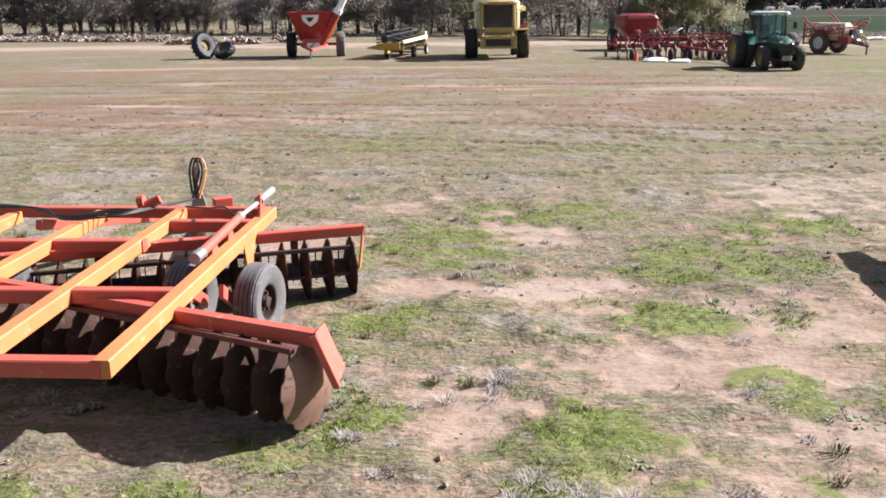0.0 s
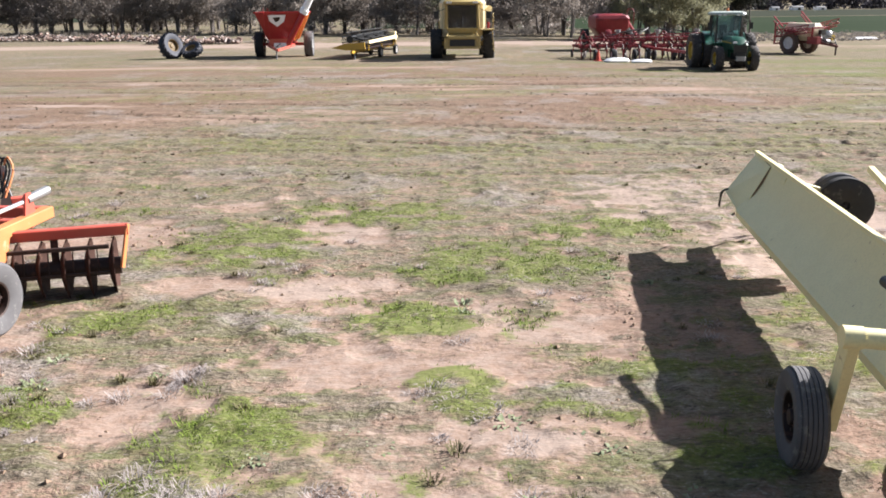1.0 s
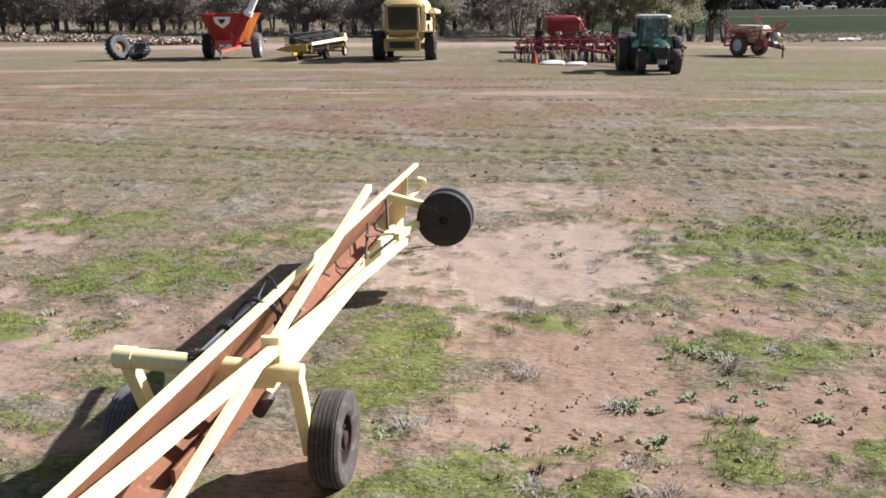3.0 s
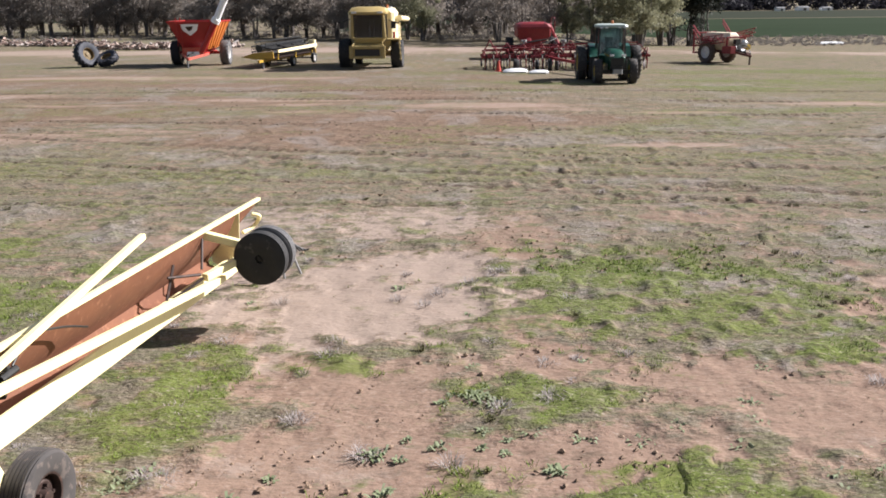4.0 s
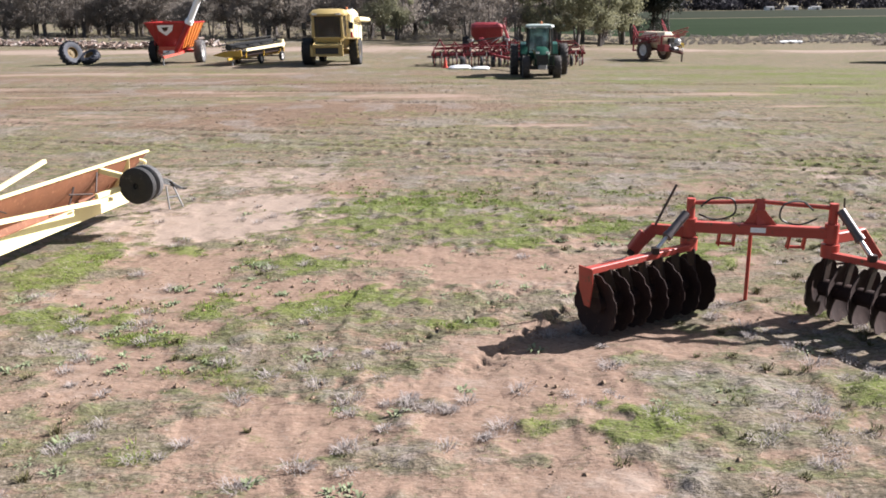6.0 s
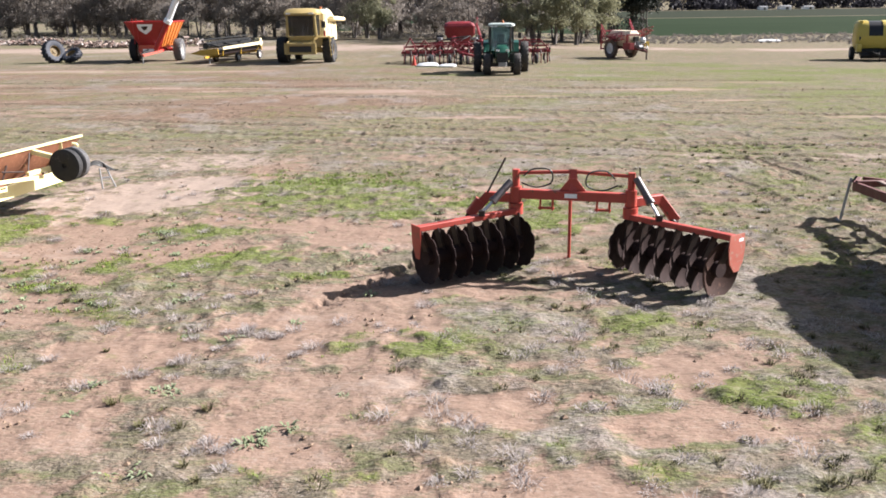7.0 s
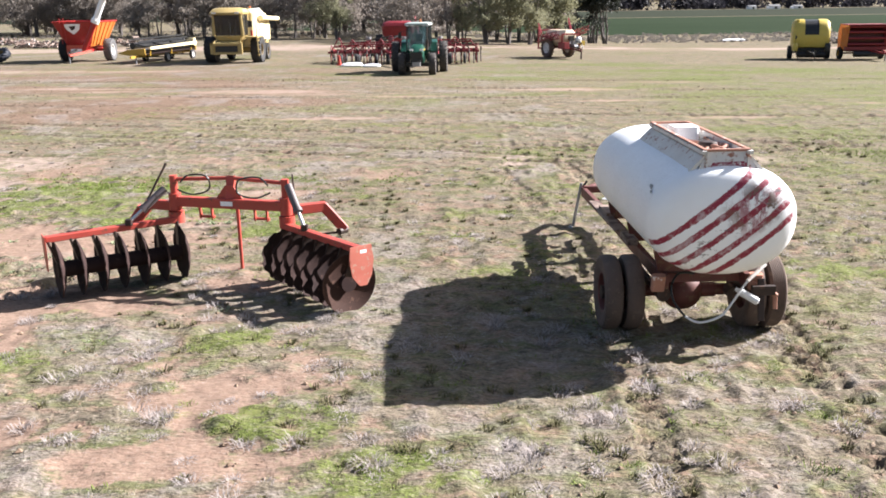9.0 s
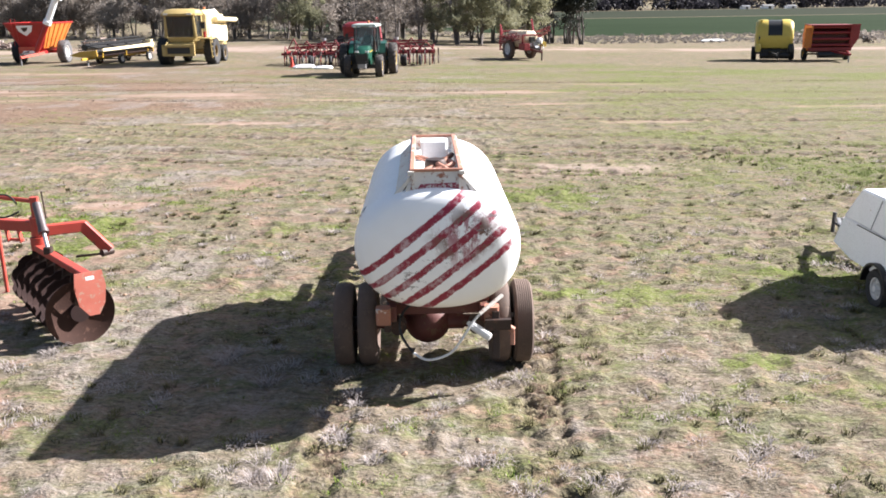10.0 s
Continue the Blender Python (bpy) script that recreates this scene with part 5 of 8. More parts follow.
# ---- the mounted disc ridger ----
def disc_ridger():
    t = thing("disc_ridger", pose(18.6, 5.8, 0), "red mounted disc ridger with two angled rows of rusty discs", "plough")
    pl, pr = Vector((17.66, 6.2, 0)), Vector((19.46, 5.74, 0))
    u = (pr - pl).normalized()
    z = lambda p, h: Vector((p.x, p.y, h))
    part("toolbar", beam(bmesh.new(), z(pl - u * 0.05, 1.2), z(pr + u * 0.05, 1.19), 0.13, 0.15, edge=0.012), RED, t, "", True)
    for p in (pl, pr):
        part("pivot_post", tube(tube(tube(bmesh.new(), z(p, 0.85), z(p, 1.6), 0.06, 14), z(p, 0.86), z(p, 1.04), 0.12, 16), z(p, 1.06), z(p, 1.32), 0.095, 16), RED, t, "", True)
    mid = (pl + pr) / 2
    part("mast", beam(beam(bmesh.new(), z(mid, 1.2), z(mid + Vector((0.02, 0.12, 0)), 1.6), 0.12, 0.1, (0, 1, 0)), z(mid + Vector((0.0, 0.36, 0)), 1.22), z(mid + Vector((0.02, 0.14, 0)), 1.55), 0.1, 0.05, (0, 1, 0)), RED, t, "", True)
    part("mast_gusset", slab(bmesh.new(), [(-0.22, 0.0), (0.22, 0.0), (0.06, 0.2), (-0.06, 0.2)], 0.02, Matrix.Translation(z(mid, 1.27)) @ Matrix(((u.x, 0, -u.y, 0), (u.y, 0, u.x, 0), (0, 1, 0, 0), (0, 0, 0, 1)))), RED, t, "", True)
    for p in (pl, pr):
        part("top_stay", tube(bmesh.new(), z(p, 1.54), z(mid + Vector((0.02, 0.1, 0)), 1.57), 0.03, 10), RED, t, "", True)
    part("stand", tube(tube(bmesh.new(), (18.58, 6.38, 0.0), (18.58, 6.36, 1.15), 0.028, 12), (18.58, 6.38, 0.0), (18.58, 6.38, 0.03), 0.07, 12), RED, t, "", True)
    for s in (-0.42, 0.5):
        p = mid + u * s
        bm = bmesh.new()
        for o in (-0.1, 0.1):
            q = p + u * o
            beam(bm, z(q, 1.16), z(q + Vector((0, 0.06, 0)), 0.94), 0.025, 0.09, (0, 1, 0))
        tube(bm, z(p - u * 0.13 + Vector((0, 0.06, 0)), 0.96), z(p + u * 0.13 + Vector((0, 0.06, 0)), 0.96), 0.022, 10)
        part("lower_link_bracket", bm, RED, t, "", True)
    part("maker_plate", beam(bmesh.new(), z(mid - u * 0.14 - Vector((0, 0.07, 0)), 1.2), z(mid + u * 0.06 - Vector((0, 0.07, 0)), 1.2), 0.006, 0.07, edge=0.001), WHITE, t, "faded white maker's plate", True)
    # two gangs
    rows = ((Vector((16.18, 5.12, 0.42)), Vector((17.72, 6.06, 0.42)), Vector((16.06, 5.12, 0.88)), Vector((17.7, 6.16, 0.92)), -1),
            (Vector((20.52, 4.3, 0.41)), Vector((19.42, 5.78, 0.42)), Vector((20.68, 4.25, 0.9)), Vector((19.42, 5.72, 0.9)), 1))
    for a, b, p, q, s in rows:
        d = (b - a).normalized()
        for k in range(7):
            cc = a.lerp(b, k / 6)
            m = axle_frame(cc, d) @ Matrix.Rotation(0.5 * k, 4, "Z")
            part("disc", disc_mesh(bmesh.new(), m, 0.42, 10, 0.11, 0.0 if s > 0 and k == 0 else 0.03), DISC_STEEL if s > 0 and k == 0 else RIDGER_DISC, t, "", True)
        part("gang_shaft", tube(bmesh.new(), a, b, 0.12, 16), RIDGER_DISC, t, "", True)
        part("gang_beam", beam(bmesh.new(), p, q, 0.12, 0.09, edge=0.01), RED, t, "", True)
        for k in range(7):
            w = (k + 0.1) / 6.2
            top, low = p.lerp(q, w), a.lerp(b, w)
            part("standard", beam(bmesh.new(), top + Vector((0, -0.02, -0.03)), low + Vector((0, 0.0, 0.05)), 0.15, 0.03, d), DARK_RUST, t, "", True)
        nrm = Vector((d.y, -d.x, 0))
        m = Matrix.Translation(p + Vector((0, 0, 0.06)) - d * 0.02) @ Matrix(((nrm.x, 0, -d.x, 0), (nrm.y, 0, -d.y, 0), (0, 1, 0, 0), (0, 0, 0, 1)))
        if s > 0:
            part("end_plate", slab(bmesh.new(), [(-0.16, 0.0), (0.17, 0.0), (0.2, -0.2), (0.17, -0.42), (0.09, -0.56), (-0.03, -0.56), (-0.14, -0.42), (-0.18, -0.2)], 0.014, m), END_PINK, t, "dusty faded end plate", True)
        else:
            part("end_plate", slab(bmesh.new(), [(-0.13, 0.0), (0.15, 0.0), (0.15, -0.22), (0.1, -0.52), (0.0, -0.52), (-0.11, -0.3)], 0.014, m), RED, t, "", True)
    part("decal", box(bmesh.new(), (20.74, 4.17, 0.9), (0.1, 0.006, 0.045), pose(0, 0, 0, 0, 0, 36), 0.001), WHITE, t, "faded white sticker", True)
    part("decal", beam(bmesh.new(), Vector((16.3, 5.3, 0.955)), Vector((16.62, 5.48, 0.955)), 0.03, 0.006, edge=0.001), BLACK, t, "", True)
    # swing arms, rams, rods and hoses
    def arm(a, b, c2):
        bm = bmesh.new()
        beam(bm, a, b, 0.11, 0.15, edge=0.012, ext=0.03)
        beam(bm, b, c2, 0.11, 0.15, edge=0.012, ext=0.03)
        part("swing_arm", bm, RED, t, "", True)
    arm(z(pr, 1.12), Vector((19.98, 6.0, 1.12)), Vector((20.26, 6.08, 0.76)))
    part("arm_eye", tube(bmesh.new(), (20.2, 6.0, 0.72), (20.3, 6.14, 0.72), 0.055, 12), DARK_RUST, t, "", True)
    part("warning_decal", beam(bmesh.new(), (19.72, 5.835, 1.13), (19.84, 5.885, 1.13), 0.006, 0.06, edge=0.001), YELLOW, t, "yellow warning sticker", True)
    arm(z(pl, 1.12), Vector((17.2, 6.38, 1.12)), Vector((16.92, 6.42, 0.8)))
    part("arm_cheek", box(bmesh.new(), (17.0, 6.4, 0.93), (0.17, 0.16, 0.3), pose(0, 0, 0, 0, 35, 0), 0.02), RED, t, "", True)
    part("arm_eye", tube(bmesh.new(), (16.88, 6.36, 0.78), (16.92, 6.5, 0.78), 0.055, 12), DARK_RUST, t, "", True)
    for a, b in (((17.56, 6.05, 1.42), (17.08, 5.72, 0.98)), ((19.52, 5.66, 1.52), (19.8, 5.22, 0.98))):
        a, b = Vector(a), Vector(b)
        k = a.lerp(b, 0.62)
        part("ram_barrel", tube(tube(bmesh.new(), a, k, 0.06, 14), a.lerp(b, 0.56), a.lerp(b, 0.64), 0.07, 14), RAM_GREY, t, "dark hydraulic ram", True)
        part("ram_rod", tube(bmesh.new(), k, b, 0.026, 12), CHROME, t, "", True)
        part("clevis", box(bmesh.new(), b, (0.1, 0.1, 0.09)), DARK_RUST, t, "", True)
    part("tie_rod", tube(bmesh.new(), (20.24, 6.06, 0.7), (19.75, 6.2, 0.62), 0.018, 8), DARK_RUST, t, "", True)
    part("latch_rod", tube(bmesh.new(), (17.2, 6.3, 1.2), (17.5, 6.42, 1.75), 0.018, 8), DARK_RUST, t, "", True)
    part("latch_rod", tube(bmesh.new(), (19.6, 5.72, 1.3), (19.58, 5.72, 1.68), 0.012, 8), DARK_RUST, t, "", True)
    for o, s in ((17.78, 1), (19.2, -1)):
        part("hose", pipe(bmesh.new(), [(o, 6.15 - (o - 17.7) * 0.25, 1.5), (o + 0.15 * s, 6.1 - (o - 17.7) * 0.2, 1.62), (o + 0.42 * s, 6.1 - (o - 17.7) * 0.25, 1.6), (o + 0.45 * s, 6.1 - (o - 17.7) * 0.25, 1.4), (o + 0.2 * s, 6.1 - (o - 17.7) * 0.25, 1.32), (o - 0.04 * s, 6.1 - (o - 17.7) * 0.25, 1.4)], 0.013), BLACK, t, "", True)


# ---- the water tanker trailer ----
def stripe_material():
    m, n, l, b = nodes_of("white_with_worn_red_stripes")
    c = n.new("ShaderNodeTexCoord")
    s = n.new("ShaderNodeSeparateXYZ")
    l.new(c.outputs["Object"], s.inputs[0])

    def calc(op, a, c2, clamp=False):
        k = n.new("ShaderNodeMath")
        k.operation, k.use_clamp = op, clamp
        for sock, v in zip(k.inputs, (a, c2)):
            if isinstance(v, bpy.types.NodeSocket):
                l.new(v, sock)
            else:
                sock.default_value = v
        return k.outputs[0]
    dx, dz = s.outputs["X"], calc("SUBTRACT", s.outputs["Z"], 1.66)
    across = calc("ADD", calc("MULTIPLY", dx, -0.616), calc("MULTIPLY", dz, 0.788))
    along = calc("ADD", calc("MULTIPLY", dx, 0.788), calc("MULTIPLY", dz, 0.616))
    ragged = calc("MULTIPLY", calc("SUBTRACT", grain(n, l, 14, 6, rough=0.7), 0.5), 0.05)
    q = calc("ADD", calc("DIVIDE", calc("ADD", across, ragged), 0.172), 9.785)
    band = calc("ABSOLUTE", calc("SUBTRACT", calc("FRACT", q, 0), 0.5), 0)
    stripe = ramp(n, l, calc("ADD", band, calc("MULTIPLY", calc("SUBTRACT", grain(n, l, 2.2, 3), 0.5), 0.22)), 0.24, 0.19)
    inside = calc("MULTIPLY", calc("LESS_THAN", across, 0.37), calc("GREATER_THAN", across, -0.48))
    end = ramp(n, l, calc("ADD", along, calc("MULTIPLY", calc("SUBTRACT", grain(n, l, 5, 5), 0.5), 1.1)), 0.72, 0.55)
    worn = ramp(n, l, grain(n, l, 7, 8, rough=0.78), 0.4, 0.5)
    fac = calc("MULTIPLY", calc("MULTIPLY", stripe, inside), calc("MULTIPLY", end, calc("ADD", 0.65, calc("MULTIPLY", worn, 0.35))))
    base = mix(n, l, ramp(n, l, grain(n, l, 3), 0.3, 0.7), (0.92, 0.925, 0.94), (0.88, 0.88, 0.89))
    patch = calc("MULTIPLY", ramp(n, l, along, -0.05, 0.2), calc("MULTIPLY", ramp(n, l, calc("ABSOLUTE", calc("ADD", across, 0.02), 0), 0.3, 0.14), ramp(n, l, along, 0.72, 0.5)))
    smear = calc("MULTIPLY", ramp(n, l, grain(n, l, 6, 7, rough=0.75, stretch=(1, 1, 0.4)), 0.47, 0.56), calc("MULTIPLY", patch, 0.8))
    col = mix(n, l, calc("MAXIMUM", fac, smear), base, (0.2554, 0.0128, 0.0396))
    chips = calc("MULTIPLY", ramp(n, l, grain(n, l, 9, 6, rough=0.7, stretch=(0.6, 1, 1.4)), 0.58, 0.61), ramp(n, l, calc("ABSOLUTE", calc("ADD", across, 0.05), 0), 0.14, 0.06))
    bare = calc("MULTIPLY", ramp(n, l, grain(n, l, 5, 7, rough=0.74), 0.5, 0.54), patch)
    col = mix(n, l, bare, col, (0.166, 0.0894, 0.0638))
    col = mix(n, l, calc("MULTIPLY", chips, 0.8), col, (0.1404, 0.1277, 0.1341))
    l.new(col, b.inputs["Base Color"])
    b.inputs["Roughness"].default_value = 0.45
    return m


STRIPED = stripe_material()
STRIPE_RED = surface("worn_stripe_red", (0.27, 0.02, 0.045), (0.22, 0.015, 0.035), 0.5, scale=9.0, worn=(0.6, 0.55, 0.52), amount=0.5)


def oval_shell(bm, stations, rx, rz, n=56):
    """An oval tank along y: stations of (y, scale)."""
    rings = []
    for y, k in stations:
        if k < 1e-4:
            rings.append([bm.verts.new((0, y, 0))])
        else:
            ring = []
            for i in range(n):
                a = 6.2832 * i / n
                ca, sa = math.cos(a), math.sin(a)
                e = 0.9
                ring.append(bm.verts.new((rx * k * math.copysign(abs(ca) ** e, ca), y, rz * k * math.copysign(abs(sa) ** e, sa))))
            rings.append(ring)
    for a, b in zip(rings, rings[1:]):
        for i in range(n):
            j = (i + 1) % n
            if len(a) == 1:
                bm.faces.new((a[0], b[i], b[j]))
            elif len(b) == 1:
                bm.faces.new((a[i], b[0], a[j]))
            else:
                bm.faces.new((a[i], b[i], b[j], a[j]))
    return bm


def water_tanker():
    t = thing("water_tanker", pose(25.0, 0, 0, 0, 0, 1.2) @ Matrix.Translation((0.07, 0, 0)), "old white water tank trailer with worn red stripes and dual wheels", "trailer")
    rx, rz, zc = 0.855, 0.65, 1.66
    body = oval_shell(bmesh.new(), [(2.62, 1.0), (3.4, 1.004), (4.4, 1.0), (5.6, 1.0), (6.05, 0.985), (6.25, 0.93), (6.4, 0.8), (6.5, 0.55), (6.54, 0.0)], rx, rz)
    bmesh.ops.translate(body, verts=body.verts, vec=(0, 0, zc))
    part("tank", body, WHITE, t, "chalky white oval tank")
    cap = oval_shell(bmesh.new(), [(2.27, 0.0), (2.28, 0.35), (2.32, 0.66), (2.37, 0.84), (2.43, 0.93), (2.52, 0.985), (2.62, 1.003)], rx, rz)
    bmesh.ops.translate(cap, verts=cap.verts, vec=(0, 0, zc))
    part("tank_end", cap, STRIPED, t, "domed white tank end with worn diagonal red stripes")
    # open rusty tray on top
    bm = bmesh.new()
    y0, y1, z0, z1 = 2.5, 4.98, 2.2, 2.46
    for s in (-1, 1):
        beam(bm, (0.235 * s, y0, (z0 + z1) / 2), (0.235 * s, y1, (z0 + z1) / 2), 0.02, z1 - z0)
        slab(bm, [(y0, 0), (y1, 0), (y1, -0.04), (y0, -0.04)], 0.05, Matrix(((0, 0, s, 0.235 * s), (1, 0, 0, 0), (0, 1, 0, z1), (0, 0, 0, 1))))
    beam(bm, (-0.245, y1, (z0 + z1) / 2), (0.245, y1, (z0 + z1) / 2), 0.02, z1 - z0)
    part("hatch_tray", bm, RUSTY_WHITE, t, "flaking white and rusty open tray")
    m = Matrix(((1, 0, 0, 0), (0, 0.3, -1, y0 - 0.005), (0, 1, 0, z0 - 0.02), (0, 0, 0, 1)))
    bm = slab(bmesh.new(), [(-0.35, 0.0), (0.35, 0.0), (0.25, 0.27), (-0.25, 0.27)], 0.02, m)
    part("hatch_back", bm, RUSTY_WHITE, t, "flaking white sloped rear plate of the tray")
    for sx in (-1, 1):
        skirt = [[(sx * 0.25, y, 2.4), (sx * 0.27, y, 2.4), (sx * 0.46, y, 2.2), (sx * 0.4, y, 2.17)] for y in (y0 + 0.02, y1 - 0.02)]
        part("tray_skirt", loft(bmesh.new(), skirt), RUSTY_WHITE, t, "flaking white sloped side of the tray")
    part("red_band", slab(bmesh.new(), [(-0.2, 0.09), (0.24, 0.1), (0.23, 0.16), (-0.16, 0.15)], 0.024, m), STRIPE_RED, t, "worn red stripe across the rear plate")
    for y in (y0 + 0.06, y1):
        part("hatch_rim", beam(bmesh.new(), (-0.265, y, z1 + 0.004), (0.265, y, z1 + 0.004), 0.04, 0.03), TRAY_RIM, t)
    for x in (-0.245, 0.245):
        part("hatch_rim", beam(bmesh.new(), (x, y0 + 0.06, z1 + 0.008), (x, y1, z1 + 0.008), 0.05, 0.02), TRAY_RIM, t)
    part("float_box", box(bmesh.new(), (0.0, 4.3, 2.41), (0.32, 0.36, 0.2), None, 0.03), WHITE_PLASTIC, t, "white plastic box lying in the tray")
    for k, pts in enumerate(([(-0.2, 2.9, 2.36), (0.05, 3.3, 2.4), (0.2, 4.0, 2.38)], [(0.2, 2.8, 2.36), (0.0, 3.2, 2.42), (-0.2, 3.9, 2.38)], [(-0.1, 3.0, 2.36), (0.18, 3.1, 2.42), (0.1, 3.8, 2.36)])):
        part("pipework", pipe(bmesh.new(), pts, 0.03), TRAY_RIM if k else RUST, t)
    part("filler_cap", lathe(bmesh.new(), [(0.0, 0.1), (0.1, 0.1), (0.12, 0.06), (0.12, -0.05)], Matrix.Translation((0, 3.25, 2.36))), DARK_RUST, t)
    # chassis
    for x in (-0.5, 0.5):
        part("chassis_beam", beam(beam(bmesh.new(), (x, 2.95, 0.8), (x, 5.9, 0.8), 0.08, 0.17), (x, 5.88, 0.8), (x, 8.75, 0.73), 0.08, 0.17), MAROON, t)
    for y, w in ((3.2, 0.94), (5.2, 0.94), (6.9, 0.94), (8.66, 1.02)):
        part("chassis_cross", beam(bmesh.new(), (-w / 2, y, 0.79), (w / 2, y, 0.79), 0.1, 0.12), MAROON, t)
    for y in (3.1, 4.6, 5.9):
        part("tank_saddle", slab(bmesh.new(), [(-0.56, -0.14), (0.56, -0.14), (0.62, 0.12), (0.4, 0.03), (0.0, -0.03), (-0.4, 0.03), (-0.62, 0.12)], 0.06, Matrix(((1, 0, 0, 0), (0, 0, 1, y), (0, 1, 0, 1.03), (0, 0, 0, 1)))), MAROON, t)
    part("side_plank", beam(bmesh.new(), (-0.62, 5.0, 0.93), (-0.62, 7.1, 0.9), 0.16, 0.03), TIMBER, t)
    for x, y, w in ((-0.6, 4.55, 0.5), (-0.58, 6.2, 0.6)):
        part("pale_block", box(bmesh.new(), (x, y, 0.94), (0.14, w, 0.08), None, 0.01), TIMBER, t)
    m = Matrix.Translation((-0.755, 2.86, 2.004)) @ Matrix(((0.5, 0.1, -0.86, 0), (0.0, 1, 0, 0), (0.86, 0.0, 0.5, 0), (0, 0, 0, 1)))
    for ox, oy, w, h in ((0.0, 0.0, 0.05, 0.16), (0.03, 0.2, 0.03, 0.1), (-0.04, -0.13, 0.03, 0.08)):
        part("scuff", slab(bmesh.new(), [(ox - w / 2, oy - h / 2), (ox + w / 2, oy - h / 3), (ox + w / 3, oy + h / 2), (ox - w / 3, oy + h / 3)], 0.006, m), STEEL, t, "grey scuffed patch on the tank side")
    part("front_jack", tube(tube(bmesh.new(), (-0.66, 8.85, 0.05), (-0.52, 8.87, 0.86), 0.028, 10), (-0.68, 8.85, 0.0), (-0.66, 8.85, 0.03), 0.08, 12), STEEL, t)
    part("jack_handle", tube(bmesh.new(), (-0.5, 8.86, 0.78), (-0.42, 8.86, 0.9), 0.02, 8), BLACK, t)
    part("drawbar", beam(beam(bmesh.new(), (-0.5, 8.72, 0.74), (-0.05, 9.5, 0.7), 0.09, 0.12), (0.5, 8.72, 0.74), (0.05, 9.5, 0.7), 0.09, 0.12), MAROON, t)
    part("old_hose_coil", lathe(bmesh.new(), [(0.32, 0.0), (0.28, 0.06), (0.2, 0.07), (0.17, 0.0)], pose(0.02, 7.75, 0.9, 8, 0, 0), 24, closed=True), BLACK, t)
    for p, q in (((0.42, 6.3, 0.92), (0.3, 8.3, 0.86)), ((-0.3, 6.5, 0.915), (-0.1, 8.6, 0.84))):
        part("loose_plank", beam(bmesh.new(), p, q, 0.11, 0.028), TIMBER, t)
    part("rag", lathe(bmesh.new(), [(0.0, 0.05), (0.1, 0.045), (0.17, 0.02), (0.2, 0.0)], pose(-0.15, 7.3, 0.9) @ Matrix.Diagonal((1.5, 0.7, 1, 1)), 14), WHITE_PLASTIC, t)
    for x in (-0.6, 0.58):
        part("spring_hanger", box(bmesh.new(), (x, 2.93, 0.8), (0.16, 0.1, 0.2), pose(0, 0, 0, 12, 0, 0), 0.02), TRAY_RIM, t, "rusty spring hanger")
        part("brake_chamber", tube(bmesh.new(), (x * 0.75, 3.2, 0.55), (x * 0.75, 3.38, 0.56), 0.09, 14), DARK_RUST, t)
    part("outlet_pipe", tube(bmesh.new(), (0.7, 2.95, 1.0), (0.44, 2.8, 0.84), 0.022, 10), RUSTY_WHITE, t, "pale outlet pipe")
    for x in (-0.56, 0.56):
        part("spring", beam(bmesh.new(), (x, 2.95, 0.64), (x, 4.25, 0.64), 0.07, 0.09), DARK_RUST, t)
    # axle and dual wheels
    part("axle", tube(tube(bmesh.new(), (-1.0, 3.56, 0.5), (0.9, 3.56, 0.5), 0.075, 14), (-0.42, 3.56, 0.5), (0.3, 3.56, 0.5), 0.095, 14), MAROON, t, "rusty truck axle")
    part("axle_housing", lathe(bmesh.new(), [(0.0, -0.22), (0.12, -0.2), (0.22, -0.12), (0.265, 0.0), (0.22, 0.12), (0.12, 0.2), (0.0, 0.23)], pose(-0.12, 3.56, 0.5, 90, 0, 0), 24), MAROON, t)
    for x, o in ((-1.07, -1), (-0.8, 1), (0.97, 1), (0.71, -1)):
        wheel(t, Vector((x, 3.56, 0.49)), (o, 0, 0), 0.48, 0.22, 0.26, DUSTY_RUBBER, MAROON, ribs=7 if x > 0.9 else 0, world_at=False, dish=-0.2)
    for x in (-1.03, 0.92):
        part("hub", tube(bmesh.new(), (x - 0.13, 3.56, 0.49), (x + 0.13, 3.56, 0.49), 0.09, 12), DARK_RUST, t)
    part("valve", lathe(bmesh.new(), [(0.0, 0.0), (0.04, 0.01), (0.046, 0.04), (0.046, 0.24), (0.03, 0.27), (0.022, 0.31), (0.0, 0.315)], axes((0.56, 2.7, 0.6), (0.34, 2.82, 0.72)), 16), WHITE_PLASTIC, t, "white plastic outlet fitting")
    part("outlet_hose", pipe(bmesh.new(), [(0.6, 2.9, 0.94), (0.4, 2.78, 0.8), (0.26, 2.74, 0.6), (0.12, 2.74, 0.42), (-0.12, 2.76, 0.34), (-0.28, 2.82, 0.4)], 0.014), WHITE_PLASTIC, t, "pale hose hanging below the tank")
    part("air_hose", pipe(bmesh.new(), [(-0.28, 2.82, 0.4), (-0.4, 2.9, 0.56), (-0.42, 2.98, 0.74), (-0.3, 3.1, 0.86), (-0.1, 3.15, 0.84)], 0.015), BLACK, t, "black air hose")
    part("step_bracket", beam(beam(bmesh.new(), (0.52, 2.9, 0.8), (0.82, 2.82, 0.64), 0.07, 0.05), (0.8, 2.83, 0.66), (0.8, 2.8, 0.48), 0.05, 0.03), TRAY_RIM, t)
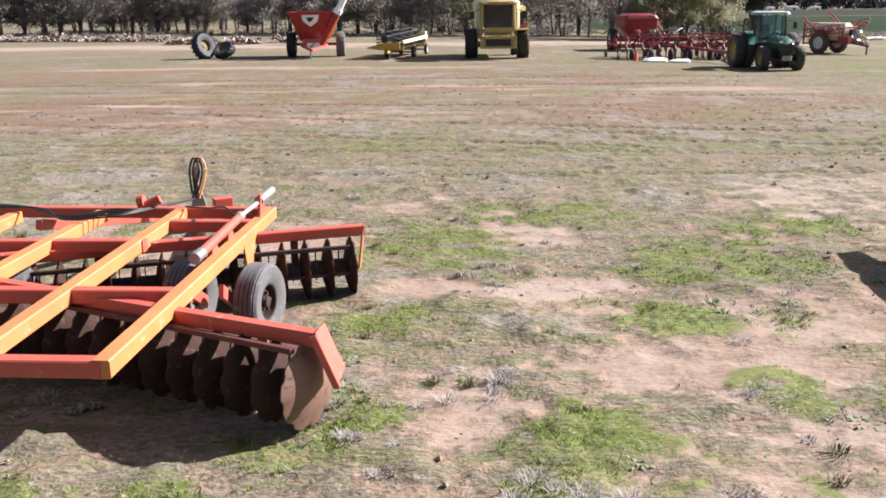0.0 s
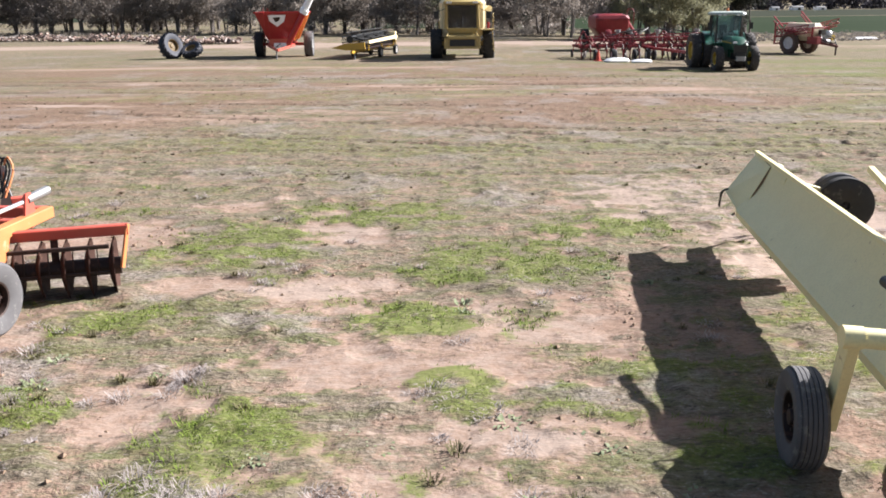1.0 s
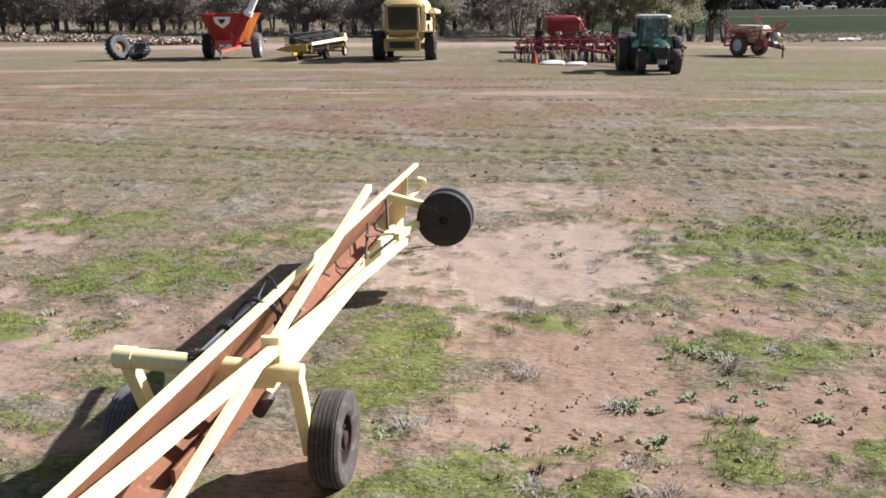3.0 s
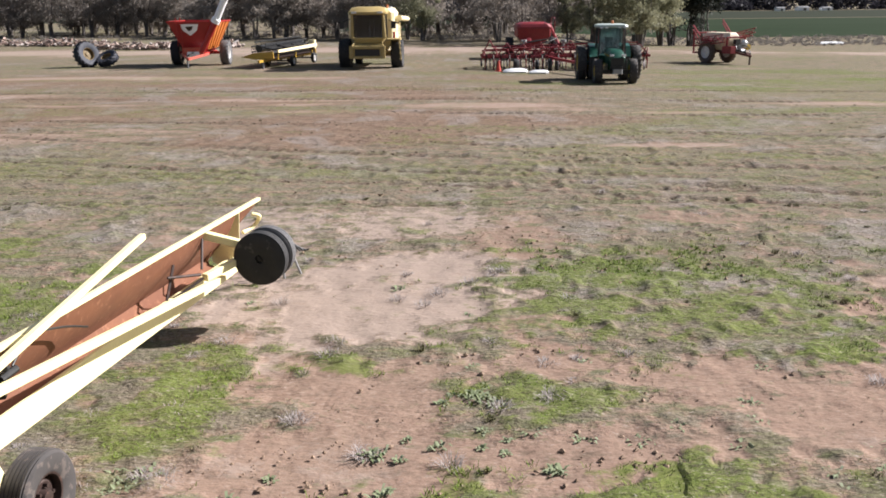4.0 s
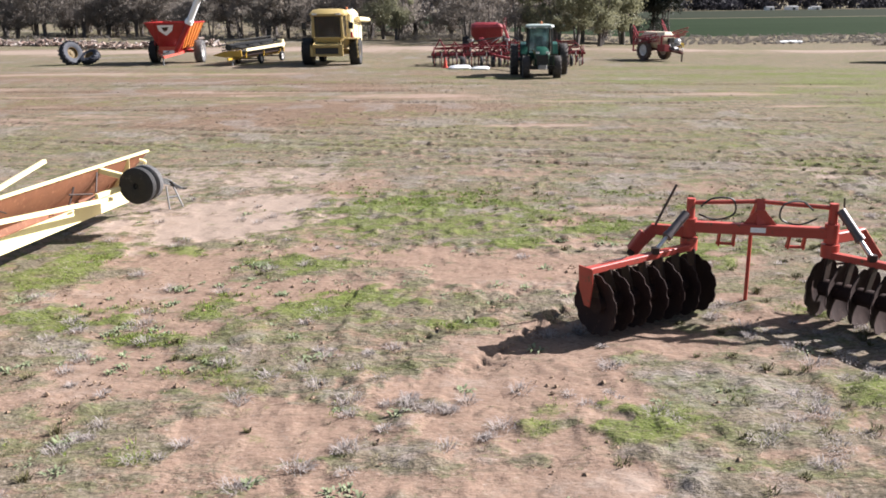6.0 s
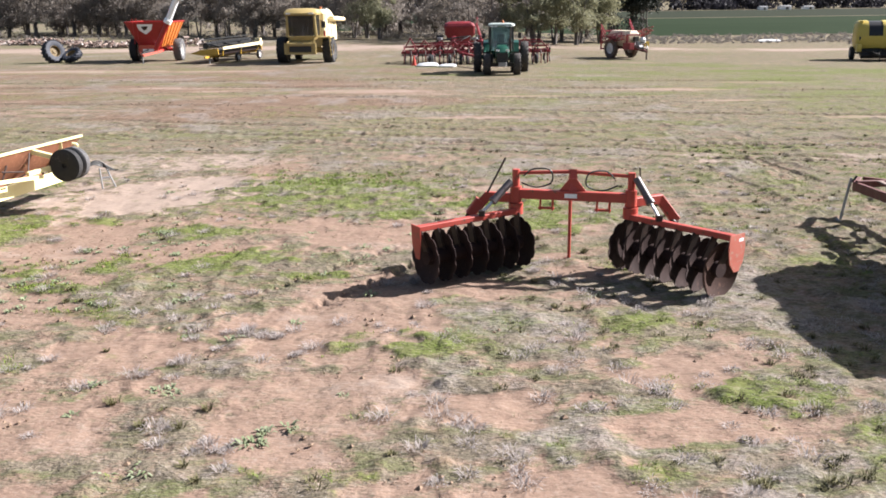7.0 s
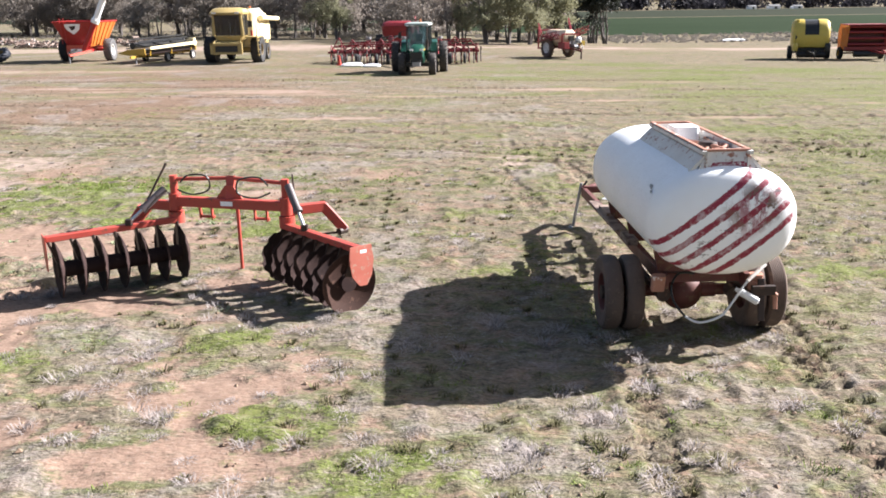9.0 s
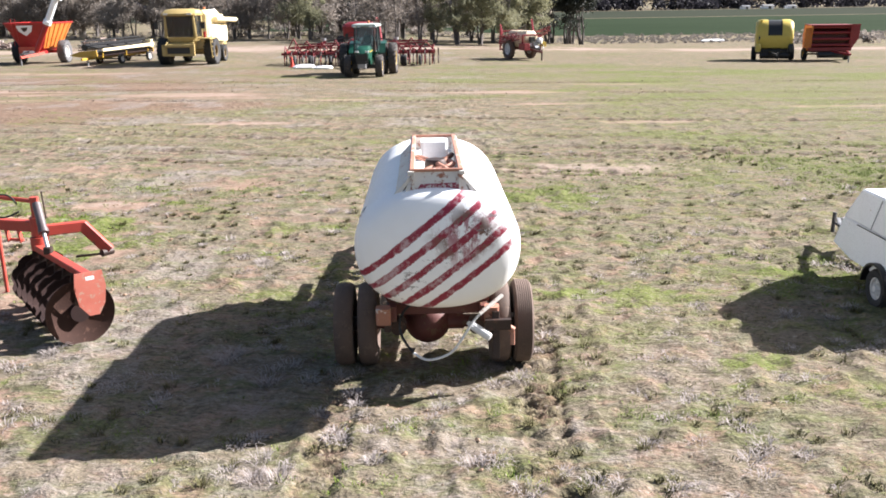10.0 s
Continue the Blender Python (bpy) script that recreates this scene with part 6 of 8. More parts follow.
    part("tail_bracket", beam(beam(bmesh.new(), (0.62, 2.85, 0.85), (0.62, 2.75, 0.35), 0.08, 0.04), (0.5, 2.8, 0.72), (0.78, 2.8, 0.72), 0.06, 0.12), DARK_RUST, t)


# ---- the small white box trailer ----
def box_trailer():
    t = thing("box_trailer", pose(31.6, 5.4, 0), "small white enclosed box trailer with tapered lid", "trailer")
    def hull(outline, taper):
        """A closed body: outline of (y, z), drawn in by taper at both sides towards the front."""
        bm2 = slab(bmesh.new(), outline, 1.5, Matrix(((0, 0, 1, 30.9), (1, 0, 0, 0), (0, 1, 0, 0), (0, 0, 0, 1))))
        for v in bm2.verts:
            v.co.x = 31.65 + (v.co.x - 31.65) * (1 - taper * max(0.0, v.co.y - 5.9))
        bmesh.ops.bevel(bm2, geom=bm2.edges[:], offset=0.02, segments=2, affect="EDGES")
        return bm2
    part("body", hull([(4.2, 0.44), (6.1, 0.44), (6.85, 0.5), (6.52, 0.975), (4.2, 0.975)], 0.1), WHITE, t, "", True)
    part("lid", hull([(4.2, 0.983), (6.52, 0.983), (5.93, 1.5), (4.35, 1.5)], 0.1), WHITE, t, "white lid with a raked front", True)
    part("lid_seam", beam(bmesh.new(), (30.895, 4.3, 0.979), (30.895, 5.95, 0.979), 0.014, 0.014), BLACK, t, "", True)
    part("door_seam", beam(bmesh.new(), (30.896, 5.55, 1.0), (30.896, 5.3, 1.46), 0.012, 0.008, (0, 1, 0)), STEEL, t, "", True)
    for x, o in ((30.95, -1), (32.35, 1)):
        wheel(t, Vector((x, 5.22, 0.27)), (o, 0, 0), 0.27, 0.17, 0.15, RUBBER, RIM_WHITE, ribs=3)
        bm = bmesh.new()
        pts = [(0.36 * math.cos(a), 0.33 * math.sin(a)) for a in [math.pi * k / 10 for k in range(11)]]
        pts += [(x2 * 0.93, y2 * 0.92) for x2, y2 in pts[::-1]]
        slab(bm, pts, 0.24, Matrix(((0, 0, 1, x - 0.12), (1, 0, 0, 5.22), (0, 1, 0, 0.29), (0, 0, 0, 1))))
        part("mudguard", bm, BLACK, t, "", True)
    part("chassis", beam(beam(bmesh.new(), (31.2, 4.4, 0.39), (31.2, 6.6, 0.39), 0.06, 0.1), (32.1, 4.4, 0.39), (32.1, 6.6, 0.39), 0.06, 0.1), STEEL, t, "", True)
    part("axle", tube(bmesh.new(), (30.95, 5.22, 0.27), (32.35, 5.22, 0.27), 0.03), STEEL, t, "", True)
    part("drawbar", beam(beam(bmesh.new(), (31.1, 6.7, 0.46), (31.72, 8.4, 0.45), 0.06, 0.09), (32.2, 6.7, 0.46), (31.78, 8.4, 0.45), 0.06, 0.09), STEEL, t, "", True)
    part("jockey_wheel", tube(lathe(bmesh.new(), [(0.0, -0.03), (0.1, -0.03), (0.1, 0.03), (0.0, 0.03)], pose(31.85, 8.1, 0.1, 0, 90, 0), 16), (31.85, 8.1, 0.1), (31.85, 8.1, 0.75), 0.025), BLACK, t, "", True)
    part("tap_bracket", tube(tube(bmesh.new(), (31.02, 6.66, 0.76), (30.95, 6.8, 0.8), 0.02), (30.94, 6.82, 0.66), (30.95, 6.82, 0.96), 0.03), BLACK, t, "", True)


grader_blade()
disc_harrow()
disc_ridger()
water_tanker()
box_trailer()

# ---- machines across the paddock; each faces down its own -y ----
def parked(x, y, rz=0.0, wide=1.0):
    return on_ground(x, y, rz) @ Matrix.Diagonal((1.04 * wide, 1.04, 1.04, 1))


def wheel_l(t, c, d, R, w, r_in, rubber, steel, lugs=0, ribs=0, label="", lug_h=0.03):
    return wheel(t, Vector(c), d, R, w, r_in, rubber, steel, lugs, ribs, False, label, lug_h)


def tractor():
    t = thing("tractor", parked(20.25, 51.7, -1.9), "dark green farm tractor with dual rear wheels and yellow rims", "tractor")
    for x, o in ((-1.5, -1), (-0.9, -1), (1.5, 1), (0.9, 1)):
        wheel_l(t, (x, 1.4, 0.93), (o, 0, 0), 0.93, 0.48, 0.5, TRACTOR_RUBBER, RIM_YELLOW, lugs=20, lug_h=0.035)
    for x, o in ((-0.92, -1), (0.92, 1)):
        wheel_l(t, (x, -1.35, 0.64), (o, 0, 0), 0.64, 0.42, 0.34, TRACTOR_RUBBER, RIM_YELLOW, lugs=18, lug_h=0.028)
    part("rear_axle", tube(bmesh.new(), (-1.6, 1.4, 0.93), (1.6, 1.4, 0.93), 0.13, 14), GREEN, t)
    part("front_axle", beam(bmesh.new(), (-0.85, -1.35, 0.6), (0.85, -1.35, 0.6), 0.2, 0.22), BLACK, t)
    part("transmission", loft(bmesh.new(), [rect(0.6, 3.2, 0.5, 0, 0.3), rect(0.75, 3.3, 0.75, 0, 0.3), rect(0.75, 3.3, 1.15, 0, 0.3)]), GREEN, t)
    part("hood", loft(bmesh.new(), [rect(0.74, 2.1, 1.1, 0, -1.1), rect(0.8, 2.15, 1.38, 0, -1.1, 0.1), rect(0.76, 1.95, 1.6, 0, -1.0, 0.15), rect(0.56, 1.6, 1.76, 0, -0.85, 0.15)]), GREEN, t)
    part("grille", beam(bmesh.new(), (0, -2.19, 0.82), (0, -2.19, 1.36), 0.7, 0.03, (0, 1, 0)), BLACK, t, "black grille")
    for x in (-0.3, 0.3):
        part("headlight", box(bmesh.new(), (x, -2.15, 1.5), (0.2, 0.08, 0.1)), WHITE_PLASTIC, t, "clear headlight")
        part("hood_stripe", beam(bmesh.new(), (1.45 * x, -2.0, 1.46), (1.45 * x, -0.2, 1.5), 0.012, 0.05), RIM_YELLOW, t)
    part("front_weight", box(bmesh.new(), (0, -2.25, 0.68), (0.5, 0.26, 0.24), None, 0.04), STEEL, t)
    part("front_support", box(bmesh.new(), (0, -1.8, 0.78), (0.5, 1.0, 0.3)), BLACK, t)
    part("cab_floor", loft(bmesh.new(), [rect(1.0, 1.4, 1.05, 0, 0.75), rect(1.5, 1.6, 1.4, 0, 0.75)]), GREEN, t)
    for x, y, x2, y2 in ((-0.72, -0.05, -0.66, 0.08), (0.72, -0.05, 0.66, 0.08), (-0.78, 0.8, -0.74, 0.8), (0.78, 0.8, 0.74, 0.8), (-0.7, 1.6, -0.64, 1.5), (0.7, 1.6, 0.64, 1.5)):
        part("cab_post", beam(bmesh.new(), (x, y, 1.35), (x2, y2, 2.86), 0.08, 0.08, (0, 1, 0)), BLACK, t, "black cab post")
    part("roof", loft(bmesh.new(), [rect(1.5, 1.75, 2.84, 0, 0.78, 0.1), rect(1.66, 1.95, 2.9, 0, 0.74, 0.14), rect(1.6, 1.9, 3.0, 0, 0.74, 0.2), rect(1.2, 1.5, 3.05, 0, 0.74, 0.2)]), ROOF_GREY, t)
    for x in (-0.62, -0.35, 0.35, 0.62):
        part("work_light", box(bmesh.new(), (x, -0.22, 2.87), (0.16, 0.05, 0.08)), WHITE_PLASTIC, t)
    for name, a, b, w in (("windscreen", (0, -0.03, 1.42), (0, 0.08, 2.82), 1.3), ("rear_window", (0, 1.58, 1.42), (0, 1.49, 2.82), 1.28)):
        part(name, beam(bmesh.new(), a, b, w, 0.008, (0, 1, 0), 0.001), GLASS, t).visible_shadow = False
    for x in (-0.755, 0.755):
        part("door_glass", beam(bmesh.new(), (x, 0.4, 1.42), (x * 0.94, 0.42, 2.82), 0.008, 0.72, (0, 1, 0), 0.001), GLASS, t).visible_shadow = False
    part("seat", box(box(bmesh.new(), (0, 0.95, 1.62), (0.5, 0.5, 0.14), None, 0.04), (0, 1.2, 1.98), (0.48, 0.13, 0.7), None, 0.04), BLACK, t)
    part("steering_wheel", lathe(bmesh.new(), [(0.18, 0.0), (0.2, 0.015), (0.22, 0.0), (0.2, -0.015)], pose(0, 0.4, 1.98, -35, 0, 0), 18, closed=True), BLACK, t)
    part("dash", box(bmesh.new(), (0, 0.16, 1.65), (0.5, 0.25, 0.45)), BLACK, t)
    for s in (-1, 1):
        part("fender", loft(bmesh.new(), [[(s * x, y, z) for x, y, z in ((0.62, 0.45, 1.3), (1.12, 0.45, 1.3), (1.12, 0.5, 1.36), (0.62, 0.5, 1.36))], [(s * x, y, z) for x, y, z in ((0.62, 0.8, 1.78), (1.12, 0.8, 1.78), (1.12, 0.84, 1.84), (0.62, 0.84, 1.84))], [(s * x, y, z) for x, y, z in ((0.62, 1.5, 1.92), (1.12, 1.5, 1.92), (1.12, 1.5, 1.99), (0.62, 1.5, 1.99))], [(s * x, y, z) for x, y, z in ((0.62, 2.1, 1.72), (1.12, 2.1, 1.72), (1.12, 2.13, 1.79), (0.62, 2.13, 1.79))]]), GREEN, t)
        part("mirror", tube(box(bmesh.new(), (s * 1.12, -0.12, 2.3), (0.2, 0.04, 0.34)), (s * 0.72, -0.05, 2.55), (s * 1.12, -0.1, 2.5), 0.015), BLACK, t)
        part("step", box(bmesh.new(), (s * 0.66, -0.1, 0.95), (0.28, 0.3, 0.5)), BLACK, t)
    part("exhaust", tube(tube(bmesh.new(), (0.55, -0.25, 1.4), (0.55, -0.25, 2.0), 0.08, 12), (0.55, -0.25, 2.0), (0.55, -0.25, 2.75), 0.04, 10), DARK_RUST, t)
    part("beacon", lathe(bmesh.new(), [(0.0, 0.2), (0.05, 0.19), (0.07, 0.1), (0.08, 0.0)], pose(0.1, 0.9, 3.04), 14), ORANGE, t, "orange rotating beacon")
    part("linkage", beam(beam(bmesh.new(), (-0.4, 1.7, 0.8), (-0.42, 2.7, 0.55), 0.08, 0.1), (0.4, 1.7, 0.8), (0.42, 2.7, 0.55), 0.08, 0.1), GREEN, t)


def combine():
    t = thing("combine_harvester", parked(5.7, 64.0, -2.5, 1.12), "yellow combine harvester with large cab and no cutting front", "harvester")
    for x, o in ((-1.55, -1), (1.55, 1)):
        wheel_l(t, (x, 0.0, 0.95), (o, 0, 0), 0.95, 0.68, 0.42, RUBBER, DIRTY_RIM, lugs=20, lug_h=0.035)
    for x, o in ((-1.25, -1), (1.25, 1)):
        wheel_l(t, (x, 3.9, 0.62), (o, 0, 0), 0.62, 0.4, 0.32, RUBBER, DIRTY_RIM, lugs=18)
    part("front_axle", tube(bmesh.new(), (-1.4, 0, 0.95), (1.4, 0, 0.95), 0.16, 12), DULL_YELLOW, t)
    part("rear_axle", beam(bmesh.new(), (-1.2, 3.9, 0.62), (1.2, 3.9, 0.62), 0.16, 0.2), DULL_YELLOW, t)
    # body panels paler than the front: sunlight on them put into the colour
    part("body", loft(bmesh.new(), [rect(1.7, 4.6, 1.0, 0, 2.4), rect(2.4, 5.0, 1.5, 0, 2.6), rect(2.7, 5.2, 2.1, 0, 2.7, 0.1), rect(2.7, 5.0, 3.1, 0, 2.6, 0.12)]), PALE_YELLOW, t)
    part("grain_tank", loft(bmesh.new(), [rect(2.7, 3.0, 3.1, 0, 1.75, 0.12), rect(2.8, 3.1, 3.55, 0, 1.75, 0.2), rect(2.4, 2.7, 3.85, 0, 1.75, 0.25)]), PALE_YELLOW, t, "pale yellow grain tank, sunlight put into its colour")
    part("engine_hood", loft(bmesh.new(), [rect(2.5, 2.0, 3.1, 0, 4.2, 0.1), rect(2.3, 1.8, 3.5, 0, 4.1, 0.2)]), PALE_YELLOW, t)
    part("side_panel", loft(bmesh.new(), [[(1.37, 0.7, 1.7), (1.37, 4.9, 1.5), (1.4, 4.9, 1.5), (1.4, 0.7, 1.7)], [(1.37, 0.7, 3.0), (1.37, 4.9, 2.8), (1.4, 4.9, 2.8), (1.4, 0.7, 3.0)]]), PALE_YELLOW, t)
    part("cab_base", loft(bmesh.new(), [rect(1.5, 1.5, 1.65, 0, -0.75), rect(1.95, 1.7, 1.98, 0, -0.75)]), DULL_YELLOW, t)
    for x in (-0.93, 0.93):
        part("cab_pillar", loft(bmesh.new(), [rect(0.24, 0.16, 1.95, x, -1.5, 0.06), rect(0.2, 0.16, 3.5, x * 0.95, -1.62, 0.06)]), DULL_YELLOW, t)
        part("cab_pillar", loft(bmesh.new(), [rect(0.14, 0.2, 1.95, x, 0.05, 0.03), rect(0.14, 0.2, 3.5, x, 0.05, 0.03)]), DULL_YELLOW, t)
        part("side_glass", beam(bmesh.new(), (x, -0.75, 2.0), (x, -0.78, 3.48), 0.01, 1.4, (0, 1, 0), 0.001), GLASS_DARK, t).visible_shadow = False
    part("windscreen", beam(bmesh.new(), (0.0, -1.54, 1.98), (0.0, -1.69, 3.46), 1.74, 0.01, (0, 1, 0), 0.001), GLASS_DARK, t).visible_shadow = False
    part("cab_back", beam(bmesh.new(), (0, 0.1, 2.0), (0, 0.1, 3.5), 1.8, 0.04, (0, 1, 0)), BLACK, t)
    part("cab_roof", loft(bmesh.new(), [rect(2.1, 2.2, 3.48, 0, -0.8, 0.15), rect(2.2, 2.35, 3.62, 0, -0.84, 0.3), rect(1.9, 2.0, 3.88, 0, -0.7, 0.4), rect(1.2, 1.3, 3.96, 0, -0.6, 0.3)]), DULL_YELLOW, t)
    part("operator_seat", box(box(bmesh.new(), (0, -0.5, 2.3), (0.5, 0.5, 0.5)), (0, -0.25, 2.75), (0.5, 0.14, 0.7)), BLACK, t)
    part("steering_column", tube(bmesh.new(), (0, -1.1, 2.0), (0, -0.95, 2.75), 0.05), BLACK, t)
    part("feeder_house", loft(bmesh.new(), [[(-0.75, -0.6, 1.2), (0.75, -0.6, 1.2), (0.75, -0.6, 1.85), (-0.75, -0.6, 1.85)], [(-0.85, -2.3, 0.75), (0.85, -2.3, 0.75), (0.85, -2.3, 1.4), (-0.85, -2.3, 1.4)]]), DULL_YELLOW, t)
    # the house is closed; a black plate stands for the shaded opening
    part("feeder_mouth", box(bmesh.new(), (0, -2.3, 1.08), (1.45, 0.06, 0.42)), BLACK, t, "black plate standing for the shade inside the feeder mouth")
    part("feeder_frame", beam(beam(beam(beam(bmesh.new(), (-0.95, -2.32, 0.72), (-0.95, -2.32, 1.5), 0.18, 0.16, (0, 1, 0)), (0.95, -2.32, 0.72), (0.95, -2.32, 1.5), 0.18, 0.16, (0, 1, 0)), (-1.0, -2.32, 1.42), (1.0, -2.32, 1.42), 0.16, 0.16), (-0.95, -2.32, 0.76), (0.95, -2.32, 0.76), 0.14, 0.12), DULL_YELLOW, t)
    part("platform", box(bmesh.new(), (1.45, -0.7, 1.86), (0.8, 1.5, 0.08)), DULL_YELLOW, t)
    part("ladder", beam(beam(bmesh.new(), (1.85, -1.2, 0.5), (1.75, -1.1, 1.85), 0.05, 0.05), (1.85, -0.7, 0.5), (1.75, -0.7, 1.85), 0.05, 0.05), DULL_YELLOW, t)
    for z in (0.6, 0.95, 1.3, 1.6):
        part("ladder_step", beam(bmesh.new(), (1.85 - 0.05 * z, -1.18, z), (1.85 - 0.05 * z, -0.7, z), 0.12, 0.03), DULL_YELLOW, t)
    part("handrail", pipe(bmesh.new(), [(1.8, -1.4, 1.9), (1.8, -1.4, 2.8), (1.8, -0.4, 2.8), (1.8, -0.3, 1.9)], 0.02), DULL_YELLOW, t)
    part("unloading_auger", tube(tube(bmesh.new(), (1.25, 1.2, 3.1), (1.62, 1.3, 3.2), 0.2, 16), (1.62, 1.1, 3.2), (1.72, 6.2, 3.05), 0.17, 16), PALE_YELLOW, t)
    part("auger_spout", tube(bmesh.new(), (1.72, 6.15, 3.05), (1.75, 6.5, 2.75), 0.18, 14), BLACK, t)
    for s in (-1, 1):
        part("mirror", tube(box(bmesh.new(), (s * 1.5, -1.7, 2.8), (0.28, 0.05, 0.45)), (s * 1.0, -1.55, 3.2), (s * 1.5, -1.7, 3.0), 0.02), BLACK, t)
        part("headlight", box(bmesh.new(), (s * 0.75, -1.98, 3.6), (0.3, 0.05, 0.12)), WHITE_PLASTIC, t)
    part("beacon", lathe(bmesh.new(), [(0.0, 0.22), (0.07, 0.2), (0.08, 0.0)], pose(0.9, 1.2, 3.85), 12), ORANGE, t)
    part("straw_hood", loft(bmesh.new(), [rect(2.2, 0.8, 1.2, 0, 5.3), rect(2.4, 1.0, 2.4, 0, 5.2)]), DULL_YELLOW, t)
    part("roof_visor", loft(bmesh.new(), [[(-1.0, -1.7, 3.44), (1.0, -1.7, 3.44), (1.05, -2.0, 3.5), (-1.05, -2.0, 3.5)], [(-1.0, -1.7, 3.56), (1.0, -1.7, 3.56), (0.9, -1.98, 3.58), (-0.9, -1.98, 3.58)]]), DULL_YELLOW, t)
    for z in (1.75, 2.35, 2.9):
        part("panel_seam", beam(bmesh.new(), (1.404, 0.75, z), (1.404, 4.85, z - 0.12), 0.012, 0.035), DARK_RUST, t)
    for y in (1.7, 2.8, 3.9):
        part("panel_seam", beam(bmesh.new(), (1.404, y, 1.6), (1.404, y, 2.92), 0.03, 0.012, (1, 0, 0)), DARK_RUST, t)
    for k in range(6):
        part("louvre", beam(bmesh.new(), (1.41, 3.2, 2.45 + 0.07 * k), (1.41, 3.75, 2.44 + 0.07 * k), 0.03, 0.025), BLACK, t)
    for y, lean in ((-1.3, -0.05), (-0.25, 0.0)):
        part("door_post", beam(bmesh.new(), (0.99, y, 2.0), (0.99, y + lean, 3.45), 0.05, 0.1, (0, 1, 0)), BLACK, t, "black cab door post")
    part("fire_extinguisher", tube(bmesh.new(), (1.5, -1.38, 1.95), (1.5, -1.38, 2.35), 0.07, 12), SCARLET, t)
    part("air_intake", lathe(bmesh.new(), [(0.0, 0.5), (0.2, 0.48), (0.24, 0.3), (0.2, 0.0)], pose(0.8, 3.6, 3.45), 16), STEEL, t)
    for s in (-1, 1):
        part("tie_bar", beam(bmesh.new(), (s * 0.95, -2.2, 1.4), (s * 0.7, -1.3, 1.9), 0.06, 0.06), DULL_YELLOW, t)
    part("belt_guard", box(bmesh.new(), (-1.4, 2.6, 1.9), (0.1, 3.6, 1.0)), DULL_YELLOW, t)


def chaser_bin():
    t = thing("chaser_bin", parked(-7.2, 67.3, 1.5), "red grain chaser bin with raised white auger and faded orange sides", "grain bin")
    for x, o in ((-1.72, -1), (1.72, 1)):
        wheel_l(t, (x, 0.6, 0.85), (o, 0, 0), 0.85, 0.6, 0.42, RUBBER if x < 0 else GREY_RUBBER, RIM_WHITE, lugs=18)
    part("axle", beam(bmesh.new(), (-1.5, 0.6, 0.85), (1.5, 0.6, 0.85), 0.2, 0.2), SCARLET, t)
    lo, hi = rect(1.7, 3.6, 1.15, 0, 0.6), rect(3.3, 4.9, 3.0, 0, 0.6)
    def wall(a, b, thick):
        bm = bmesh.new()
        vs = [bm.verts.new(p) for p in (lo[a], lo[b], hi[b], hi[a])]
        f = bm.faces.new(vs)
        f.normal_update()
        n = f.normal.copy()
        ext = bmesh.ops.extrude_face_region(bm, geom=[f])
        c = Vector((0, 0.6, 2.1))
        if n.dot(c - Vector(lo[a])) < 0:
            n = -n
        bmesh.ops.translate(bm, verts=[v for v in ext["geom"] if isinstance(v, bmesh.types.BMVert)], vec=n * thick)
        return bm
    names = {4: ("front_wall", SCARLET), 6: ("side_wall", BIN_ORANGE), 0: ("rear_wall", SCARLET), 2: ("side_wall", SCARLET)}
    for a in range(8):
        nm, mt = names.get(a, ("corner_post", SCARLET))
        part(nm, wall(a, (a + 1) % 8, 0.03), mt, t)
    part("floor_pan", loft(bmesh.new(), [rect(0.8, 3.0, 0.8, 0, 0.6), rect(1.72, 3.62, 1.16, 0, 0.6)]), SCARLET, t)
    for k in range(5):
        y = -1.3 + 0.95 * k
        part("side_rib", beam(bmesh.new(), (0.9, 0.6 + (y - 0.6) * 0.75, 1.2), (1.67, y, 2.98), 0.05, 0.07), BIN_ORANGE, t)
        part("side_rib", beam(bmesh.new(), (-0.9, 0.6 + (y - 0.6) * 0.75, 1.2), (-1.67, y, 2.98), 0.05, 0.07), SCARLET, t)
    for a, b in (((-1.65, -1.85), (1.65, -1.85)), ((1.65, -1.85), (1.65, 3.05)), ((-1.65, -1.85), (-1.65, 3.05)), ((-1.65, 3.05), (1.65, 3.05))):
        part("top_rail", beam(bmesh.new(), (*a, 3.02), (*b, 3.02), 0.09, 0.09), SCARLET, t)
    # plain shield shape on the front
    m = Matrix(((1, 0, 0, -0.15), (0, -0.33, -0.94, -1.64), (0, 0.94, -0.33, 2.3), (0, 0, 0, 1)))
    part("badge", slab(bmesh.new(), [(-0.62, 0.6), (0.62, 0.6), (0.48, 0.15), (0.0, -0.22), (-0.48, 0.15)], 0.02, m), WHITE, t, "white shield badge")
    part("badge_mark", slab(bmesh.new(), [(-0.28, 0.42), (0.26, 0.46), (0.12, 0.2), (-0.1, 0.1)], 0.012, m @ Matrix.Translation((0, 0, 0.02))), DARK_RUST, t)
    part("auger_lower", tube(bmesh.new(), (0.55, -1.75, 1.0), (1.75, -2.15, 3.05), 0.2, 16), SCARLET, t)
    part("auger_upper", tube(tube(bmesh.new(), (1.75, -2.15, 3.05), (2.75, -2.35, 5.0), 0.23, 16), (1.68, -2.13, 2.95), (1.82, -2.17, 3.2), 0.3, 16), WHITE, t, "white upper auger tube")
    part("auger_spout", tube(bmesh.new(), (2.7, -2.35, 4.95), (3.1, -2.4, 4.8), 0.22, 14), WHITE, t)
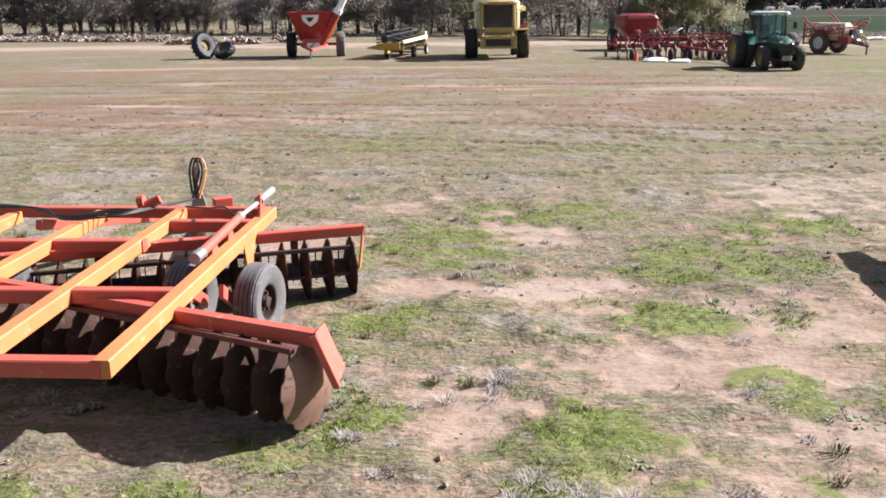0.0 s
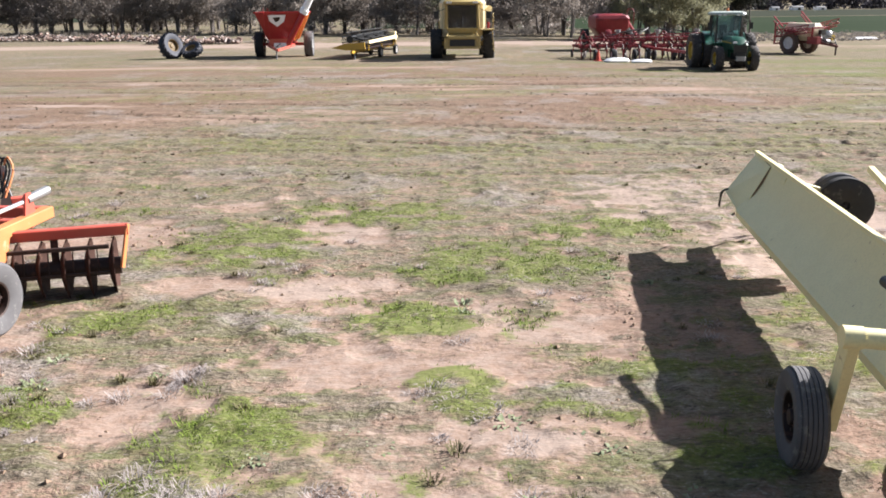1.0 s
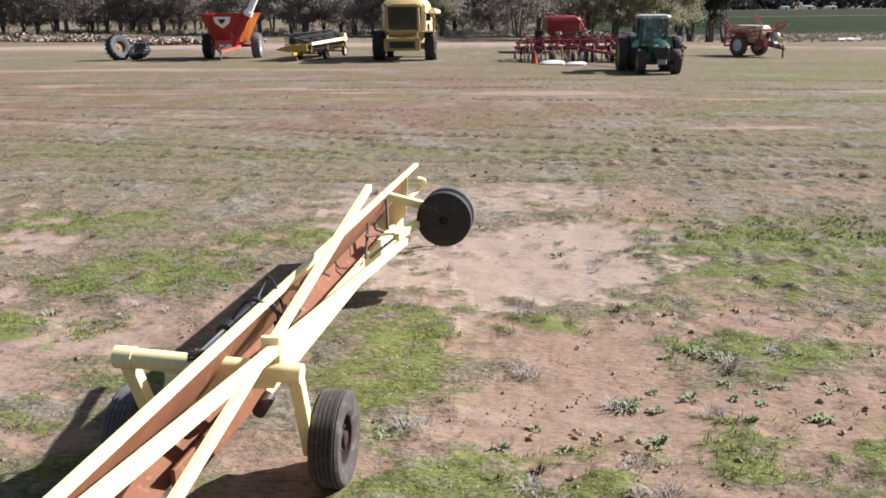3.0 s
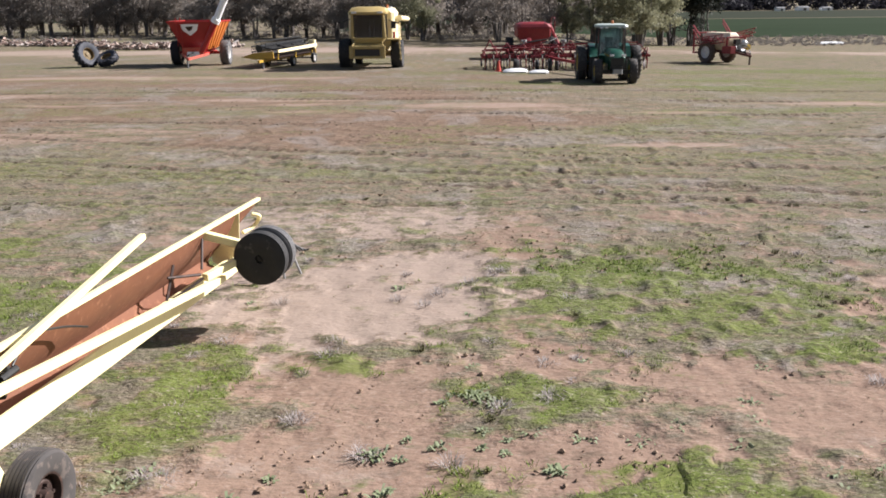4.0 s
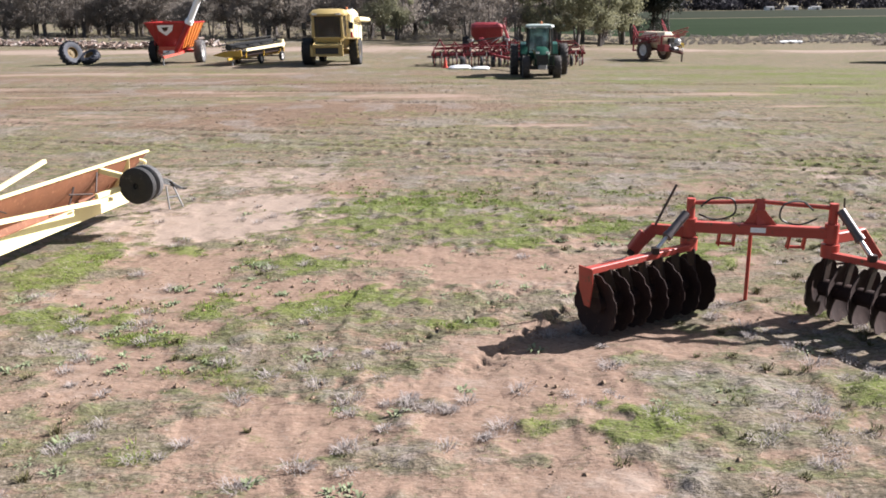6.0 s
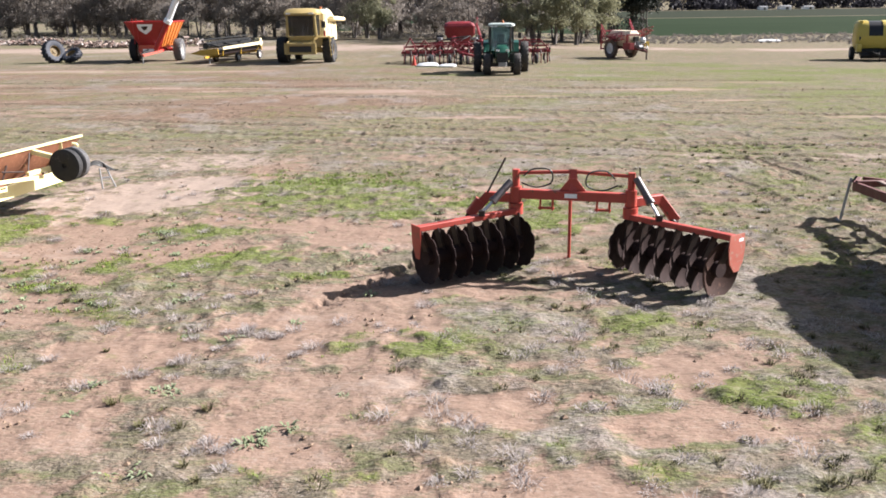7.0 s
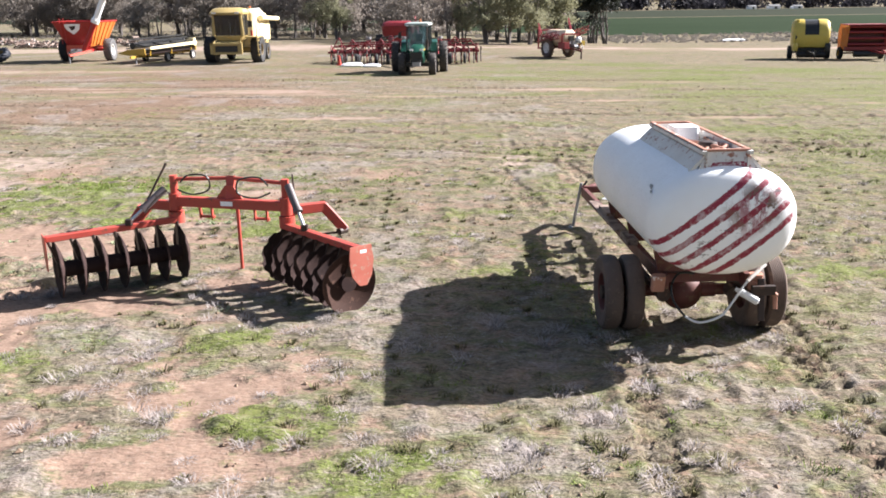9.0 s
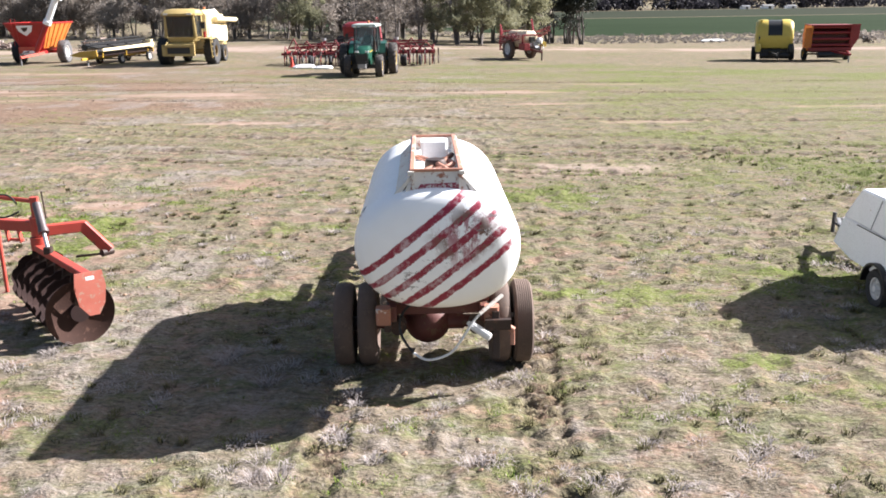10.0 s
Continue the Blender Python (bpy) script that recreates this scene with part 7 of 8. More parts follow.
    part("front_ladder", beam(beam(bmesh.new(), (-1.0, -1.78, 1.4), (-1.0, -2.02, 3.3), 0.04, 0.04), (-0.7, -1.78, 1.4), (-0.7, -2.02, 3.3), 0.04, 0.04), SCARLET, t)
    part("gearbox", box(bmesh.new(), (0.0, -1.7, 0.95), (0.9, 0.4, 0.5), None, 0.05), WHITE, t)
    part("chassis", beam(beam(bmesh.new(), (-0.7, 2.2, 0.85), (-0.7, -1.5, 0.85), 0.14, 0.2), (0.7, 2.2, 0.85), (0.7, -1.5, 0.85), 0.14, 0.2), SCARLET, t)
    part("drawbar", beam(beam(bmesh.new(), (-0.9, -1.3, 0.85), (0, -3.4, 0.6), 0.12, 0.16), (0.9, -1.3, 0.85), (0, -3.4, 0.6), 0.12, 0.16), ORANGE_RED, t)
    part("drive_shaft", tube(bmesh.new(), (0.0, -1.9, 0.95), (0.0, -3.3, 0.85), 0.06, 10), BLACK, t)
    part("gear_guard", loft(bmesh.new(), [[(-0.75, -1.85, 0.75), (0.75, -1.85, 0.75), (0.75, -1.78, 0.75), (-0.75, -1.78, 0.75)], [(-0.7, -1.95, 1.3), (0.7, -1.95, 1.3), (0.7, -1.88, 1.3), (-0.7, -1.88, 1.3)]]), ORANGE_RED, t)
    part("jack", beam(bmesh.new(), (-0.1, -3.2, 0.0), (-0.1, -3.2, 0.85), 0.09, 0.09, (0, 1, 0)), STEEL, t)


def header_trailer():
    t = thing("harvester_front", parked(-1.75, 63.3, -14), "yellow harvester cutting front with black reel carried on a trailer", "harvester front")
    n = 7.5
    part("front_skid", loft(bmesh.new(), [[(-1.0, 0.05, 0.66), (0.6, 0.05, 0.56), (0.6, 0.05, 0.8), (-0.95, 0.05, 0.86)], [(-1.0, 3.4, 0.7), (-0.5, 3.4, 0.62), (-0.5, 3.4, 0.84), (-0.95, 3.4, 0.9)]]), YELLOW, t)
    part("trough", loft(bmesh.new(), [[(-0.85, 0, 0.78), (0.75, 0, 0.7), (0.7, 0, 0.62), (-0.2, 0, 0.6), (-0.9, 0, 0.7)], [(-0.85, n, 0.88), (0.75, n, 0.8), (0.7, n, 0.72), (-0.2, n, 0.7), (-0.9, n, 0.8)]]), DARK_RUST, t)
    part("back_sheet", loft(bmesh.new(), [[(0.72, 0.6, 1.0), (0.84, 0.6, 1.0), (0.84, 0.6, 1.18), (0.72, 0.6, 1.18)], [(0.72, n, 1.12), (0.84, n, 1.12), (0.84, n, 1.34), (0.72, n, 1.34)]]), PALE_YELLOW, t, "pale yellow back sheet of the cutting front")
    for y in (0.0, n):
        part("divider", slab(bmesh.new(), [(-1.6, 0.72), (-0.7, 1.0), (0.7, 1.1), (0.75, 0.65), (-0.6, 0.58)], 0.08, Matrix(((1, 0, 0, 0), (0, 0, 1, y - 0.04), (0, 1, 0, 0.0), (0, 0, 0, 1)))), YELLOW, t)
    part("reel_shaft", tube(bmesh.new(), (-0.35, 0.1, 1.28), (-0.35, n - 0.1, 1.38), 0.24, 14), BLACK, t)
    for k in range(9):
        a = 6.2832 * k / 9
        dx, dz = 0.58 * math.cos(a), 0.52 * math.sin(a)
        part("reel_bat", beam(bmesh.new(), (-0.35 + dx, 0.15, 1.25 + dz), (-0.35 + dx, n - 0.15, 1.35 + dz), 0.07, 0.07), BLACK, t)
        bm = bmesh.new()
        for j in range(28):
            y = 0.3 + j * (n - 0.6) / 27
            z = 1.25 + 0.1 * y / n + dz
            beam(bm, (-0.35 + dx, y, z), (-0.44 + dx, y, z - 0.26), 0.03, 0.03)
        tagged(part("reel_tine", bm, BLACK, t), kind="stuff")
    for y in (0.2, 2.6, 5.0, 7.3):
        bm = bmesh.new()
        for k in range(6):
            a = 6.2832 * k / 6
            beam(bm, (-0.35, y, 1.25 + 0.1 * y / n), (-0.35 + 0.48 * math.cos(a), y, 1.25 + 0.1 * y / n + 0.48 * math.sin(a)), 0.04, 0.03, (0, 1, 0))
        part("reel_spider", bm, BLACK, t)
        part("reel_arm", beam(bmesh.new(), (0.75, y, 1.2), (-0.4, y, 1.45), 0.06, 0.09), BLACK, t)
    part("auger", tube(bmesh.new(), (0.35, 0.1, 0.9), (0.35, n - 0.1, 1.0), 0.18, 14), BLACK, t)
    part("drive_cover", box(bmesh.new(), (0.55, n - 0.2, 1.3), (0.5, 0.35, 0.6), None, 0.05), PALE_YELLOW, t)
    part("trailer_beam", beam(bmesh.new(), (0.1, -1.0, 0.5), (0.1, n + 0.3, 0.55), 0.14, 0.16), YELLOW, t)
    for y in (0.6, 3.6, 6.6):
        part("cradle", beam(beam(bmesh.new(), (-0.6, y, 0.6), (0.8, y, 0.6), 0.1, 0.1), (0.75, y, 0.55), (0.8, y, 0.9), 0.08, 0.08), YELLOW, t)
    part("stand", beam(bmesh.new(), (0.1, -0.3, 0.0), (0.1, -0.3, 0.5), 0.09, 0.09, (0, 1, 0)), STEEL, t)
    for y in (2.6, 6.4):
        part("axle", tube(bmesh.new(), (-0.85, y, 0.36), (0.95, y, 0.36), 0.05), DARK_RUST, t)
        part("axle_stem", beam(bmesh.new(), (0.1, y, 0.34), (0.1, y, 0.52), 0.12, 0.12, (0, 1, 0)), DARK_RUST, t)
        for x, o in ((-0.9, -1), (1.0, 1)):
            wheel_l(t, (x, y, 0.36), (o, 0, 0), 0.36, 0.22, 0.2, RUBBER, RIM_WHITE, ribs=3)


def spare_duals():
    t = thing("spare_wheel", parked(-14.95, 65.8), "large dark tractor wheel with yellow rim leaning upright", "tyre", "spare wheels")
    m = Matrix.Translation((0, 0, 0.84)) @ Euler((radians(72), 0, radians(58)), "XYZ").to_matrix().to_4x4()
    part("tyre", tyre_mesh(bmesh.new(), m, 0.88, 0.62, 0.42, 18, 0.06), NAVY, t)
    part("rim", rim_mesh(bmesh.new(), m, 0.42, 0.62, 0.2), DIRTY_RIM, t)
    t = thing("spare_wheel", parked(-13.6, 66.1), "dark lugged tractor wheel lying tilted on the ground", "tyre", "spare wheels")
    m = Matrix.Translation((0, 0, 0.56)) @ Euler((radians(34), 0, radians(-25)), "XYZ").to_matrix().to_4x4()
    part("tyre", tyre_mesh(bmesh.new(), m, 0.72, 0.5, 0.36, 16, 0.06), NAVY, t)
    part("rim", rim_mesh(bmesh.new(), m, 0.36, 0.5, 0.2), DIRTY_RIM, t)


def air_seeder():
    t = thing("air_seeder", parked(18.9, 62.2, 0), "dark red air seeder bar with rows of tines and press wheels", "seeder")
    g = random.Random(8)
    for y, z in ((-1.2, 0.85), (0.0, 0.85), (1.2, 0.85)):
        part("frame_beam", beam(bmesh.new(), (-5.4, y, z), (5.4, y, z), 0.16, 0.16), DARK_RED, t)
    for k in range(9):
        x = -5.2 + 1.3 * k
        part("frame_rail", beam(bmesh.new(), (x, -1.2, 0.92), (x, 1.2, 0.92), 0.1, 0.1), DARK_RED, t)
    tine = None
    for row, y in enumerate((-1.25, -0.05, 1.15)):
        for k in range(12):
            x = -5.1 + 0.92 * k + 0.3 * row
            bm = bmesh.new()
            if tine is None:
                pipe(bm, [(0, 0, 0.82), (0, -0.12, 1.02), (0, 0.22, 0.95), (0, 0.32, 0.5), (0, 0.1, 0.14), (0, -0.06, 0.0)], 0.05, 5, 3)
                tine = part("tine", bm, DARK_RUST, t)
                tine.matrix_local = pose(x, y, 0)
            else:
                bm.free()
                again(tine, t, pose(x, y, 0))
    press = None
    for k in range(13):
        x = -5.3 + 0.88 * k
        if press is None:
            press = part("press_wheel", lathe(bmesh.new(), [(0.0, -0.05), (0.24, -0.06), (0.28, 0.0), (0.24, 0.06), (0.0, 0.05)], pose(0, 0, 0.28, 0, 90, 0), 18), RUBBER, t)
            press.matrix_local = pose(x, 1.9, 0)
        else:
            again(press, t, pose(x, 1.9, 0))
        part("press_arm", beam(bmesh.new(), (x, 1.2, 0.8), (x, 1.9, 0.28), 0.05, 0.07), DARK_RED, t)
    for x in (-3.3, -1.1, 1.1, 3.3):
        part("wing_ram", beam(beam(bmesh.new(), (x, 0.0, 0.9), (x + (0.9 if x < 0 else -0.9), 0.0, 1.65), 0.1, 0.1), (x - (0.9 if x < 0 else -0.9), 0.0, 0.9), (x + (0.9 if x < 0 else -0.9), 0.0, 1.65), 0.07, 0.07), DARK_RED, t)
        wheel_l(t, (x, -1.9, 0.38), (1, 0, 0), 0.38, 0.24, 0.2, RUBBER, RIM_WHITE, ribs=3)
        part("wheel_arm", beam(bmesh.new(), (x + 0.18, -1.3, 0.85), (x + 0.18, -1.9, 0.4), 0.06, 0.1), DARK_RED, t)
    for k in range(10):
        x = -4.6 + 1.02 * k
        part("seed_hose", pipe(bmesh.new(), [(0.3 * (1 if x > 0 else -1), 1.5, 1.9), (x * 0.6, 1.0, 1.6 + g.uniform(-0.1, 0.1)), (x, 0.6, 1.1), (x, 0.9, 0.6)], 0.03, 5, 4), BLACK, t)
    for k in range(14):
        x = -5.2 + 0.8 * k
        part("row_upright", beam(beam(bmesh.new(), (x, -1.1, 0.9), (x + g.uniform(-0.15, 0.15), -0.7, 1.35 + g.uniform(-0.1, 0.15)), 0.06, 0.06), (x, 0.2, 0.9), (x, -0.7, 1.35), 0.06, 0.06), DARK_RED, t)
    for k in range(21):
        x = -5.2 + 0.52 * k
        y = -1.45 if k % 2 else -1.1
        part("row_unit", beam(beam(beam(bmesh.new(), (x, y + 0.3, 0.85), (x, y - 0.25, 0.62), 0.07, 0.12), (x, y + 0.3, 0.7), (x, y - 0.3, 0.42), 0.05, 0.06), (x, y - 0.22, 0.66), (x, y - 0.12, 0.05), 0.06, 0.08, (0, 1, 0)), DARK_RED, t)
        part("coil_spring", tube(bmesh.new(), (x, y + 0.1, 0.98), (x, y - 0.18, 0.7), 0.045, 8), DARK_RUST, t)
    for k in range(10):
        x = -4.8 + 1.06 * k
        w, h = g.uniform(0.45, 0.7), g.uniform(1.45, 1.85)
        y = g.choice((-0.9, -0.3, 0.5))
        part("truss", beam(beam(beam(bmesh.new(), (x - w, y, 0.95), (x, y + 0.1, h), 0.07, 0.07), (x + w, y, 0.95), (x, y + 0.1, h), 0.07, 0.07), (x - 0.6 * w, y, 1.25), (x + 0.6 * w, y, 1.25), 0.05, 0.05), DARK_RED, t)
    for y, z in ((-0.6, 1.5), (0.5, 1.62)):
        part("top_chord", beam(bmesh.new(), (-4.7, y, z - 0.2), (4.9, y, z), 0.07, 0.08), DARK_RED, t)
    for k in range(8):
        x = -4.4 + 1.25 * k
        part("gauge_wheel", lathe(bmesh.new(), [(0.0, -0.09), (0.3, -0.1), (0.36, -0.05), (0.36, 0.05), (0.3, 0.1), (0.0, 0.09)], pose(x, -1.75, 0.36, 0, 90, 0), 18), RUBBER, t)
        part("gauge_arm", beam(bmesh.new(), (x + 0.14, -1.2, 0.85), (x + 0.14, -1.75, 0.36), 0.05, 0.09), DARK_RED, t)
    part("walkway", beam(bmesh.new(), (-3.4, -0.7, 1.38), (3.4, -0.7, 1.38), 0.3, 0.06), DARK_RED, t)
    part("rear_rail", beam(bmesh.new(), (-5.3, 1.5, 1.12), (5.3, 1.5, 1.12), 0.1, 0.1), DARK_RED, t)
    for x in (-2.6, 0.0, 2.6):
        part("distributor", tube(tube(bmesh.new(), (x, 0.3, 0.9), (x, 0.3, 1.75), 0.06, 10), (x, 0.3, 1.7), (x, 0.3, 1.85), 0.2, 12), STEEL, t)
    part("drawbar", beam(beam(bmesh.new(), (-1.2, -1.2, 0.8), (0.9, -6.6, 0.6), 0.14, 0.16), (2.6, -1.2, 0.8), (1.1, -6.6, 0.6), 0.14, 0.16), DARK_RED, t)
    c = thing("seed_cart", parked(17.9, 74.4, 0), "red air seeder grain cart with a large hopper", "seed cart")
    part("hopper", loft(bmesh.new(), [rect(1.2, 2.6, 0.95), rect(2.5, 3.3, 1.7), rect(2.6, 3.6, 2.4, 0, 0, 0.15), rect(2.4, 3.3, 2.62, 0, 0, 0.25)]), DARK_RED, c)
    part("hopper_lid", loft(bmesh.new(), [rect(2.2, 2.4, 2.62, 0, 0, 0.2), rect(1.9, 2.1, 2.74, 0, 0, 0.3)]), DARK_RED, c)
    part("hopper_rib", beam(beam(bmesh.new(), (-1.28, -1.8, 2.3), (1.28, -1.8, 2.3), 0.05, 0.08), (-1.1, -1.6, 1.75), (1.1, -1.6, 1.75), 0.05, 0.08), DARK_RED, c)
    for x, o in ((-1.7, -1), (1.7, 1)):
        wheel_l(c, (x, 0.6, 0.8), (o, 0, 0), 0.8, 0.55, 0.4, RUBBER, RIM_WHITE, lugs=18)
    part("axle", beam(bmesh.new(), (-1.6, 0.6, 0.8), (1.6, 0.6, 0.8), 0.18, 0.18), DARK_RED, c)
    part("chassis", beam(beam(bmesh.new(), (-0.6, -3.5, 0.8), (-0.6, 2.0, 0.85), 0.12, 0.18), (0.6, -3.5, 0.8), (0.6, 2.0, 0.85), 0.12, 0.18), DARK_RED, c)
    part("drawbar", beam(beam(bmesh.new(), (-0.6, -3.4, 0.8), (0.6, -7.5, 0.65), 0.12, 0.16), (0.6, -3.4, 0.8), (0.9, -7.5, 0.65), 0.12, 0.16), DARK_RED, c)
    part("fan", lathe(bmesh.new(), [(0.0, -0.2), (0.4, -0.2), (0.45, 0.0), (0.4, 0.2), (0.0, 0.2)], pose(-0.5, -2.5, 1.2, 0, 90, 0), 20), DARK_RED, c)
    part("loading_auger", tube(bmesh.new(), (1.9, -1.8, 1.0), (1.5, 1.2, 2.5), 0.11, 12), DARK_RED, c)
    part("walkway_rail", pipe(bmesh.new(), [(1.5, -1.9, 1.8), (1.5, -1.9, 3.0), (1.5, 0.2, 3.0), (1.5, 0.3, 2.5)], 0.03), DARK_RED, c)


def boom_sprayer():
    t = thing("boom_sprayer", parked(31.6, 68.6, 25), "red trailed boom sprayer with cream tank and folded booms", "sprayer")
    for x, o in ((-0.98, -1), (0.98, 1)):
        wheel_l(t, (x, 0.5, 0.78), (o, 0, 0), 0.78, 0.34, 0.42, DUSTY_RUBBER, RIM_WHITE, lugs=18)
    part("axle", beam(bmesh.new(), (-0.95, 0.5, 0.78), (0.95, 0.5, 0.78), 0.14, 0.14), MAROON, t)
    part("tank", loft(bmesh.new(), [rect(1.0, 2.3, 0.95, 0, 0.2, 0.2), rect(1.5, 2.7, 1.25, 0, 0.2, 0.3), rect(1.55, 2.8, 1.8, 0, 0.2, 0.3), rect(1.15, 2.4, 2.15, 0, 0.2, 0.35)]), CREAM_TANK, t, "cream poly tank")
    part("tank_lid", lathe(bmesh.new(), [(0.0, 0.12), (0.2, 0.12), (0.22, 0.0)], pose(0, -0.4, 2.0), 18), BLACK, t)
    for y in (-0.6, 0.9):
        part("tank_strap", pipe(bmesh.new(), [(-0.72, y, 1.2), (-0.72, y, 1.72), (-0.45, y, 2.04), (0.45, y, 2.04), (0.72, y, 1.72), (0.72, y, 1.2)], 0.03, 5, 3), MAROON, t)
    part("chassis", beam(beam(bmesh.new(), (-0.45, 1.9, 0.85), (-0.45, -1.6, 0.85), 0.12, 0.18), (0.45, 1.9, 0.85), (0.45, -1.6, 0.85), 0.12, 0.18), MAROON, t)
    part("drawbar", beam(beam(bmesh.new(), (-0.45, -1.5, 0.85), (0, -2.9, 0.6), 0.1, 0.14), (0.45, -1.5, 0.85), (0, -2.9, 0.6), 0.1, 0.14), MAROON, t)
    part("jack", beam(bmesh.new(), (0.1, -2.7, 0.0), (0.1, -2.7, 0.8), 0.09, 0.09, (0, 1, 0)), DARK_RUST, t)
    part("front_frame", beam(beam(beam(bmesh.new(), (-0.8, -1.3, 0.8), (-0.8, -1.35, 1.9), 0.1, 0.1, (0, 1, 0)), (0.8, -1.3, 0.8), (0.8, -1.35, 1.9), 0.1, 0.1, (0, 1, 0)), (-0.85, -1.35, 1.85), (0.85, -1.35, 1.85), 0.1, 0.12), DARK_RED, t)
    part("side_locker", loft(bmesh.new(), [rect(0.5, 0.9, 0.75, -0.75, -1.5, 0.05), rect(0.5, 0.9, 1.25, -0.75, -1.5, 0.05)]), DARK_RED, t)
    part("mudguard", loft(bmesh.new(), [rect(0.4, 1.3, 1.56, -0.98, 0.5, 0.1), rect(0.36, 1.0, 1.68, -0.98, 0.5, 0.1)]), DARK_RED, t)
    part("pump", tube(box(bmesh.new(), (0.1, -1.5, 1.1), (0.5, 0.5, 0.5), None, 0.08), (-0.1, -1.9, 0.9), (0.3, -1.9, 0.9), 0.18, 14), STEEL, t)
    part("chemical_tank", loft(bmesh.new(), [rect(0.4, 0.4, 1.15, 0.5, -1.6, 0.1), rect(0.5, 0.5, 1.5, 0.5, -1.6, 0.14), rect(0.3, 0.3, 1.65, 0.5, -1.6, 0.1)]), WHITE_PLASTIC, t)
    part("control_box", box(bmesh.new(), (-0.1, -1.55, 1.55), (0.4, 0.3, 0.35)), BLACK, t)
    part("end_box", box(bmesh.new(), (0.95, -1.5, 1.15), (0.35, 0.3, 0.35)), RIM_YELLOW, t)
    for k, pts in enumerate(([(0.1, -1.6, 1.3), (0.5, -2.0, 1.2), (0.4, -2.4, 0.8)], [(-0.2, -1.6, 1.4), (-0.4, -2.0, 1.0), (0.1, -2.6, 0.8)])):
        part("hose", pipe(bmesh.new(), pts, 0.035), BLACK, t)

    def lattice(a, b, h):
        a, b = Vector(a), Vector(b)
        top = Vector((0, 0, h))
        part("boom_chord", beam(bmesh.new(), a, b, 0.07, 0.07), DARK_RED, t)
        part("boom_chord", beam(bmesh.new(), a + top, b + top * 0.6, 0.06, 0.06), DARK_RED, t)
        n = 9
        for k in range(n):
            p, q = a.lerp(b, k / n), a.lerp(b, (k + 1) / n)
            up = top * (1 - 0.4 * (k + 0.5) / n)
            part("boom_brace", beam(bmesh.new(), p + (up if k % 2 else Vector()), q + (Vector() if k % 2 else up), 0.04, 0.04), DARK_RED, t)
    for s in (-1, 1):
        for o in (0.0, 0.22):
            lattice((s * (0.9 + o), 1.9, 1.15 + 0.1 * o), (s * (1.25 + o), -1.6, 1.75 + 0.2 * s + o), 0.5)
        part("boom_pivot", beam(bmesh.new(), (s * 0.95, 1.95, 0.7), (s * 0.95, 1.95, 2.2), 0.1, 0.1, (0, 1, 0)), DARK_RED, t)
    part("boom_tip", beam(beam(bmesh.new(), (1.3, 0.5, 1.9), (2.4, 2.8, 2.95), 0.09, 0.09), (1.3, 0.5, 1.6), (2.4, 2.8, 2.7), 0.07, 0.07), DARK_RED, t)
    part("boom_tip", beam(beam(bmesh.new(), (-1.3, 0.9, 1.9), (-0.7, 2.4, 2.6), 0.09, 0.09), (-1.3, 0.9, 1.5), (-0.7, 2.4, 2.3), 0.07, 0.07), DARK_RED, t)
    part("rear_frame", beam(beam(bmesh.new(), (-1.0, 1.95, 0.7), (1.0, 1.95, 0.7), 0.12, 0.12), (-1.0, 1.95, 2.1), (1.0, 1.95, 2.1), 0.12, 0.12), DARK_RED, t)


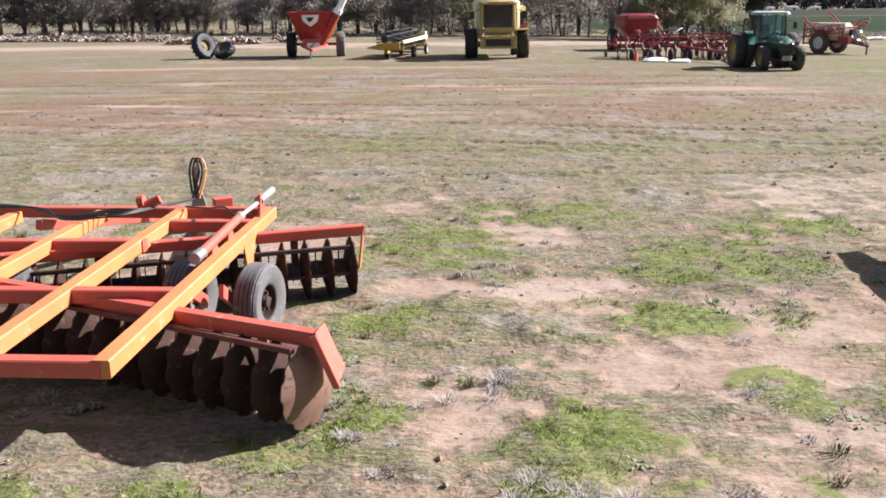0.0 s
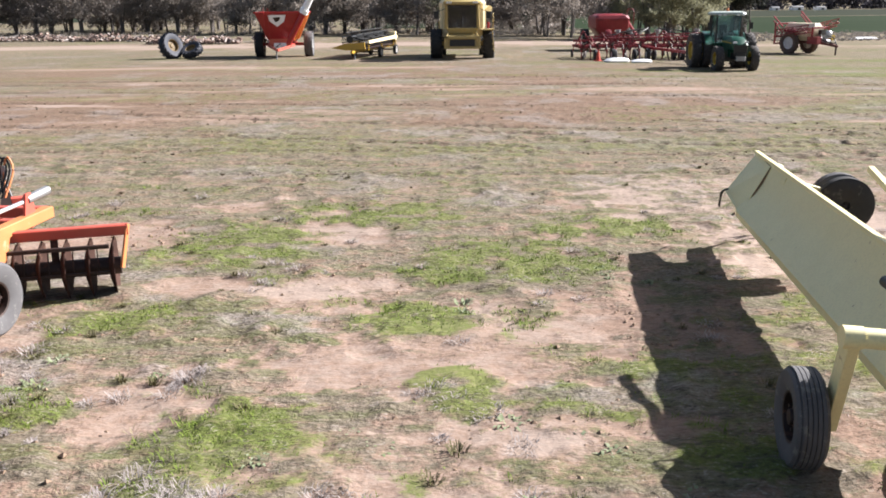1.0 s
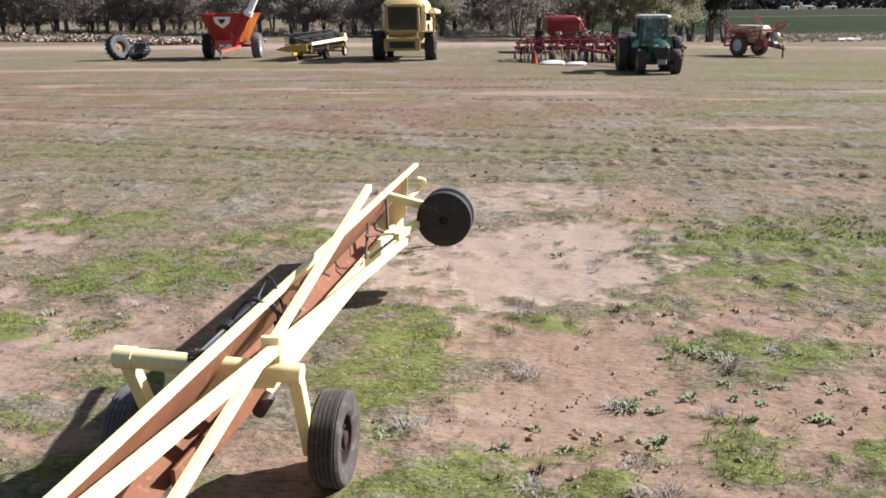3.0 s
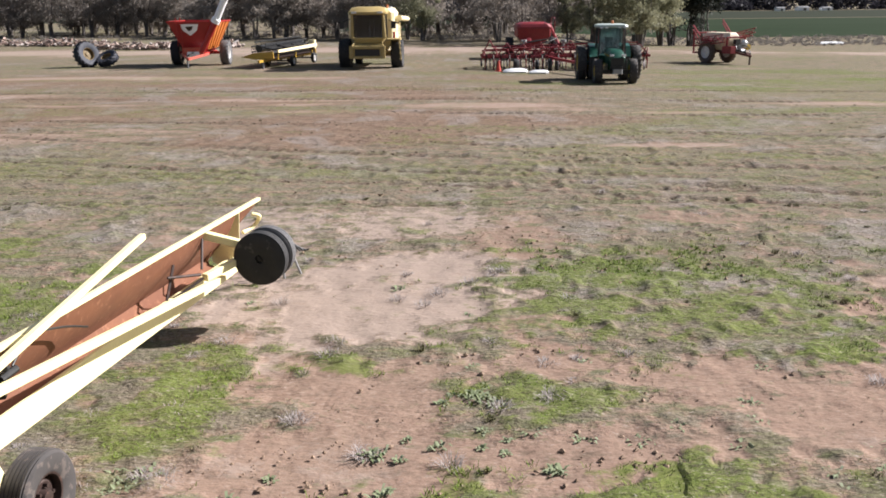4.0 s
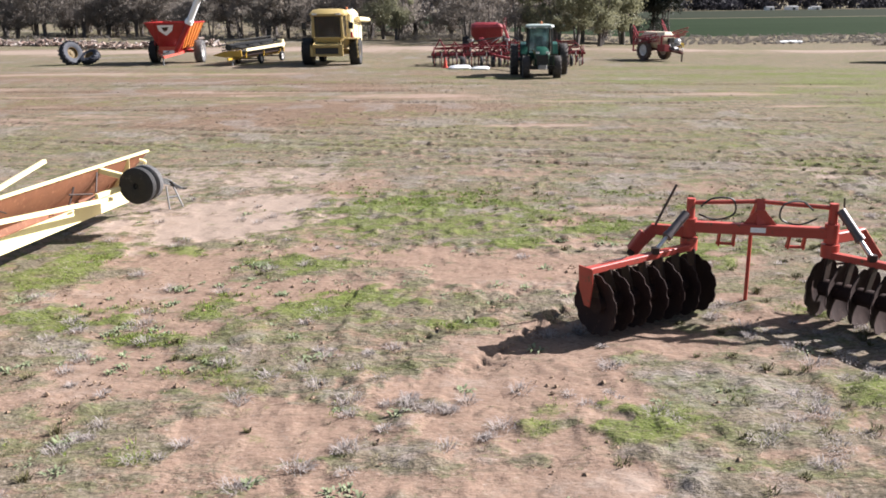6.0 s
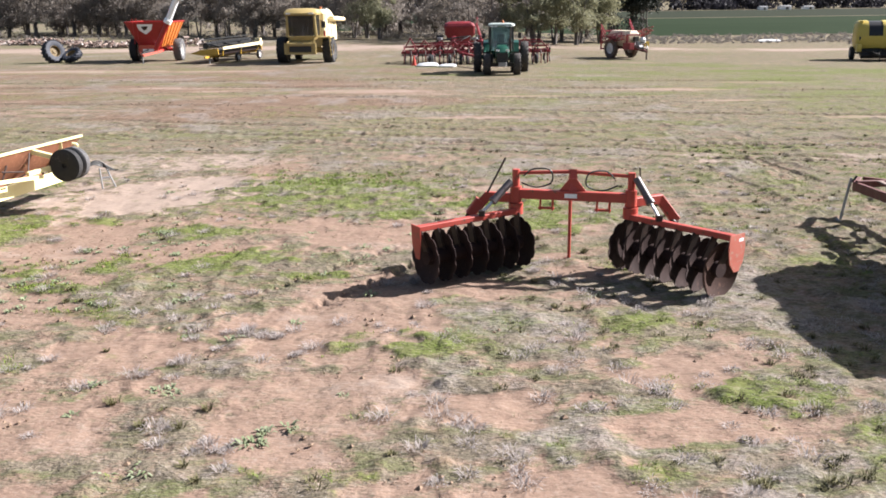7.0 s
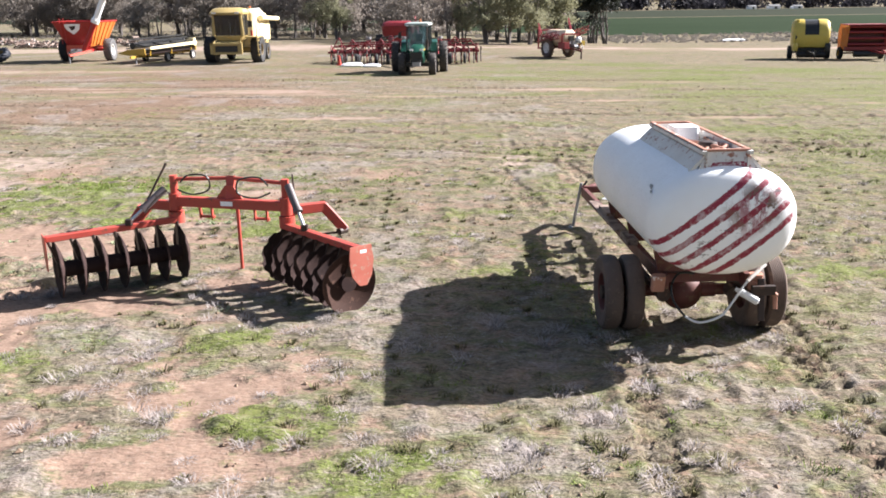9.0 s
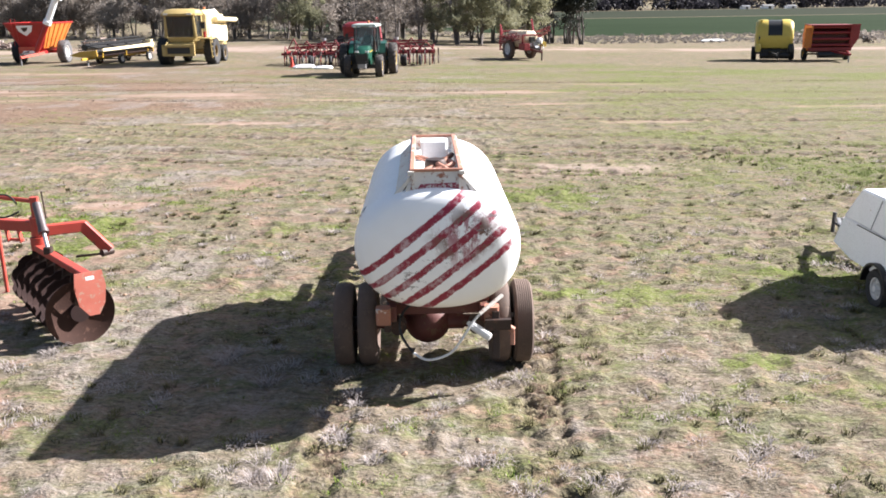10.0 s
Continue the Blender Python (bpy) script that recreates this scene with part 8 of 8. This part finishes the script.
def yellow_baler():
    t = thing("round_baler", parked(51.1, 66.2, -16), "bright yellow round baler with a black belt opening", "baler", "balers")
    side = [(-1.15, 0.95), (-1.3, 1.5), (-1.22, 2.1), (-0.95, 2.6), (-0.45, 2.92), (0.4, 2.98), (1.0, 2.75), (1.4, 2.2), (1.45, 1.6), (1.2, 0.95), (0.4, 0.78), (-0.6, 0.78)]
    for s in (-1, 1):
        rings = []
        for x, k in ((0.5, 1.0), (1.0, 1.0), (1.2, 0.95), (1.3, 0.86)):
            rings.append([(s * x, y * k, 1.75 + (z - 1.75) * k) for y, z in side])
        part("side_cover", loft(bmesh.new(), rings), BALER_YELLOW, t, smooth=50)
    part("belt_chamber", loft(bmesh.new(), [[(-0.5, y * 0.97, 1.75 + (z - 1.75) * 0.97) for y, z in side], [(0.5, y * 0.97, 1.75 + (z - 1.75) * 0.97) for y, z in side]]), BLACK, t, "black belts in the bale chamber")
    for k in range(4):
        x = -0.36 + 0.24 * k
        part("belt", beam(bmesh.new(), (x, -1.22, 1.9), (x, -0.9, 2.58), 0.19, 0.02, (0, 1, 0)), RUBBER, t)
    part("front_panel", loft(bmesh.new(), [[(-1.05, -1.2, 0.95), (1.05, -1.2, 0.95), (1.05, -1.12, 0.95), (-1.05, -1.12, 0.95)], [(-1.1, -1.37, 1.55), (1.1, -1.37, 1.55), (1.1, -1.29, 1.55), (-1.1, -1.29, 1.55)], [(-0.9, -1.33, 1.86), (0.9, -1.33, 1.86), (0.9, -1.25, 1.86), (-0.9, -1.25, 1.86)]]), BALER_YELLOW, t)
    part("roof_lamp", box(bmesh.new(), (-1.0, -0.5, 2.9), (0.22, 0.3, 0.16), None, 0.04), BALER_YELLOW, t)
    for s in (-1, 1):
        part("side_locker", loft(bmesh.new(), [rect(0.34, 0.9, 0.7, s * 1.15, -1.3, 0.06), rect(0.38, 1.0, 1.05, s * 1.15, -1.3, 0.08), rect(0.3, 0.8, 1.25, s * 1.15, -1.3, 0.08)]), BLACK if s > 0 else BALER_YELLOW, t)
    part("blue_badge", beam(bmesh.new(), (-1.0, -1.34, 1.5), (-1.0, -1.2, 1.85), 0.3, 0.02, (0, 1, 0)), NAVY, t)
    part("pickup", tube(box(bmesh.new(), (0, -1.2, 0.55), (2.0, 0.7, 0.4)), (-1.0, -1.6, 0.42), (1.0, -1.6, 0.42), 0.22, 16), BLACK, t)
    for k in range(12):
        x = -0.9 + 0.163 * k
        part("pickup_tine", lathe(bmesh.new(), [(0.24, -0.01), (0.31, -0.01), (0.31, 0.01), (0.24, 0.01)], pose(x, -1.6, 0.42, 0, 90, 0), 12, closed=True), DARK_RUST, t)
    for x, o in ((-1.35, -1), (1.35, 1)):
        wheel_l(t, (x, 0.4, 0.5), (o, 0, 0), 0.5, 0.36, 0.26, RUBBER, RIM_WHITE, ribs=4)
    part("axle", beam(bmesh.new(), (-1.3, 0.4, 0.5), (1.3, 0.4, 0.5), 0.14, 0.14), BLACK, t)
    part("understructure", box(bmesh.new(), (0, 0, 0.72), (1.9, 2.2, 0.3)), BLACK, t)
    part("drawbar", beam(beam(bmesh.new(), (-0.5, -1.1, 0.7), (0, -3.2, 0.55), 0.12, 0.16), (0.5, -1.1, 0.7), (0, -3.2, 0.55), 0.12, 0.16), BLACK, t)
    part("jack", beam(bmesh.new(), (0.15, -2.9, 0.0), (0.15, -2.9, 0.7), 0.08, 0.08, (0, 1, 0)), BLACK, t)


def red_baler():
    t = thing("round_baler", parked(55.1, 65.8, -8), "older red and orange round baler with open barred front", "baler", "balers")
    for x, mt in ((-1.45, BIN_ORANGE), (1.33, DARK_RED)):
        m = Matrix(((0, 0, 1, x), (1, 0, 0, 0), (0, 1, 0, 0), (0, 0, 0, 1)))
        part("side_wall", slab(bmesh.new(), [(-1.0, 0.75), (-1.1, 1.6), (-1.3, 2.55), (0.9, 2.6), (1.3, 1.8), (1.1, 0.8)], 0.12, m), mt, t)
    part("top_panel", beam(bmesh.new(), (-1.45, -0.2, 2.58), (1.45, -0.2, 2.58), 2.1, 0.08), DARK_RED, t)
    part("rear_drum", tube(bmesh.new(), (-1.33, 0.1, 1.6), (1.33, 0.1, 1.6), 0.78, 24), MAROON, t)
    for z in (1.15, 1.6, 2.05, 2.45):
        part("roller", tube(bmesh.new(), (-1.34, -0.95, z), (1.34, -0.95, z), 0.1, 12), DARK_RED, t)
    part("front_sill", beam(bmesh.new(), (-1.5, -1.0, 0.85), (1.5, -1.0, 0.85), 0.25, 0.25), DARK_RED, t)
    part("flared_side", slab(bmesh.new(), [(0, 0), (0.55, 0.9), (0.6, 1.9), (0, 1.9)], 0.06, Matrix(((1, 0, 0, 1.42), (0, 0, 1, -1.1), (0, 1, 0, 0.75), (0, 0, 0, 1)))), DARK_RED, t)
    part("orange_panel", beam(bmesh.new(), (-1.6, -1.08, 1.0), (-1.6, -1.12, 2.4), 0.5, 0.05, (0, 1, 0)), BIN_ORANGE, t)
    part("pickup", tube(bmesh.new(), (-0.9, -1.3, 0.45), (0.9, -1.3, 0.45), 0.22, 14), BLACK, t)
    for x, o in ((-1.5, -1), (1.5, 1)):
        wheel_l(t, (x, 0.2, 0.45), (o, 0, 0), 0.45, 0.3, 0.22, RUBBER, RIM_YELLOW, ribs=4)
    part("axle", beam(bmesh.new(), (-1.45, 0.2, 0.45), (1.45, 0.2, 0.45), 0.12, 0.12), MAROON, t)
    part("understructure", box(bmesh.new(), (0, -0.1, 0.72), (2.6, 1.8, 0.22)), MAROON, t)
    part("drawbar", beam(beam(bmesh.new(), (0.2, -1.1, 0.7), (0.9, -3.0, 0.55), 0.1, 0.14), (1.2, -1.1, 0.7), (0.95, -3.0, 0.55), 0.1, 0.14), DARK_RED, t)
    part("jack", beam(bmesh.new(), (0.9, -2.8, 0.0), (0.9, -2.8, 0.65), 0.08, 0.08, (0, 1, 0)), STEEL, t)


def paddock_oddments():
    t = thing("traffic_cone", on_ground(14.3, 59.2), "red traffic cone standing on the grass", "cone")
    part("cone", lathe(bmesh.new(), [(0.2, 0.03), (0.16, 0.06), (0.04, 0.72), (0.0, 0.73)], None, 18), CONE_RED, t)
    part("base", box(bmesh.new(), (0, 0, 0.02), (0.46, 0.46, 0.04)), CONE_RED, t)
    for x, y, r, s in ((15.3, 58.2, 8, 1.0), (16.75, 57.6, -4, 0.8)):
        t = thing("seed_bag", on_ground(x, y, r), "flattened white woven seed bag lying on the grass", "bag", "white bags by the seeder")
        part("bag", loft(bmesh.new(), [rect(1.5 * s, 0.8, 0.0, 0, 0, 0.15), rect(1.6 * s, 0.9, 0.09, 0, 0, 0.2), rect(1.3 * s, 0.7, 0.22 * s, 0.05, 0, 0.2), rect(0.7 * s, 0.3, 0.27 * s, 0.1, 0, 0.1)]), WHITE_PLASTIC, t)
    t = thing("white_sheeting", on_ground(64.0, 127.0, 5), "long pale plastic sheeting lying at the field edge", "sheeting")
    part("sheet", loft(bmesh.new(), [rect(3.9, 1.6, 0.0, 0, 0, 0.3), rect(3.8, 1.5, 0.12, 0, 0, 0.3), rect(2.4, 0.8, 0.3, 0.3, 0, 0.2)]), WHITE_PLASTIC, t)


def timber_pile():
    g = random.Random(21)
    for x0, x1, y0, y1, count, hi, lab in ((-50, -27, 108, 102, 520, 0.85, "long windrow of pale split timber and roots"), (-24.5, -15.5, 93.5, 92.5, 220, 0.8, "heap of weathered split timber on the grass"), (-14.5, -10.5, 95.0, 96.0, 60, 0.9, "small heap of split timber by the trees")):
        t = thing("timber_heap", on_ground((x0 + x1) / 2, (y0 + y1) / 2), lab, "timber heap", "timber heaps")
        bm = bmesh.new()
        for _ in range(count):
            u = g.random()
            x, y = x0 + (x1 - x0) * u, y0 + (y1 - y0) * u + g.gauss(0, 0.9)
            h = hi * (0.5 + 0.5 * abs(math.sin(9 * u + 1))) * max(0.05, 1 - abs(g.gauss(0, 0.55)))
            a, e = g.uniform(0, 6.283), g.uniform(-0.5, 0.5)
            d = Vector((math.cos(a) * math.cos(e), math.sin(a) * math.cos(e), math.sin(e))) * g.uniform(0.3, 0.85)
            z0 = float(ground_z(x, y))
            c = Vector((x, y, z0 + h * g.uniform(0.1, 1) + 0.1))
            w = g.uniform(0.1, 0.28)
            beam(bm, c - d * 0.5, c + d * 0.5, w, w * g.uniform(0.5, 1), (g.uniform(-1, 1), 0.2, 1), 0.03)
        tagged(part("split_log", bm, TIMBER_MIX, t, "", True), kind="stuff")


def island_mix(name, cols):
    m, n, l, b = nodes_of(name)
    g = n.new("ShaderNodeNewGeometry")
    r = n.new("ShaderNodeValToRGB")
    r.color_ramp.interpolation = "CONSTANT"
    while len(r.color_ramp.elements) < len(cols):
        r.color_ramp.elements.new(0.5)
    for k, c in enumerate(cols):
        r.color_ramp.elements[k].position = k / len(cols)
        r.color_ramp.elements[k].color = (*c, 1)
    l.new(g.outputs["Random Per Island"], r.inputs[0])
    col = mix(n, l, ramp(n, l, grain(n, l, 6, 4), 0.35, 0.75), r.outputs[0], (0.16, 0.11, 0.09))
    l.new(col, b.inputs["Base Color"])
    b.inputs["Roughness"].default_value = 0.85
    return m


TIMBER_MIX = island_mix("mixed_split_timber", [(0.3703, 0.3192, 0.2937), (0.2298, 0.1532, 0.1277), (0.4213, 0.383, 0.3575), (0.166, 0.1085, 0.0894), (0.332, 0.2554, 0.2171)])


def far_sheds():
    for x, y, w, h, d in ((172, 446, 3.8, 1.8, 4), (183, 447, 5.2, 2.0, 5), (194, 446, 4.5, 1.7, 5), (262, 444, 9, 3.4, 6), (285, 446, 6, 3.0, 5)):
        t = thing("farm_shed", on_ground(x, y), "small pale farm shed before distant trees", "shed", "far sheds")
        part("wall", box(bmesh.new(), (0, 0, h * 0.35), (w, d, h * 0.7)), WHITE, t)
        part("roof", loft(bmesh.new(), [rect(w * 1.08, d * 1.1, h * 0.7, 0, 0, 0.05), rect(w * 1.04, 0.2, h, 0, 0, 0.05)]), STEEL, t)
        part("door", box(bmesh.new(), (w * 0.1, -d / 2 - 0.02, h * 0.28), (w * 0.25, 0.05, h * 0.5)), BLACK, t)


tractor()
combine()
chaser_bin()
header_trailer()
spare_duals()
air_seeder()
boom_sprayer()
yellow_baler()
red_baler()
paddock_oddments()
timber_pile()
far_sheds()
